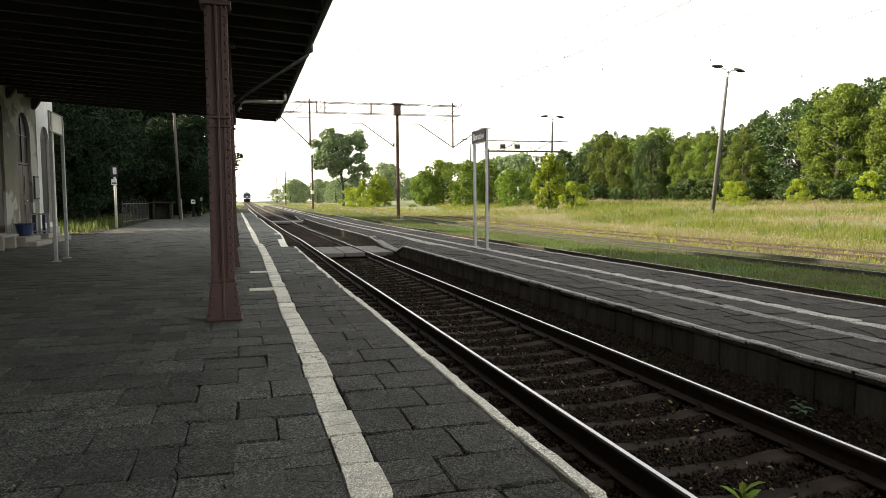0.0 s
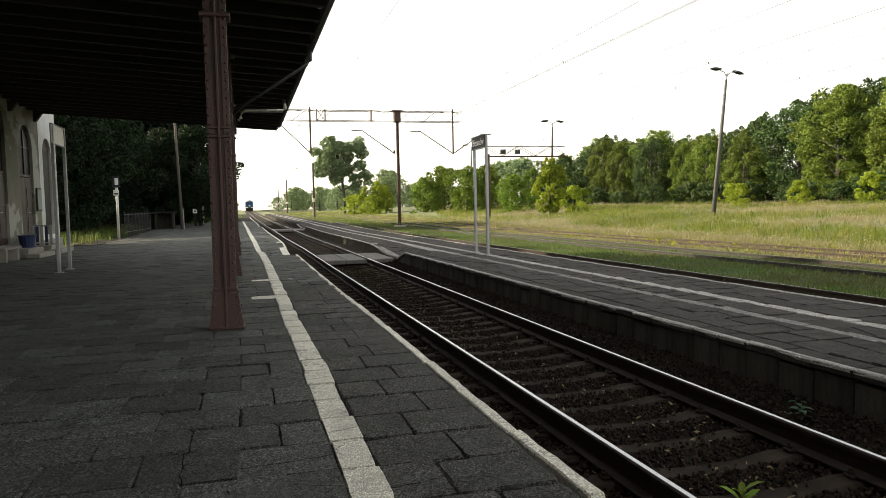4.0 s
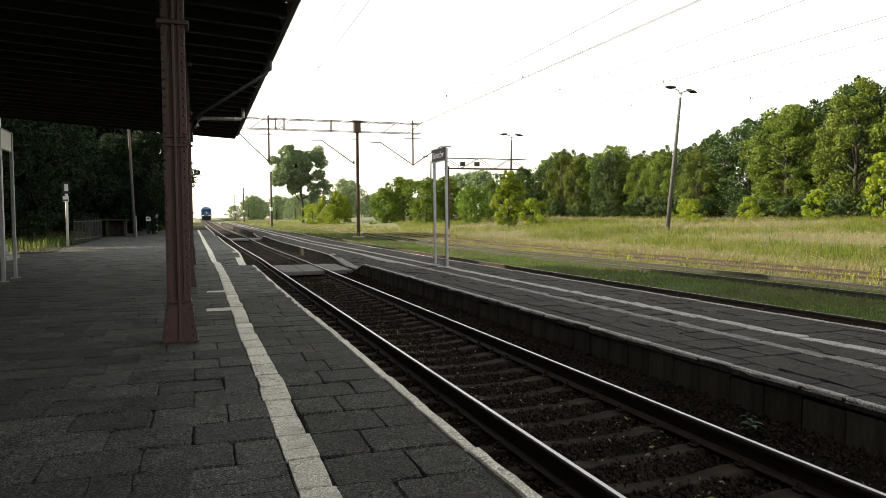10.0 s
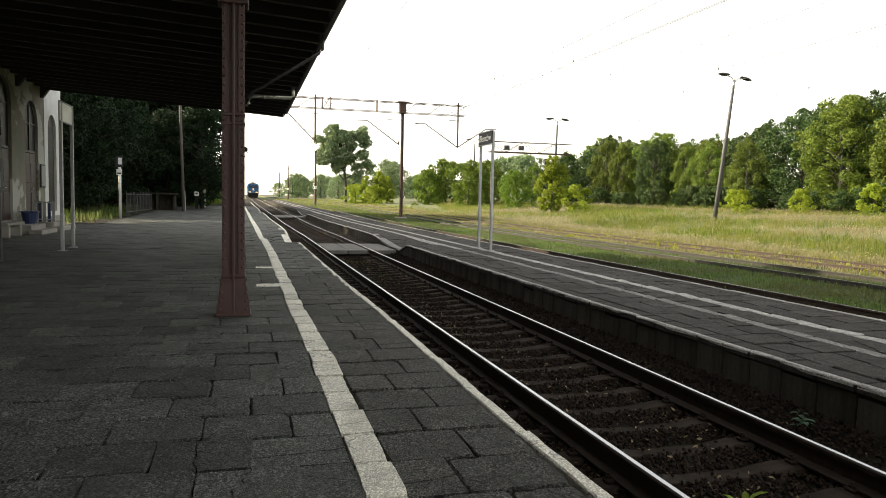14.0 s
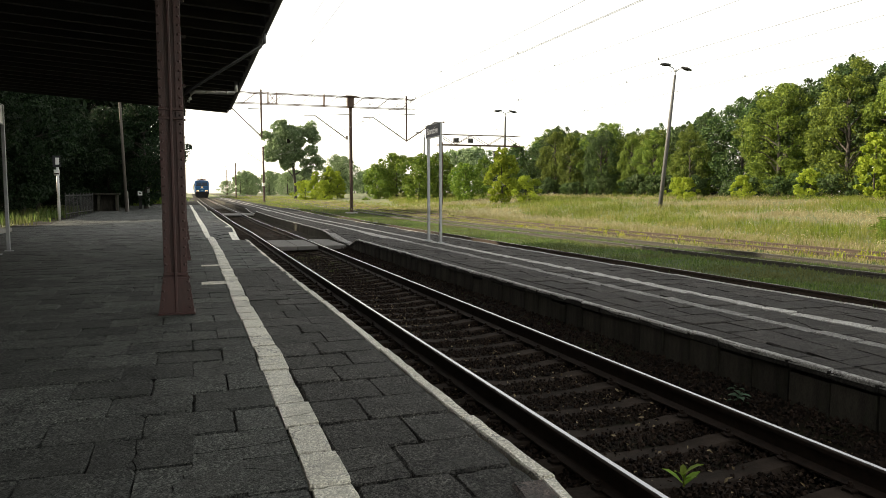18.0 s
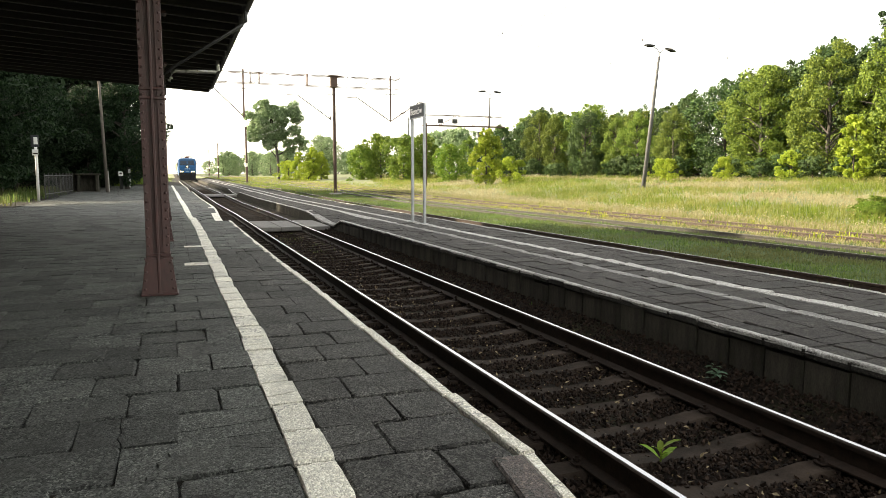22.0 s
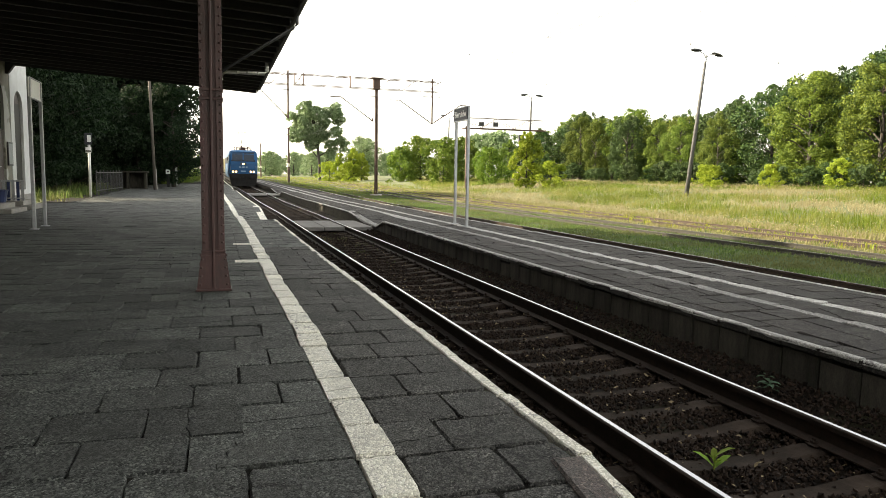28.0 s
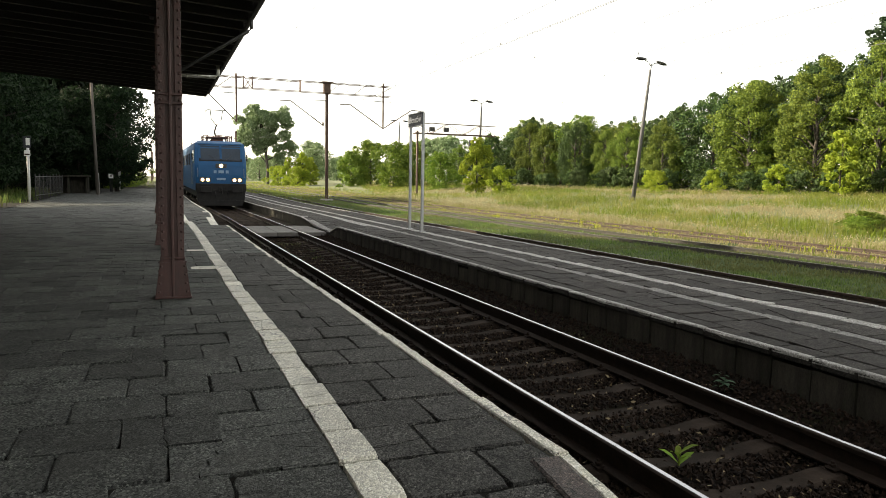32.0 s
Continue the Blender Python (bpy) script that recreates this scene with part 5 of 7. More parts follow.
def hut(m):
    g = thing("concrete_bin_store", "low grey concrete store under the trees", "store", m)
    for x in (-1.2, 0.0, 1.2):
        part("pier", Shape().box((x, 0, 0.65), (0.18, 0.9, 1.3), 0.02), PANEL, g)
    part("back", Shape().box((0, 0.4, 0.65), (2.5, 0.12, 1.3), 0.01), PANEL, g)
    part("top", Shape().box((0, 0, 1.36), (2.8, 1.1, 0.12), 0.02), PANEL, g)


def wooden_pole(m, h, lean, label, material):
    g = thing("utility_pole", label, "pole", m @ pose(0, 0, 0, 0, lean, 0))
    part("shaft", Shape().tube([(0, 0, -0.2), (0, 0, h)], [0.12, 0.08], 10), material, g, smooth=True)
    part("stub", Shape().tube([(0.02, 0.16, -0.2), (0.02, 0.16, 1.6)], 0.13, 8), PLINTH, g)
    part("cap", Shape().tube([(0, 0, h), (0, 0, h + 0.06)], [0.1, 0.02], 8), DARK_STEEL, g)


pave_first()
pave_second()
crossing(25.2, "pale concrete plank crossing over the track")
crossing(58.3, "second concrete crossing farther along the track")
canopy()
post = canopy_post()
post.matrix_basis = pose(-3.374, 9.0, 0)
for x, y in ((-3.42, 15.95), (-3.46, 23.0), (-3.52, 29.9)):
    copy_thing(post, pose(x, y, 0))
building()
bench(pose(-10.0, 24.2, 0))
bin_blue(pose(-10.15, 26.95, 0.3) @ Matrix.Scale(1.0, 4))
name_sign(pose(3.53, 19.62, PLAT2), "dark station name board on two grey steel legs", SIGN_NAVY, "Bierutów", (3.06, 3.41))
name_sign(pose(-7.35, 18.76, 0), "white board on two pale steel legs on the platform", SIGN_WHITE, "", (3.02, 3.45))
notice_board(pose(-7.83, 16.02, 0))
wall_notice(pose(-10.56, 30.28, 1.95) @ Matrix.Scale(1.2, 4))
trolley(pose(-10.1, 28.55, 0.3, 0, 0, -90) @ Matrix.Scale(0.8, 4))
platform_post(pose(-9.72, 42.0, 0) @ Matrix.Scale(1.05, 4))
bollard(pose(-7.13, 63.1, 0))
white_board(pose(-6.62, 64.0, 0.3))
fence(pose(-9.95, 45.6, 0.0, 0, 0, -1), 32, "dark iron railing along the platform under trees")
hut(pose(-9.6, 58, 0))
wooden_pole(pose(-7.6, 56.0, 0), 10.5, -1.5, "grey timber pole beside a concrete stub", POLE_WOOD)
wooden_pole(pose(-9.2, 72.0, 0), 11.5, 0.5, "brown timber pole among the trees", MAST_STEEL)


# ---- overhead line, lamps ----
def truss(x0, x1, z0, z1, w, pitch, lace=0.016):
    """A lattice beam along x: four chords with zigzag lacing."""
    s = Shape()
    for z in (z0, z1):
        for y in (-w / 2, w / 2):
            s.box(((x0 + x1) / 2, y, z), (x1 - x0, 0.055, 0.055))
    n = max(2, int((x1 - x0) / pitch))
    d = (x1 - x0) / n
    for i in range(n):
        a, b = x0 + i * d, x0 + (i + 1) * d
        for y in (-w / 2, w / 2):
            s.tube([(a, y, z0 if i % 2 else z1), (b, y, z1 if i % 2 else z0)], lace, 4)
        s.tube([(a, -w / 2, z1), (b, w / 2, z1)], 0.016, 4)
    return s


def lattice_mast(h, w0, w1, material, parent):
    for i in (-1, 1):
        for j in (-1, 1):
            part("leg", Shape().tube([(i * w0, j * w0, 0), (i * w1, j * w1, h)], 0.042, 4), material, parent)
    lace = Shape()
    n = int(h / 0.55)
    for k in range(n):
        z0, z1 = h * k / n, h * (k + 1) / n
        a, b = w0 + (w1 - w0) * k / n, w0 + (w1 - w0) * (k + 1) / n
        for j in (-1, 1):
            e = 1 if k % 2 else -1
            lace.tube([(-a * e, j * a, z0), (b * e, j * b, z1)], 0.022, 4)
            lace.tube([(j * a, -a * e, z0), (j * b, b * e, z1)], 0.022, 4)
    part("lacing", lace, material, parent)


def drop_arm(parent, x, z_top, z_bot, arms):
    """A hanging post under the beam with cantilever arms (reach, height)."""
    p = part("drop_post", Shape().tube([(x, 0, z_top), (x, 0, z_bot)], 0.075, 8), MAST_STEEL, parent)
    for dx, z in arms:
        e = dx / abs(dx)
        part("cantilever", Shape().tube([(x, 0, z_bot + 0.05), (x + dx, 0, z)], 0.045, 6).tube([(x + dx, 0, z), (x + dx + e * 0.9, 0, z - 0.02)], 0.045, 6), MAST_STEEL, p)
        at = [(x + dx * q, 0, z_bot + 0.05 + (z - z_bot) * q) for q in (0.1, 0.14, 0.16, 0.2, 0.22, 0.26, 0.28, 0.32, 0.36)]
        part("insulator", Shape().tube(at, [0.03, 0.05, 0.03, 0.05, 0.03, 0.05, 0.03, 0.05, 0.03], 7), RUST, p)


def portal():
    g = thing("catenary_portal", "rusty lattice overhead line portal across the tracks", "portal", pose(0, 60.1, 0))
    m = part("mast", Shape().box((9.62, 0, -0.35), (0.9, 0.9, 0.3), 0.04), PLINTH, g, "concrete mast footing")
    leg = thing("mast_frame", "", "")
    leg.parent = m
    leg.matrix_basis = pose(9.62, 0, -0.5)
    lattice_mast(10.0, 0.085, 0.075, MAST_STEEL, m)
    for o in [c for c in m.children if c.name.split(".")[0] in ("leg", "lacing")]:
        o.matrix_basis = pose(9.62, 0, -0.5)
    bpy.data.objects.remove(leg)
    part("web_plate", Shape().box((9.62, 0, 4.4), (0.13, 0.13, 8.6)), MAST_STEEL, m)
    part("head", Shape().box((9.62, 0, 9.5), (0.95, 0.8, 0.09), 0.01).box((9.62, 0, 9.0), (0.55, 0.5, 0.9), 0.02), MAST_STEEL, m)
    part("beam", truss(-13.5, 15.2, 8.62, 9.46, 0.7, 1.1), MAST_STEEL, g, "weathered lattice beam")
    part("bay_frame", Shape().tube([(2.85, 0, 8.6), (3.55, 0, 9.6)], 0.03, 4).tube([(3.55, 0, 8.6), (2.85, 0, 9.6)], 0.03, 4).box((2.85, 0, 9.1), (0.06, 0.5, 1.0)).box((3.55, 0, 9.1), (0.06, 0.5, 1.0)), MAST_STEEL, g)
    part("cross_frame", Shape().box((7.4, 0, 9.1), (0.06, 0.6, 1.0)), MAST_STEEL, g)
    far = part("mast", Shape().box((-13.4, 0, -0.1), (0.9, 0.9, 0.5), 0.04), PLINTH, g, "concrete mast footing")
    part("shaft", Shape().box((-13.4, 0, 4.5), (0.36, 0.3, 9.2)), MAST_STEEL, far)
    drop_arm(g, 2.3, 9.75, 5.9, [(-2.65, 8.55)])
    drop_arm(g, 9.3, 6.2, 5.9, [(-2.7, 7.85)])
    drop_arm(g, 14.53, 9.75, 5.85, [(-2.9, 7.8), (2.6, 7.6)])
    for x, z, w in ((14.5, 8.2, 1.6), (1.9, 8.2, 1.3), (9.0, 8.0, 1.4)):
        part("cross_arm", Shape().box((x, 0, z), (w, 0.05, 0.05)), DARK_STEEL, g)


def line_mast(x, y, h, label, arm=-2.6):
    g = thing("catenary_mast", label, "mast", pose(x, y, climb(y) - 0.5), "far catenary masts")
    part("shaft", Shape().tube([(0, 0, 0), (0, 0, h)], [0.2, 0.13], 8), MAST_STEEL, g)
    part("band", Shape().tube([(0, 0, 2.6), (0, 0, 3.1)], 0.21, 8), PAINTED, g, "pale painted band")
    if arm:
        part("cantilever", Shape().tube([(0, 0, h * 0.72), (arm, 0, h * 0.92)], 0.035, 5).tube([(0, 0, h * 0.93), (arm, 0, h * 0.92)], 0.03, 5).tube([(arm, 0, h * 0.95), (arm, 0, h * 0.7)], 0.025, 5), MAST_STEEL, g)
    part("head", Shape().box((0, 0, h), (0.4, 0.4, 0.25), 0.04), MAST_STEEL, g)


def sag_wire(a, b, sag, r, parent, clamps=()):
    n = 14
    a, b = [(p[0], p[1], p[2] + (climb(p[1]) if p[1] > 70 else 0.0)) for p in (a, b)]
    pts = []
    for i in range(n + 1):
        t = i / n
        p = Vector(a).lerp(Vector(b), t)
        p.z -= 4 * sag * t * (1 - t)
        pts.append(p)
    w = part("wire", Shape().tube(pts, r, 5, cap=False), DARK_STEEL, parent)
    if clamps:
        s = Shape()
        for t in clamps:
            p = Vector(a).lerp(Vector(b), t)
            p.z -= 4 * sag * t * (1 - t)
            s.box((p.x, p.y, p.z + 0.03), (0.03, 0.05, 0.07), 0.01)
        tagged(part("clamps", s, DARK_STEEL, w), kind="stuff")


def overhead(cx, label, z0=5.45, z1=6.95, twin=False):
    g = thing("overhead_line", label, "overhead wire")
    for k, (a, b) in enumerate(((-12, 60.1), (60.1, 116), (116, 180), (180, 260))):
        e = 0.25 if k % 2 else -0.25
        r = 0.005 if k else 0.0072
        sag_wire((cx + e, a, z0), (cx - e, b, z0), 0.02, r, g, (0.3, 0.45, 0.6, 0.75, 0.9) if k == 0 else ())
        if twin:
            sag_wire((cx + e + 0.06, a, z0), (cx - e + 0.06, b, z0), 0.02, r, g)
        sag_wire((cx + e * 0.3, a, z1), (cx - e * 0.3, b, z1), 0.7, r, g, (0.36, 0.55, 0.72) if k == 0 else ())
        if k < 1:
            for i in range(1, 9):
                t = i / 9
                s = Shape()
                y = a + (b - a) * t
                s.tube([(cx + e * (1 - 2 * t), y, z0), (cx + e * 0.3 * (1 - 2 * t), y, z1 - 2.8 * t * (1 - t))], 0.003, 3)
                part("dropper", s, DARK_STEEL, g)


def yard_lamp(m, h, lean, label):
    """A tall lamp post with two drooping lamp heads."""
    g = thing("yard_lamp", label, "lamp post", m @ pose(0, 0, 0, 0, lean, 0), "yard lamps")
    part("shaft", Shape().tube([(0, 0, -0.4), (0, 0, h * 0.55), (0, 0, h - 0.5)], [0.17, 0.14, 0.09], 10), POLE_CONCRETE, g, smooth=True)
    part("neck", Shape().tube([(0, 0, h - 0.6), (0, 0, h - 0.05)], 0.07, 8), GREY_STEEL, g)
    for k in (-1, 1):
        arm = part("arm", Shape().tube([(0, 0, h - 0.3), (k * 0.25, 0, h + 0.02), (k * 0.6, 0, h + 0.1)], 0.035, 6), GREY_STEEL, g)
        hd = Shape().ball((0, 0, 0), (0.52, 0.2, 0.13), 12, 8)
        hd.v = [(x, y, z if z > 0 else z * 0.55) for x, y, z in hd.v]
        hh = part("lamp_head", hd, DARK_STEEL, arm, smooth=True, at=pose(k * 0.95, 0, h + 0.14, 0, k * 6))
        part("lens", Shape().ball((0, 0, -0.05), (0.34, 0.15, 0.07), 10, 6), WINDOW, hh, smooth=True)


def signal_bridge():
    g = thing("signal_gantry", "grey lattice signal gantry over the sidings", "signal gantry", pose(0, 75, 0))
    part("beam", truss(22.6, 32.4, 6.75, 7.85, 0.8, 1.8, 0.032), MAST_STEEL, g)
    part("walkway", Shape().box((27.5, 0, 6.7), (9.8, 0.9, 0.1)), MAST_STEEL, g)
    for x in (23.0, 30.6):
        part("leg", Shape().box((x, 0, 3.3), (0.2, 0.2, 7.4), 0.02), MAST_STEEL, g)
    for x, z in ((29.3, 5.7), (26.2, 7.2), (24.5, 7.2)):
        hd = part("signal_head", Shape().box((x, -0.5, z), (0.6, 0.3, 0.9 if z < 6 else 0.5), 0.03), DARK_STEEL, g)
        part("hood", Shape().tube([(x, -0.65, z + 0.1), (x, -0.85, z + 0.1)], 0.1, 8), DARK_STEEL, hd)


portal()
line_mast(7.6, 116, 8.6, "slim rusty catenary mast with a pale band")
line_mast(7.7, 193, 8.8, "far slim catenary mast", -2.6)
line_mast(8.6, 262, 8.8, "far slim catenary mast", -2.6)
line_mast(-5.2, 171, 8.8, "slim catenary mast standing beside the line", 3.2)
line_mast(-5.6, 250, 8.8, "far slim catenary mast", 3.2)
overhead(0.1, "overhead line above the platform track", 5.55, 6.9)
overhead(6.35, "overhead line above the second track", 5.63, 6.9, True)
overhead(11.45, "overhead line above the sidings", 5.76, 7.42)
overhead(15.0, "overhead line above the rusty siding", 5.38, 6.9)
yard_lamp(pose(30.3, 45.8, 0.45), 10.3, 6.3, "tall leaning concrete lamp post with two lamp heads")
yard_lamp(pose(30.5, 75.0, 0.3), 10.2, 1.0, "far double-headed lamp post behind the gantry")
yard_lamp(pose(30.3, 104.3, 0.3), 10.1, 1.0, "distant slim double-headed lamp post beside the sidings")
signal_bridge()


# ---- trees ----
def foliage(r, centres, size, per, leaf, spread=1.0, droop=0.0):
    """Leaves in clumps: small folded diamonds scattered round each centre."""
    g = np.random.RandomState(r)
    pts, dirs = [], []
    for c, k in centres:
        n = int(per * k)
        d = g.normal(size=(n, 3))
        d /= np.linalg.norm(d, axis=1)[:, None] + 1e-9
        dirs.append(d.copy())
        d *= (g.uniform(0.3, 1.0, n) ** 0.4)[:, None] * size * k * np.array([1, 1, 0.75]) * spread
        pts.append(d + np.array(c))
    p = np.concatenate(pts)
    n = len(p)
    out = np.concatenate(dirs) * 0.6 + g.normal(size=(n, 3)) * 0.55 + np.array([0, 0, 0.15])
    out /= np.linalg.norm(out, axis=1)[:, None] + 1e-9
    u = np.cross(out, g.normal(size=(n, 3)))
    u /= np.linalg.norm(u, axis=1)[:, None] + 1e-9
    w = np.cross(out, u)
    s = leaf * g.uniform(0.6, 1.3, n)[:, None]
    nm = out * s * 0.22
    v = np.stack([p - u * s, p + w * s * 0.55 + nm, p + u * s, p - w * s * 0.55 + nm], axis=1).reshape(-1, 3)
    i = np.arange(n)[:, None] * 4
    f = np.concatenate([i + np.array([0, 1, 2]), i + np.array([0, 2, 3])], axis=1).reshape(-1, 3)
    s_ = Shape()
    s_.v, s_.f = v.tolist(), f.tolist()
    return s_


def tree_parts(seed, h, crown, base, leaf, per, clumps, trunk=0.16, egg=1.0, tuft=0.3, boughs=0):
    """A trunk with limbs, and a crown of leaf clumps with gaps. crown: its radius; base: the height where it begins."""
    r = random.Random(seed)
    tr = Shape()
    bend = [(r.uniform(-0.02, 0.02) * h * i / 5, r.uniform(-0.02, 0.02) * h * i / 5, h * 0.82 * i / 5) for i in range(6)]
    bend[0] = (0, 0, -0.3)
    tr.tube(bend, [trunk * (1.25 - 0.2 * i) for i in range(6)], 8)
    cs = []
    if boughs:
        # rounded boughs round the trunk, each a shell of leaf clumps, with shade between them
        for i in range(boughs):
            t = (i + 0.5) / boughs
            k = math.sin(math.pi * (0.16 + 0.8 * t)) ** 0.75
            a = i * 2.399 + r.uniform(-0.4, 0.4)
            q = crown * k * r.uniform(0.55, 0.85)
            w = crown * r.uniform(0.24, 0.4) * (1.05 - 0.35 * t)
            o = Vector((q * math.cos(a), q * math.sin(a), base + w * 0.5 + (h - base - w * 1.3) * t + r.uniform(-0.3, 0.3)))
            tr.tube([(0, 0, max(0.5, min(o.z - 0.4 * q - 0.4, h * 0.8))), o * 0.55 + Vector((0, 0, o.z * 0.4)), o], [trunk * 0.4, trunk * 0.25, trunk * 0.1], 5)
            for j in range(8):
                d = Vector((r.gauss(0, 1) + 0.5 * math.cos(a), r.gauss(0, 1) + 0.5 * math.sin(a), r.gauss(0.35, 0.9))).normalized()
                cs.append((tuple(o + d * w * r.uniform(0.62, 0.95)), r.uniform(0.6, 1.15)))
            if r.random() < 0.6:
                cs.append(((o.x * 1.1, o.y * 1.1, o.z + w * r.uniform(0.95, 1.15)), r.uniform(0.3, 0.5)))
    for i in range(0 if boughs else clumps):
        t = (i + 0.5) / clumps
        z = base + (h - base) * t ** 0.85
        k = math.sin(math.pi * min(max((t * 0.8 + 0.17), 0), 1)) ** 0.7
        a = i * 2.399 + r.uniform(-0.5, 0.5)
        q = crown * k * r.uniform(0.45, 1.08) * egg * (1 + 0.28 * math.sin(3 * a + seed + 5 * t))
        c = (q * math.cos(a), q * math.sin(a), z + r.uniform(-0.3, 0.3))
        cs.append((c, r.uniform(0.55, 1.2)))
        if i % 3 == 0 or t > 0.75:
            j = r.uniform(1.12, 1.3)
            cs.append(((c[0] * j, c[1] * j, base + (c[2] - base) * r.uniform(1.0, 1.09)), r.uniform(0.22, 0.4)))
        if i % 2 == 0:
            zb = max(0.4, z - 0.35 * q - 0.3)
            tr.tube([(0, 0, min(zb, h * 0.8)), (c[0] * 0.5, c[1] * 0.5, (zb + c[2]) / 2 + 0.1), c], [trunk * 0.42, trunk * 0.25, trunk * 0.08], 5)
    lf = foliage(seed, cs, crown * tuft, per, leaf)
    return tr, lf


KINDS = {}


def plant(kind, name, label, category, m, group=""):
    trunk, crown = KINDS[kind]
    g = thing(name, label, category, m, group)
    part("trunk", trunk, None, g)
    part("crown", crown, None, g)
    return g


def kinds():
    for key, seed, h, cr, base, leaf, per, cl, mt, tk, egg in (
            ("broad_a", 1, 11.0, 3.7, 0.5, 0.1, 150, 115, LEAF, 0.2, 1.0), ("broad_b", 2, 11.5, 3.2, 0.6, 0.1, 150, 115, LEAF, 0.2, 1.0),
            ("broad_c", 3, 10.0, 3.8, 0.4, 0.1, 150, 115, LEAF_DEEP, 0.2, 1.0), ("broad_d", 4, 12.5, 3.4, 0.7, 0.1, 150, 118, LEAF_DEEP, 0.22, 1.0),
            ("inner_a", 24, 11.0, 4.2, 0.3, 0.16, 200, 50, LEAF_DEEP, 0.2, 1.0), ("inner_b", 25, 11.0, 3.8, 0.3, 0.16, 200, 50, LEAF, 0.2, 1.0),
            ("low_shrub", 27, 2.4, 1.5, 0.1, 0.11, 130, 20, LEAF_DEEP, 0.05, 1.0), ("bright", 26, 7.0, 2.1, 0.3, 0.15, 190, 44, LEAF_BRIGHT, 0.1, 1.0),
            ("bush_a", 5, 4.4, 2.4, 0.2, 0.16, 120, 30, LEAF_BRIGHT, 0.09, 1.0), ("bush_b", 6, 3.2, 1.6, 0.2, 0.13, 100, 22, LEAF_BRIGHT, 0.06, 1.0),
            ("sapling", 17, 4.4, 1.15, 0.3, 0.13, 110, 26, LEAF_BRIGHT, 0.06, 1.0), ("bush_c", 7, 6.6, 3.2, 0.1, 0.18, 140, 46, LEAF_SHRUB, 0.12, 1.0), ("pine", 8, 14.0, 2.6, 3.0, 0.16, 190, 46, LEAF_PINE, 0.2, 0.8),
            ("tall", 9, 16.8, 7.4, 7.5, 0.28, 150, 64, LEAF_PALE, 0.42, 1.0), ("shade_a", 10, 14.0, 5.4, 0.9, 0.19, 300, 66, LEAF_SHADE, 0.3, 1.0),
            # the one with its crown from 8.2 up is unseen, added to block sun
            ("shade_b", 11, 15.5, 5.0, 1.4, 0.19, 300, 66, LEAF_SHADE, 0.3, 1.0), ("sun_block", 14, 15.0, 5.0, 8.2, 0.3, 130, 60, LEAF_SHADE, 0.3, 1.0), ("shade_d", 15, 15.0, 5.6, 0.6, 0.4, 90, 60, LEAF_SHADE, 0.3, 1.0), ("far", 12, 9.0, 4.6, 0.3, 0.34, 70, 30, LEAF_PALE, 0.2, 1.0)):
        t, l = tree_parts(seed, h, cr, base, leaf, per, cl, tk, egg, 0.19 if cl > 90 else 0.32, 25 if cl > 90 else 0)
        KINDS[key] = (t.mesh("trunk", BARK), l.mesh("crown", mt))
    # the lone old tree: a forked trunk and a crown of separate lobes, notched near its top
    r = random.Random(88)
    tr = Shape().tube([(0.5, 0, -0.3), (0.4, 0, 4), (0.0, 0, 8), (-0.8, 0.3, 12), (-1.6, 0, 16)], [0.34, 0.3, 0.26, 0.18, 0.08], 8)
    cs = []
    for (x, z, q, n) in ((-2.8, 12.9, 3.4, 34), (-4.4, 9.6, 1.8, 12), (-2.2, 16.0, 1.7, 10), (0.6, 14.4, 2.4, 18), (0.0, 9.6, 2.7, 18), (3.9, 13.6, 1.5, 10),
                         (4.2, 15.9, 1.1, 6), (2.4, 10.6, 2.5, 16), (4.3, 7.8, 2.2, 14), (3.2, 5.4, 1.3, 6), (-1.6, 7.2, 1.4, 6)):
        tr.tube([(0.3, 0, min(z - 2.5, 9)), (x * 0.6 + 0.2, 0.4, z - 1.2), (x, 0, z)], [0.2, 0.13, 0.05], 6)
        for i in range(n):
            a, b = r.uniform(0, 6.28), r.uniform(-1, 1)
            w = q * r.uniform(0.4, 1.0)
            cs.append(((x + w * math.cos(a) * math.sqrt(1 - b * b), w * math.sin(a) * math.sqrt(1 - b * b), z + w * b * 0.9), r.uniform(0.5, 1.0)))
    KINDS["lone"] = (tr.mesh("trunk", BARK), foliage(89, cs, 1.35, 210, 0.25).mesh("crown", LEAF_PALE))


kinds()


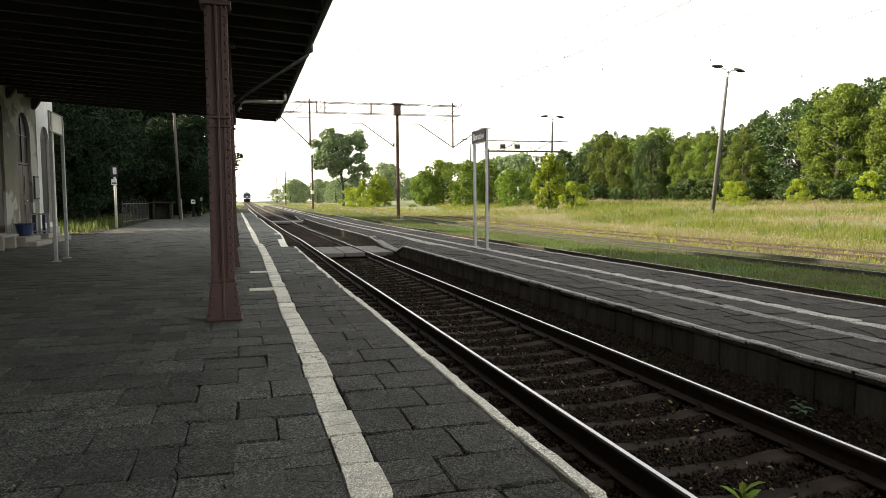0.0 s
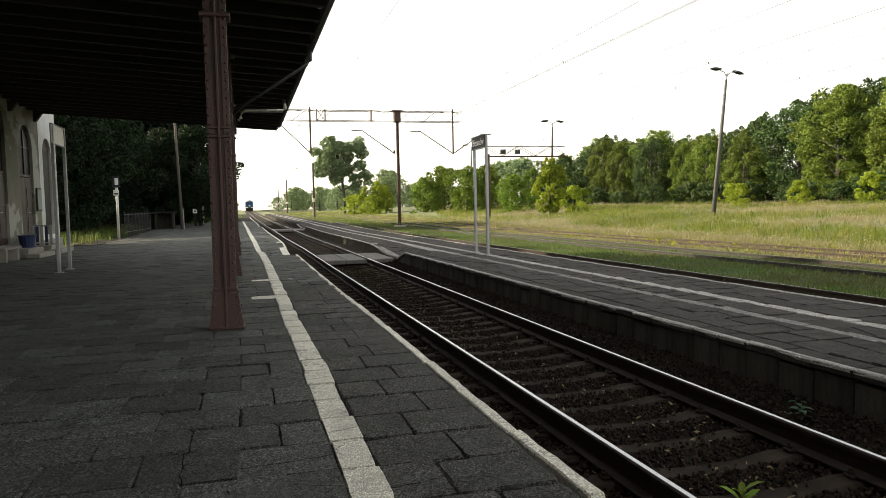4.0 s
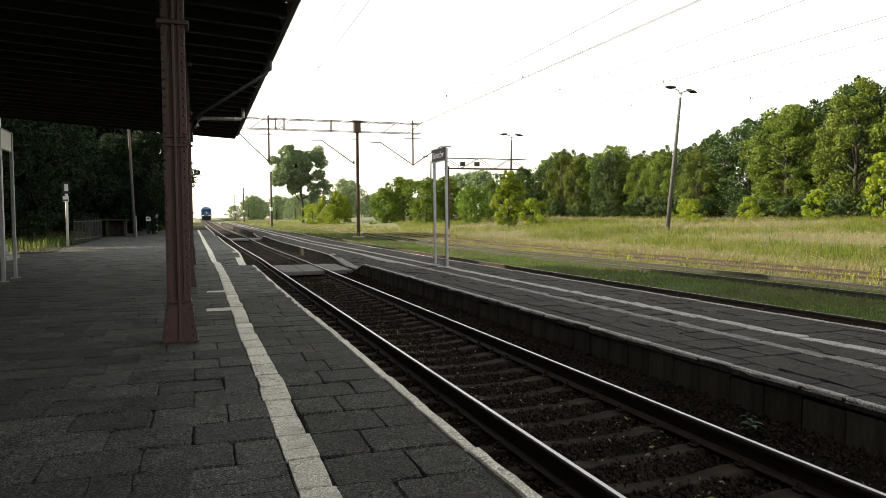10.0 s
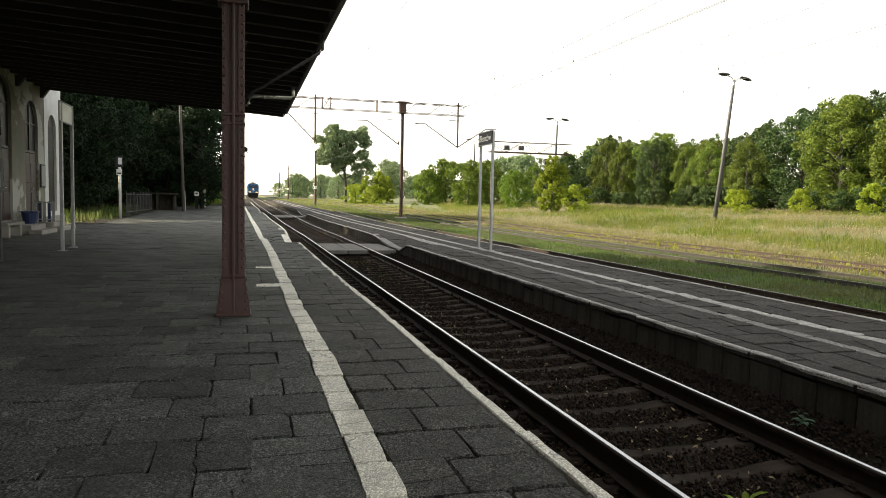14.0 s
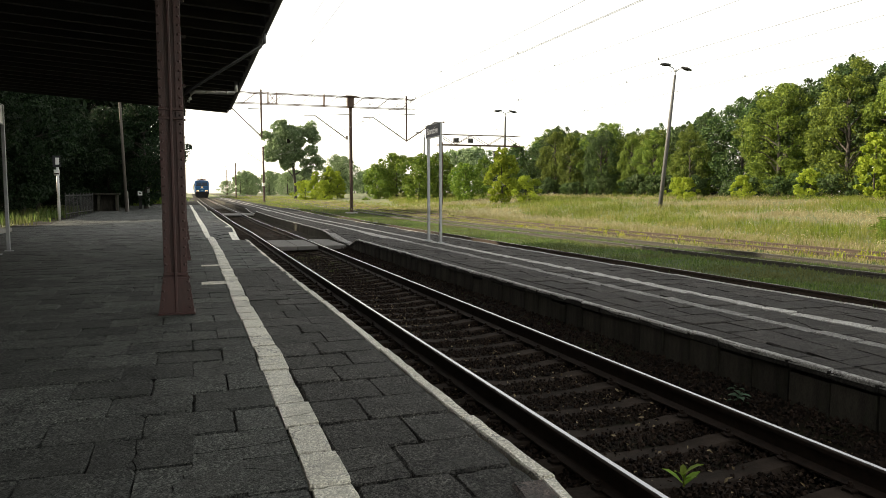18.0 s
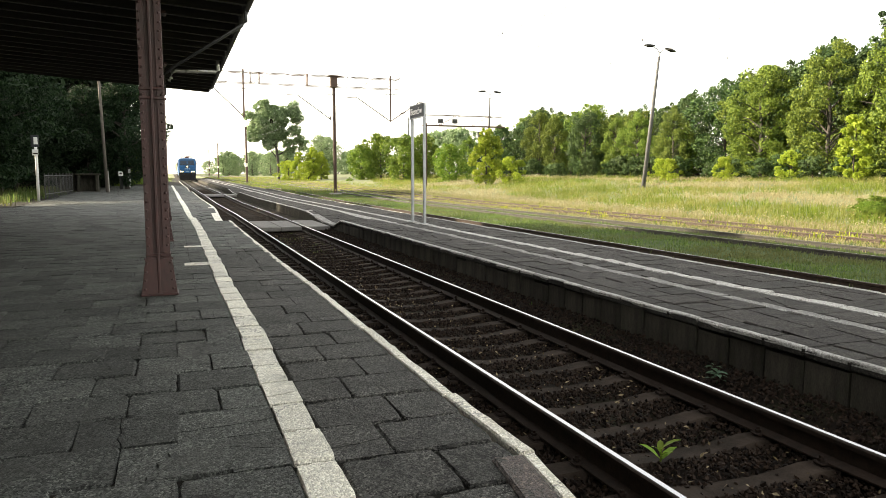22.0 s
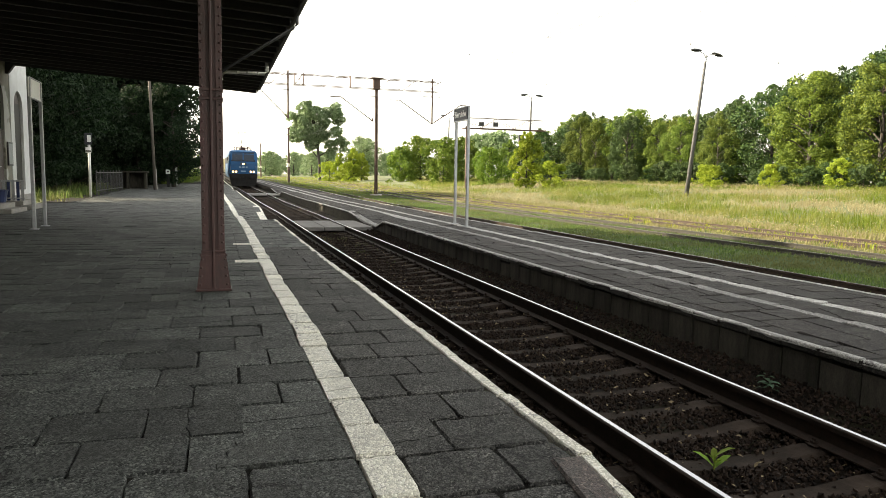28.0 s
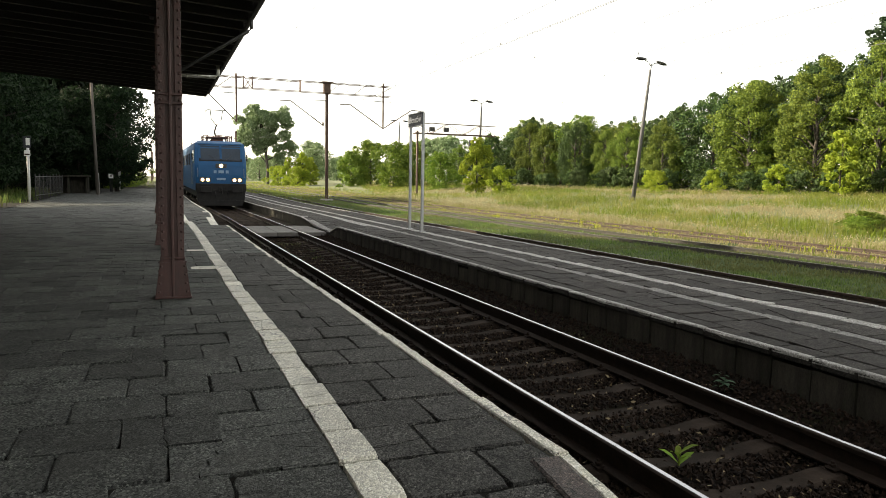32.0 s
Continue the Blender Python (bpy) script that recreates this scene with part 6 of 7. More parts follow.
def woods():
    r = random.Random(21)
    # edge of the wood beyond the meadow: the height of the tree tops along its length
    tops = ((22, 13.0), (34, 13.2), (38, 13.0), (40.3, 12.3), (45, 12.3), (50, 11.6), (53, 10.7), (56, 11.0), (60, 10.4), (62, 9.2), (66, 9.2), (71, 9.2), (76, 9.0),
            (80, 11.2), (83, 10.4), (86, 9.7), (92.6, 11.8), (99.6, 9.9), (115, 9.2))
    for row, (x0, dx) in enumerate(((45.5, 2.6), (50.5, 2.0), (57.0, 4.0))):
        y = 22.0 + row * 2
        while y < 118:
            x = x0 + r.uniform(-dx, dx) * (0.95 if row == 0 else 0.6)
            # the shade between front trees is put into the deep leaves of rows behind
            k = r.choice(("broad_a", "broad_b", "broad_c", "broad_a", "broad_d", "broad_b") if row < 1 else ("inner_a", "inner_a", "inner_b"))
            near = (x + 3.3) / 50.3
            top = 1.37 + (float(np.interp(y / near, [q[0] for q in tops], [q[1] for q in tops])) - 1.37) * near
            s = (top - height(x, y)) / {"broad_b": 11.9, "broad_c": 10.4, "broad_d": 12.9}.get(k, 11.4) * (r.uniform(0.84, 1.02), r.uniform(0.84, 0.97), r.uniform(0.82, 0.96))[row]
            wide = r.uniform(0.72, 1.0) if row == 0 else 1.0
            plant(k, "tree", "leafy green tree at the edge of the wood", "tree", pose(x, y, height(x, y) - 0.1, r.uniform(-2, 2), r.uniform(-2, 2), r.uniform(0, 360)) @ Matrix.Diagonal((s * wide, s * wide, s, 1)), "trees at the wood's edge")
            y += r.uniform(5.6, 8.8) if row == 0 else r.uniform(4.4, 6.0)
    for i in range(22):
        y = 31 + 3.2 * i + r.uniform(-1, 1)
        x = 42.3 + r.uniform(-0.8, 0.8)
        plant("low_shrub", "edge_shrub", "low green shrub at the foot of the wood", "shrub", pose(x, y, height(x, y) - 0.2, 0, 0, r.uniform(0, 360)) @ Matrix.Scale(r.uniform(0.7, 1.15), 4), "shrubs at the wood's foot")
    for x, y, s in ((52, 41.5, 1.02), (54, 36, 1.15), (51, 31, 1.05)):
        plant("pine", "pine_tree", "dark pine rising above the broadleaf trees", "tree", pose(x, y, height(x, y), 0, 0, r.uniform(0, 360)) @ Matrix.Scale(s, 4), "pines")
    for i in range(8):
        x, y = 49 + 4 * r.random(), 34 + 8 * i
        plant("bush_c", "undergrowth_shrub", "dark shrub under the trees of the wood", "shrub", pose(x, y, height(x, y) - 0.2, 0, 0, r.uniform(0, 360)) @ Matrix.Scale(r.uniform(0.6, 0.85), 4), "undergrowth")
    # bright young growth on the meadow
    for k, x, y, s in (("bush_b", 37.5, 52.0, 0.6), ("bush_b", 40.5, 57.0, 0.6), ("bush_b", 39.0, 47.0, 0.6), ("bright", 28.9, 72.0, 0.8), ("sapling", 40.4, 36.2, 1.0),
                       ("bush_a", 30.6, 69.5, 0.6), ("bush_b", 42, 43, 0.7), ("bush_b", 38, 25, 0.8), ("bush_a", 41, 21, 0.9)):
        plant(k, "young_tree", "yellow-green young tree lit by the low sun", "tree", pose(x, y, height(x, y) - 0.05, 0, 0, r.uniform(0, 360)) @ Matrix.Scale(s, 4), "young growth")
    for k, x, y, s in (("bush_c", 28.6, 101, 0.95), ("bush_c", 27.2, 121, 0.85), ("bush_c", 32.5, 104, 0.95), ("bush_c", 30.0, 86, 0.68), ("bush_c", 31, 122, 1.1),
                       ("bright", 20.0, 142, 0.74), ("bright", 22.6, 141, 0.86), ("bush_a", 21.3, 139, 0.8), ("bush_a", 18.4, 145, 0.85), ("bright", 24.6, 143, 0.74)):
        plant(k, "shrub", "rounded sunlit shrub beside the sidings", "shrub", pose(x, y, height(x, y) - 0.1, 0, 0, r.uniform(0, 360)) @ Matrix.Scale(s, 4), "shrubs by the sidings")
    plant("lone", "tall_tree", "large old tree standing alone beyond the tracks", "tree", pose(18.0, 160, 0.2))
    plant("sapling", "young_tree", "tall yellow-green sapling lit by the low sun", "tree", pose(23.3, 18.3, height(23.3, 18.3) - 0.05) @ Matrix.Diagonal((0.9, 0.9, 1.2, 1)), "young growth")
    for x, y, s in ((23.3, 21.2, 0.17), (24.3, 21.7, 0.2), (22.6, 20.6, 0.14), (25.2, 22.0, 0.15), (22.7, 18.0, 0.26), (23.4, 18.2, 0.3)):
        plant("bush_c" if y > 20 else "bush_a", "weed_clump", "dense clump of green weeds in the meadow", "shrub", pose(x, y, height(x, y) - 0.1, 0, 0, x * 77) @ Matrix.Diagonal((s * 1.3, s * 1.3, s * 0.6, 1)), "weed clumps")
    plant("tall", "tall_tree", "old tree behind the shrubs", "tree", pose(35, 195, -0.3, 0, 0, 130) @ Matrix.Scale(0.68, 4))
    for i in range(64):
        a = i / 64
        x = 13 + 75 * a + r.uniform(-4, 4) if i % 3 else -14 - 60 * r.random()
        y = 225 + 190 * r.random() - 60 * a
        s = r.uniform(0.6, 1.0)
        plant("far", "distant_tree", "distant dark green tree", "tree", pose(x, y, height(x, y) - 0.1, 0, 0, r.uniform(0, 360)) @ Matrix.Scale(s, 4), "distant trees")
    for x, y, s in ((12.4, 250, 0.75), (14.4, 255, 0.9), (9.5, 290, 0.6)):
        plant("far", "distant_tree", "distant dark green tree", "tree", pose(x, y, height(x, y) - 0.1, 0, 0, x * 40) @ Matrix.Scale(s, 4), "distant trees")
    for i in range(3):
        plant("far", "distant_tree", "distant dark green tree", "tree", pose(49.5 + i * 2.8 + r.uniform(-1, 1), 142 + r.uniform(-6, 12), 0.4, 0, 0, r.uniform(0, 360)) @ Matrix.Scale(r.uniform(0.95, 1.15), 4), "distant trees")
    # shade trees on the station side, with unseen ones added to block the sun
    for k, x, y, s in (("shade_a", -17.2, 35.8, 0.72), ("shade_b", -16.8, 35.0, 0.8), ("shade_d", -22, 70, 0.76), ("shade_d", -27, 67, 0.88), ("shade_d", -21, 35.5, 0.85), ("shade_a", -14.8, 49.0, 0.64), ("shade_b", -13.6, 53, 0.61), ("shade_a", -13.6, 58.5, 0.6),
                       ("shade_d", -18, 53, 0.66), ("shade_d", -17.5, 60, 0.66), ("shade_b", -15.2, 56.5, 0.63), ("shade_a", -14.9, 34.6, 0.66), ("shade_b", -20.0, 36.4, 0.74), ("sun_block", -17.5, 43.0, 0.72),
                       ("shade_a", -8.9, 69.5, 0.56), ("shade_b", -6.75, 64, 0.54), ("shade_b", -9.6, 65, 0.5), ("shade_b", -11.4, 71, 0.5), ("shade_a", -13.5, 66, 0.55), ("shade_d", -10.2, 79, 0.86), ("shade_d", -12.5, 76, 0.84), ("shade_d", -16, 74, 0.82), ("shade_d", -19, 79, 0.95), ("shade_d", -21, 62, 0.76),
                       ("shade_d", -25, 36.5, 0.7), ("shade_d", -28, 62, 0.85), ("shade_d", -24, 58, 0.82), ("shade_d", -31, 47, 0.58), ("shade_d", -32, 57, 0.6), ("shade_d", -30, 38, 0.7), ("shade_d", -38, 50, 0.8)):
        plant(k, "shade_tree", "dense tree by the platform's end, shade put into its dark leaves", "tree", pose(x, y, climb(y) - 0.1, 0, 0, r.uniform(0, 360)) @ Matrix.Scale(s, 4), "trees behind the platform")
    for x, y, s in ((-9.9, 84, 1.1), (-10.6, 92, 1.0), (-11, 101, 1.2), (-10.4, 78, 0.8), (-8.4, 79, 0.75), (-7.4, 86, 0.7), (-9.2, 74, 0.8), (-6.6, 95, 0.7)):
        plant("bush_c", "shrub", "sunlit shrub at the platform's far end", "shrub", pose(x, y, climb(y) - 0.1, 0, 0, r.uniform(0, 360)) @ Matrix.Scale(s * 0.8, 4), "shrubs at the platform's end")


woods()


# ---- grass and weeds ----
def blades(seed, spots, material, name, label, lean=0.35, width=0.012):
    """Tufts of narrow blades: spots are (x, y, z, height, count, spread)."""
    g = np.random.RandomState(seed)
    rows = []
    for x, y, z, h, n, sp in spots:
        k = np.empty((n, 5))
        k[:, 0], k[:, 1], k[:, 2] = g.normal(x, sp, n), g.normal(y, sp, n), z
        k[:, 3] = h * g.uniform(0.55, 1.15, n)
        k[:, 4] = g.uniform(0, 2 * np.pi, n)
        rows.append(k)
    k = np.concatenate(rows)
    n = len(k)
    d = np.stack([np.cos(k[:, 4]), np.sin(k[:, 4]), np.zeros(n)], 1)
    q = np.stack([-d[:, 1], d[:, 0], np.zeros(n)], 1)
    w = (width * (0.6 + k[:, 3] * 1.2) * g.uniform(0.7, 1.5, n))[:, None]
    b = k[:, :3]
    up = np.array([0, 0, 1.0])
    top = b + up * k[:, 3:4] + d * (k[:, 3] * lean * g.uniform(0.1, 1.3, n))[:, None]
    mid = b * 0.5 + top * 0.5 + up * (k[:, 3] * 0.08)[:, None]
    v = np.stack([b - q * w, b + q * w, mid + q * w * 0.9, mid - q * w * 0.9, top], 1).reshape(-1, 3)
    i = np.arange(n) * 5
    s = Shape()
    s.v = v.tolist()
    s.f = [(a, a + 1, a + 2, a + 3) for a in i.tolist()] + [(a + 3, a + 2, a + 4) for a in i.tolist()]
    ob = part(name, s, material)
    tagged(ob, label, "grass", kind="stuff")


def grass():
    g = random.Random(31)
    spots, dry, heads = [], [], []
    for i in range(25000):
        t = g.random()
        y = 8 + 190 * t ** 1.5
        x = 17.2 + 28 * g.random()
        if x < 3.1 + 0.62 * (y - 3) * 0.35:
            continue
        # straw beside the siding and under the wood, fresh green in drifts between
        v = noise.noise((x * 0.16, y * 0.07, 5)) + g.uniform(-0.12, 0.12) + (0.42 if x < 21.5 else 0.12 if x > 36 else -0.08)
        h = 0.16 + 0.2 * g.random() + (0.14 if v < -0.05 else 0)
        (dry if v > 0.06 else spots).append((x, y, height(x, y) - 0.03, h, 8, 0.2))
        if g.random() < (0.3 if v > 0.06 else 0.04):
            heads.append(((x, y, height(x, y) + h * 0.86), 0.5))
    blades(1, spots, GRASS, "meadow_grass", "tall fresh green meadow grass", lean=0.75, width=0.010)
    blades(8, dry, STRAW, "dry_grass", "straw-coloured dry grass of the meadow", lean=0.85, width=0.009)
    tagged(part("seed_heads", foliage(78, heads, 0.55, 22, 0.032), SEED), "pale fluffy seed heads over the meadow", "grass", kind="stuff")
    spots = []
    for i in range(15000):
        y = 7 + 110 * g.random() ** 1.5
        x = g.choice((g.uniform(7.3, 10.5), g.uniform(7.3, 10.5), g.uniform(7.3, 10.5), g.uniform(12.2, 14.2), g.uniform(10.5, 12.6), g.uniform(15.8, 17.8), g.uniform(14.0, 16.0)))
        low = 10.4 < x < 12.6 or 14.1 < x < 15.9
        spots.append((x, y, climb(y) - (0.495 if low else 0.475), g.uniform(0.05, 0.1) if low else g.uniform(0.05, 0.12) + (0.14 if x > 15.8 else 0), 8, 0.14))
    blades(2, [q for q in spots if q[0] < 12.4], GRASS_SHORT, "track_grass", "short green grass between the tracks", width=0.011, lean=0.6)
    blades(9, [q for q in spots if q[0] >= 12.4 and g.random() < 0.5], GRASS, "siding_tufts", "green grass tufts round the rusty siding", width=0.011, lean=0.6)
    blades(7, [q for q in spots if q[0] >= 12.4], STRAW, "siding_grass", "short yellowing grass round the rusty siding", width=0.011, lean=0.6)
    spots = []
    for i in range(700):
        y = 38 + 80 * g.random()
        spots.append((g.uniform(4.9, 7.6), y, climb(y) - 0.5, g.uniform(0.12, 0.25), 8, 0.15))
    for i in range(500):
        y = 36 + 30 * g.random()
        x = -9.9 - 7 * g.random()
        spots.append((x, y, height(x, y), g.uniform(0.2, 0.6), 10, 0.2))
    for i in range(160):
        y = 80 + 70 * g.random()
        spots.append((g.uniform(-9, -3.4), y, climb(y) - 0.1, g.uniform(0.2, 0.4), 10, 0.2))
    blades(3, spots, GRASS_SHORT, "rough_grass", "rough green grass at the platform's end", width=0.016)
    spots = []
    for i in range(3200):
        y = 62 + 150 * g.random()
        spots.append((g.uniform(5, 26), y, climb(y) - 0.5, g.uniform(0.12, 0.35), 6, 0.4))
    blades(6, spots, GRASS, "far_grass", "sunlit dry grass along the far tracks", lean=0.55, width=0.02)
    # yellow weeds along the rusty siding
    spots = []
    for i in range(130):
        y = 8 + 80 * g.random() ** 1.2
        x = g.choice((13.9, 14.6, 15.3, 16.2)) + g.uniform(-0.4, 0.4)
        spots.append((x, y, climb(y) - 0.46, g.uniform(0.08, 0.2), 10, 0.12))
    blades(4, spots, WEED_YELLOW, "siding_weeds", "yellowing green weeds along the rusty siding", width=0.02)
    cs = [((x, y, z + h * 0.9), 0.5) for x, y, z, h, n, sp in spots if g.random() < 0.4]
    fl = part("weed_flowers", foliage(77, cs, 0.22, 22, 0.022), FLOWER)
    tagged(fl, "small yellow flowers on the siding's weeds", "flowers", kind="stuff")
    spots = []
    for i in range(55):
        spots.append((g.uniform(-0.6, 0.6), g.gauss(20.5, 1.8), -0.58, g.uniform(0.05, 0.11), 10, 0.1))
    for i in range(30):
        spots.append((g.uniform(1.35, 1.62), g.uniform(4, 20), -0.6, g.uniform(0.06, 0.2), 5, 0.03))
    blades(5, spots, GRASS_SHORT, "ballast_grass", "sparse grass sprouting between the sleepers", width=0.012)


def weed(m, n, size, label, material=WEED, rise=0.6):
    g = thing("weed", label, "plant", m, "weeds in the ballast")
    r = random.Random(n)
    part("stem", Shape().tube([(0, 0, 0), (0.01, 0, size * 0.7)], [0.008, 0.004], 5), material, g)
    for i in range(n):
        a = i * 2.4
        z = size * (0.25 + 0.5 * i / n)
        L = size * r.uniform(0.45, 0.75)
        s = Shape()
        pts = []
        for k, (t, w) in enumerate(((0, 0.03), (0.35, 0.22), (0.7, 0.18), (1.0, 0.0))):
            c = Vector((math.cos(a) * t * L, math.sin(a) * t * L, z + L * (rise * t - 0.6 * t * t)))
            q = Vector((-math.sin(a), math.cos(a), 0)) * w * L
            pts += [c - q + Vector((0, 0, 0.03 * L)), c, c + q + Vector((0, 0, 0.03 * L))]
        s.add(pts, [(3 * k + j, 3 * k + j + 1, 3 * k + j + 4, 3 * k + j + 3) for k in range(3) for j in range(2)])
        part("leaf", s, material, g)


grass()
weed(pose(-0.26, 4.04, -0.56), 6, 0.19, "bright green broad-leaved weed between the rails", rise=1.2)
weed(pose(1.36, 5.34, -0.54), 12, 0.17, "bluish green leafy weed at the foot of the platform wall", WEED_BLUE)
weed(pose(1.5, 5.52, -0.52, 0, 0, 50), 9, 0.14, "bluish green leafy weed at the foot of the platform wall", WEED_BLUE)


# ---- train ----
NOSE = [(0.95, 0.10, 1.40), (1.25, 0.02, 1.45), (1.9, 0.0, 1.49), (2.45, 0.05, 1.49), (2.65, 0.12, 1.49), (3.5, 0.42, 1.47), (3.74, 0.54, 1.42), (3.9, 0.95, 1.22)]


def nose_y(z):
    for (a, ya, _), (b, yb, _) in zip(NOSE, NOSE[1:]):
        if a <= z <= b:
            return ya + (yb - ya) * (z - a) / (b - a)
    return NOSE[0][1] if z < NOSE[0][0] else NOSE[-1][1]


def locomotive():
    L = 18.9
    g = thing("locomotive", "blue electric locomotive with lit headlights and raised pantograph", "locomotive")
    s = Shape()
    for z, y, hw in NOSE:
        right = [(hw * 0.84, y), (hw * 0.965, y + 0.1), (hw, y + 0.5), (hw, L - y - 0.5), (hw * 0.86, L - y - 0.1), (hw * 0.62, L - y)]
        s.v += [(a, b, z) for a, b in right] + [(-a, b, z) for a, b in right[::-1]]
    n = 12
    for j in range(len(NOSE) - 1):
        s.f += [(j * n + i, j * n + (i + 1) % n, (j + 1) * n + (i + 1) % n, (j + 1) * n + i) for i in range(n)]
    s.f += [tuple(range(n))[::-1], tuple(range((len(NOSE) - 1) * n, len(NOSE) * n))]
    body = part("body", s, LOCO_BLUE, g)
    nz = lambda x0, x1, z0, z1, out, d: Shape().add(
        [(x0, nose_y(z0) - out, z0), (x1, nose_y(z0) - out, z0), (x1, nose_y(z1) - out, z1), (x0, nose_y(z1) - out, z1),
         (x0, nose_y(z0) + d, z0), (x1, nose_y(z0) + d, z0), (x1, nose_y(z1) + d, z1), (x0, nose_y(z1) + d, z1)],
        [(0, 1, 2, 3), (0, 4, 5, 1), (1, 5, 6, 2), (2, 6, 7, 3), (3, 7, 4, 0)])
    for x0, x1 in ((-1.12, -0.06), (0.06, 1.12)):
        part("windscreen", nz(x0, x1, 2.76, 3.6, 0.012, 0.05), GLASS, body, "dark windscreen pane")
    part("screen_surround", nz(-1.22, 1.22, 2.69, 3.67, 0.004, 0.05), LOCO_DARK, body)
    for k in (-1, 1):
        part("wiper", Shape().tube([(k * 0.15, nose_y(2.68) - 0.03, 2.68), (k * 0.7, nose_y(3.1) - 0.03, 3.1)], 0.007, 5), DARK_STEEL, body)
        part("side_window", Shape().box((k * 1.48, 1.15, 2.95), (0.03, 0.75, 0.75), 0.01), GLASS, body)
        part("cab_door", Shape().box((k * 1.492, 1.95, 2.1), (0.015, 0.7, 2.1), 0.005), LOCO_BLUE, body)
        lampbox = part("headlight_housing", Shape().box((k * 0.9, -0.015, 1.6), (0.62, 0.06, 0.27), 0.02), DARK_STEEL, body)
        for dx in (-0.15, 0.15):
            part("headlight", Shape().tube([(k * 0.9 + dx, -0.02, 1.6), (k * 0.9 + dx, -0.06, 1.6)], 0.1, 14), LAMP_WARM, lampbox, "lit warm headlight")
        bf = part("buffer", Shape().tube([(k * 0.875, 0.2, 1.05), (k * 0.875, -0.35, 1.05)], 0.11, 12).box((k * 0.875, -0.4, 1.05), (0.62, 0.06, 0.36), 0.03), LOCO_DARK, g)
        part("mirror", Shape().box((k * 1.56, 0.75, 2.95), (0.08, 0.12, 0.4), 0.02), LOCO_DARK, body)
        part("handrail", Shape().tube([(k * 1.3, -0.02, 1.75), (k * 1.3, 0.02, 2.3)], 0.015, 6), GREY_STEEL, body)
    up = part("top_light_housing", Shape().box((0, nose_y(2.43) - 0.02, 2.43), (0.62, 0.08, 0.26), 0.03), DARK_STEEL, body)
    part("headlight", Shape().tube([(0, nose_y(2.43) - 0.04, 2.43), (0, nose_y(2.43) - 0.085, 2.43)], 0.11, 14), LAMP_WARM, up, "lit warm headlight")
    part("number_plate", Shape().box((0, -0.012, 1.66), (0.5, 0.02, 0.13)), LOCO_PALE, body, "pale bar")
    for x, w in ((-0.34, 0.16), (0.0, 0.3), (0.34, 0.16)):
        part("emblem", Shape().box((x, -0.006, 2.08), (w, 0.014, 0.17)), LOCO_PALE, body, "pale emblem bar")
    for k in (-1, 1):
        for i in range(5):
            part("grille", Shape().box((k * 1.495, 5.4 + 2.4 * i, 2.85), (0.02, 1.5, 0.7), 0.006), LOCO_DARK, body, "dark ventilation grille")
        for y in (1.6, 2.3):
            part("grab_rail", Shape().tube([(k * 1.53, y, 1.3), (k * 1.53, y, 2.6)], 0.018, 6), GREY_STEEL, body)
    skirt = Shape().prism([(-1.38, 0.95), (-1.3, 0.32), (1.3, 0.32), (1.38, 0.95)], -0.02, 0.9).box((0, 9.4, 0.75), (2.5, 15.5, 0.5), 0.05)
    part("skirt", skirt, LOCO_DARK, g)
    part("lower_front", Shape().box((0, 0.05, 1.16), (2.86, 0.2, 0.46), 0.04), LOCO_DARK, g)
    part("snow_plough", Shape().prism([(-1.2, 0.1), (1.2, 0.1), (1.28, 0.42), (-1.28, 0.42)], -0.12, 0.0), LOCO_DARK, g)
    part("coupling_hook", Shape().tube([(0, 0.1, 1.05), (0, -0.25, 1.05), (0, -0.3, 0.98), (0, -0.28, 0.8)], 0.05, 8).box((0, -0.02, 1.05), (0.36, 0.1, 0.3), 0.02), LOCO_DARK, g)
    for k in (-0.35, 0.35):
        part("brake_hose", Shape().tube([(k, 0, 0.95), (k, -0.18, 0.85), (k * 0.9, -0.2, 0.55)], 0.03, 6), LOCO_DARK, g)
    roof = Shape()
    for y in (6.0, 12.5, 16.2):
        roof.box((0, y, 3.96), (1.2, 1.3, 0.18), 0.03)
    roof.box((0, 3.0, 3.98), (0.72, 1.2, 0.2), 0.05).box((0.1, 2.6, 4.16), (0.5, 0.34, 0.2), 0.04)
    for x in (-0.82, -0.55, -0.2, 0.3, 0.62, 0.86):
        for y in (2.5, 3.6, 15.6):
            h = 0.3 + 0.14 * ((x * 37) % 1)
            roof.tube([(x, y, 3.86), (x, y, 3.9 + h)], 0.035, 6)
            for z in (0.12, 0.22, 0.32):
                if z < h:
                    roof.tube([(x, y, 3.88 + z), (x, y, 3.91 + z)], [0.085, 0.06], 8)
    roof.tube([(-0.85, 2.5, 4.27), (-0.3, 2.5, 4.33), (0.35, 2.55, 4.3), (0.88, 2.5, 4.24)], 0.025, 6)
    roof.tube([(-0.8, 3.6, 4.2), (0.8, 3.6, 4.2)], 0.025, 6)
    tagged(part("roof_gear", roof, LOCO_GREY, g), kind="stuff")
    pan = part("pantograph_base", Shape().box((0, 3.0, 4.18), (1.3, 1.4, 0.1), 0.02), LOCO_GREY, g)
    part("lower_arm", Shape().tube([(0, 3.3, 4.25), (-0.1, 3.1, 4.55), (0, 2.9, 4.95)], 0.05, 6), LOCO_DARK, pan)
    part("upper_arm", Shape().tube([(0, 2.9, 4.95), (-0.3, 2.8, 5.3), (-0.36, 2.8, 5.83)], 0.03, 6).tube([(0, 2.9, 4.95), (0.3, 2.8, 5.3), (0.36, 2.8, 5.83)], 0.03, 6), LOCO_DARK, pan)
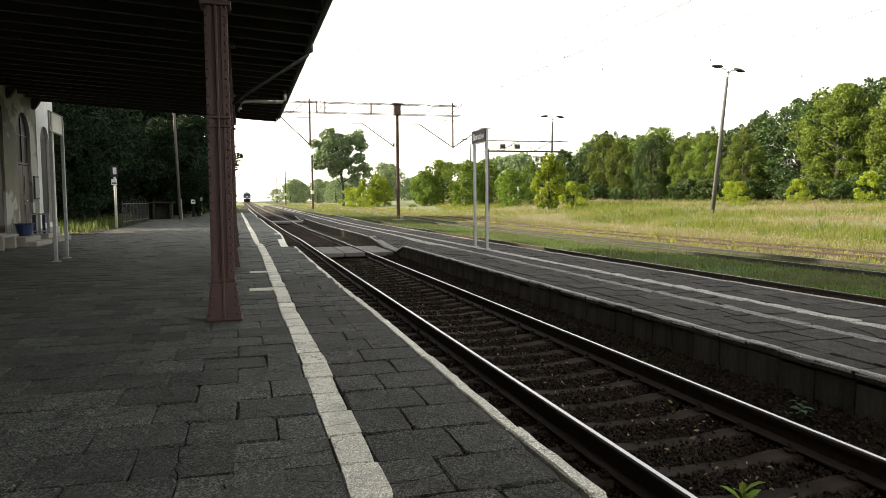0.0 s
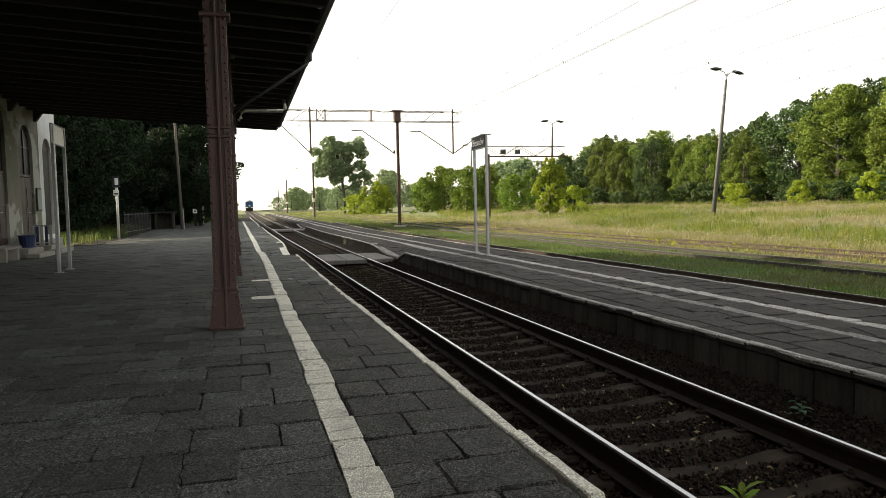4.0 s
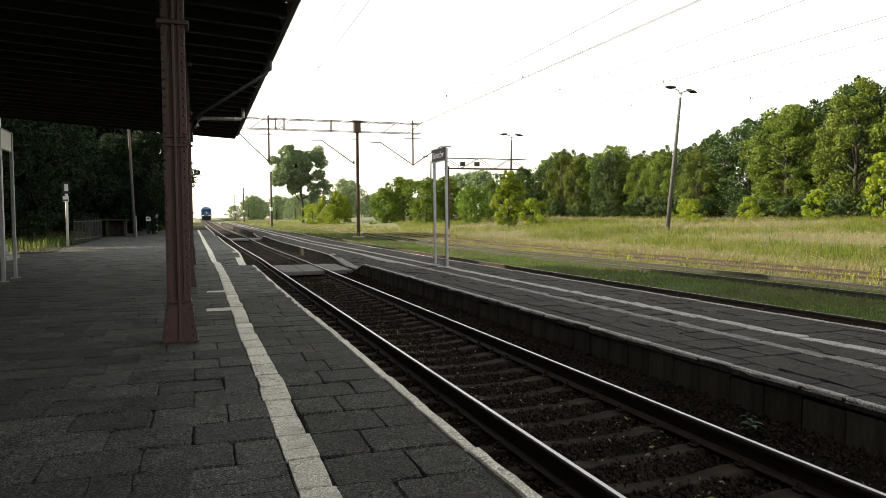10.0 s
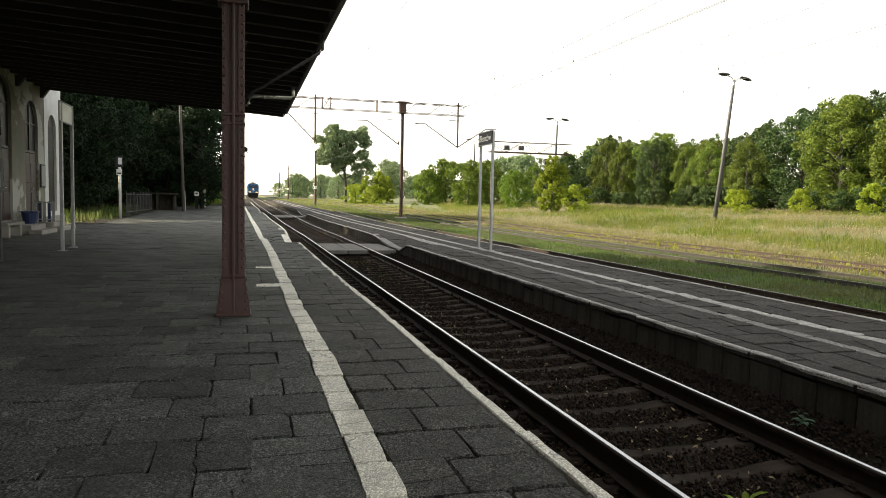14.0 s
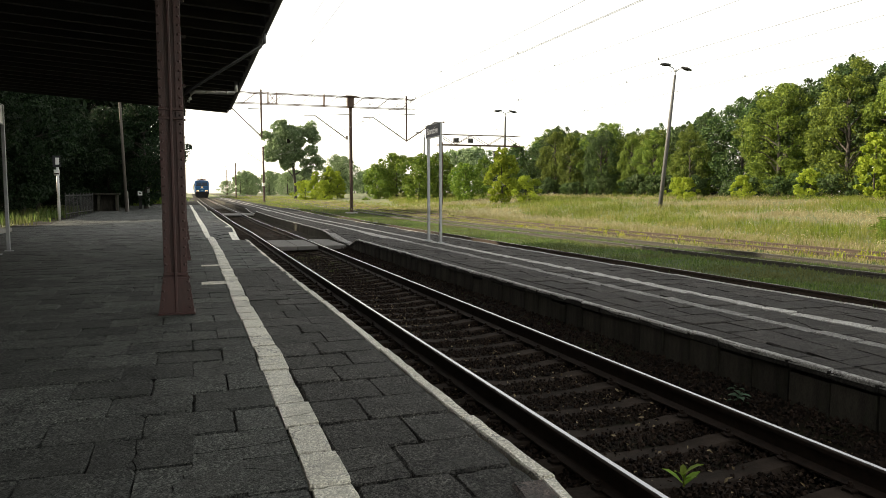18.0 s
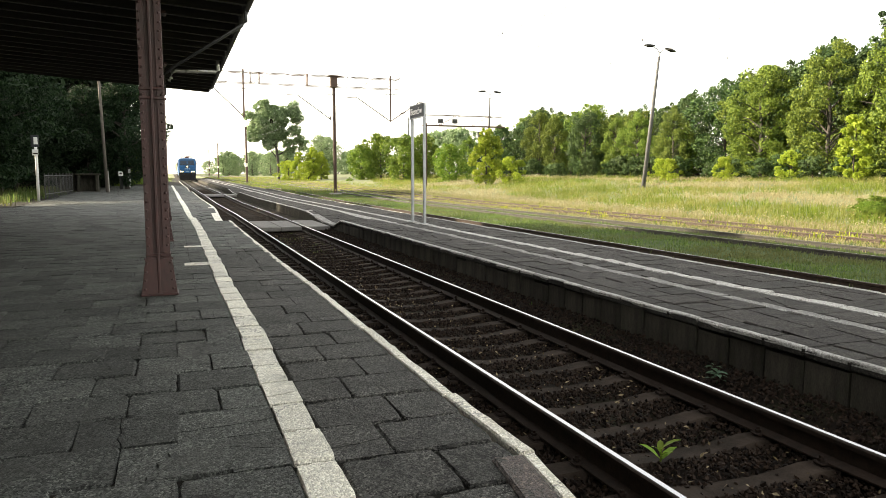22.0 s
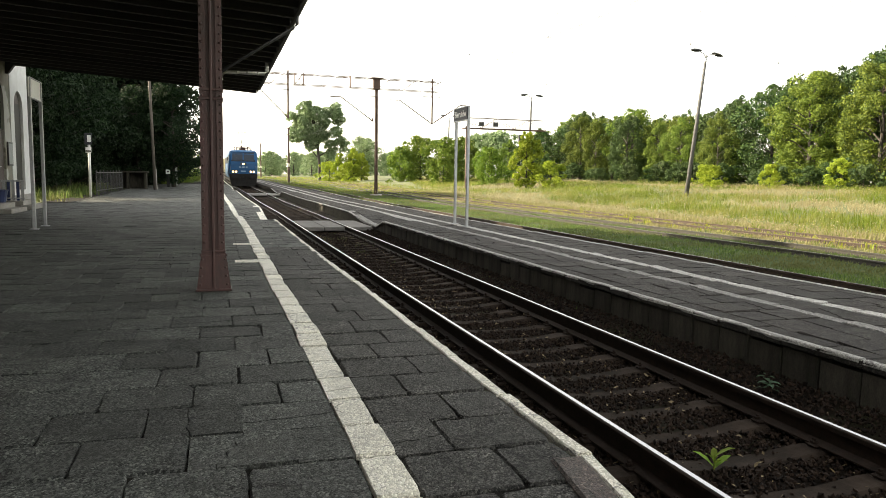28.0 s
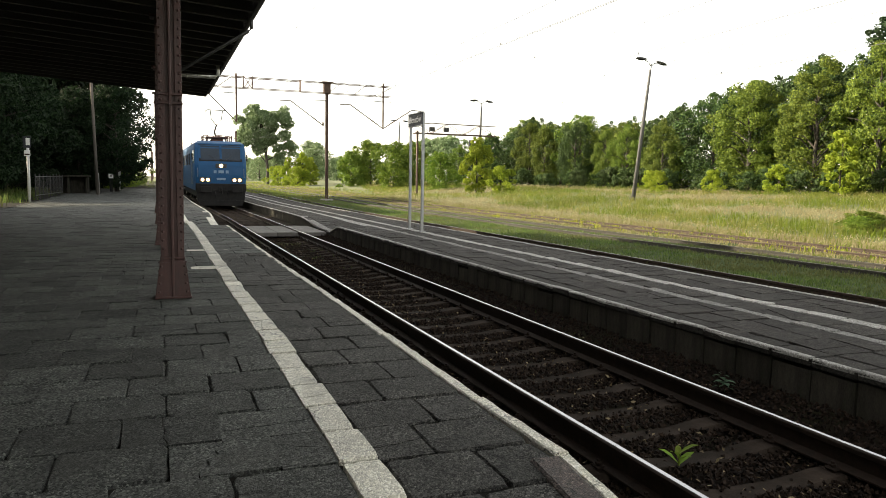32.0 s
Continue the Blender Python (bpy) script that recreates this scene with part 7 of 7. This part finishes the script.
    part("collector", Shape().tube([(-0.68, 2.8, 5.74), (-0.55, 2.8, 5.87), (0.55, 2.8, 5.87), (0.68, 2.8, 5.74)], 0.03, 6).tube([(-0.52, 2.55, 5.85), (0.52, 2.55, 5.85)], 0.02, 6), LOCO_DARK, pan)
    wheels(g, (2.2, 4.8, 14.1, 16.7), 0.6)
    return g


SPIN = []


def wheels(g, ys, r):
    for y in ys:
        ax = part("wheelset", Shape().tube([(-0.8, 0, 0), (0.8, 0, 0)], 0.09, 10), LOCO_DARK, g, at=pose(0, y, r))
        for k in (-1, 1):
            w = part("wheel", Shape().tube([(k * 0.69, 0, 0), (k * 0.82, 0, 0)], r, 28).tube([(k * 0.64, 0, 0), (k * 0.69, 0, 0)], r + 0.03, 28), LOCO_DARK, ax)
        SPIN.append((ax, y, r))
    for y in sorted(set((ys[0] + ys[1], ys[2] + ys[3]))):
        for k in (-1, 1):
            part("bogie_frame", Shape().box((k * 1.0, y / 2, r + 0.05), (0.14, 3.6, 0.24), 0.03).box((k * 1.05, y / 2, r - 0.1), (0.16, 0.9, 0.4), 0.03), LOCO_DARK, g)


def wagon():
    g = thing("hopper_wagon", "cream covered hopper wagon behind the locomotive", "wagon", group="goods wagons")
    prof = [(-0.75, 1.15), (0.75, 1.15), (1.35, 1.9), (1.48, 2.6), (1.4, 3.3), (1.0, 3.85), (0.5, 4.05), (-0.5, 4.05), (-1.0, 3.85), (-1.4, 3.3), (-1.48, 2.6), (-1.35, 1.9)]
    part("hopper", Shape().prism(prof, 0.9, 13.6), WAGON, g)
    for i in range(9):
        part("rib", Shape().prism([(a * 1.025, b + 0.02 * (b > 2)) for a, b in prof], 1.2 + 1.5 * i, 1.28 + 1.5 * i), WAGON, g)
    part("frame", Shape().box((0, 7.25, 1.05), (2.3, 14.0, 0.22), 0.03), LOCO_DARK, g)
    part("end_platform", Shape().box((0, 0.5, 1.2), (2.6, 0.8, 0.06)).tube([(-1.25, 0.2, 1.2), (-1.25, 0.2, 2.2), (1.25, 0.2, 2.2), (1.25, 0.2, 1.2)], 0.025, 6), LOCO_DARK, g)
    for k in (-0.875, 0.875):
        for y, d in ((0.25, -1), (14.25, 1)):
            part("buffer", Shape().tube([(k, y, 1.05), (k, y + d * 0.5, 1.05)], 0.1, 10).tube([(k, y + d * 0.5, 1.05), (k, y + d * 0.56, 1.05)], 0.24, 12), LOCO_DARK, g)
    wheels(g, (2.2, 4.0, 10.5, 12.3), 0.46)
    return g


LOCO = locomotive()
WAGONS = [wagon()]
for _k in range(3):
    w_ = copy_thing(WAGONS[0], pose(0, 0, 0))
    WAGONS.append(w_)

# the locomotive's front along the track, second by second
RUN = tuple((t, 44.2 + 8.75 * (32.0 - t)) for t in (0.0, 4.0, 8.0, 12.0, 16.0, 20.0, 24.0, 26.0, 28.0, 29.0, 30.0, 31.0, 32.0))


def on_track(y):
    """A vehicle's pose with its front at y: on the rails, turned along the line."""
    turn = math.degrees(math.atan2(drift(y + 14) - drift(y), 14))
    tilt = math.degrees(math.atan2(climb(y + 14) - climb(y), 14))
    return pose(drift(y), y, RAIL_TOP + climb(y), tilt, 0, -turn)


def motions():
    walk(LOCO, [(t, on_track(y)) for t, y in RUN])
    ts = [0.1 * i for i in range(321)]
    run = np.interp(ts, [t for t, y in RUN], [y for t, y in RUN])
    for ax, y, r in SPIN[:4]:
        walk(ax, [(t, pose(0, y, r, math.degrees((p - RUN[0][1]) / r), 0, 0)) for t, p in zip(ts, run)])
    for k, w in enumerate(WAGONS):
        walk(w, [(t, on_track(y + 19.6 + 15.2 * k)) for t, y in RUN])


motions()
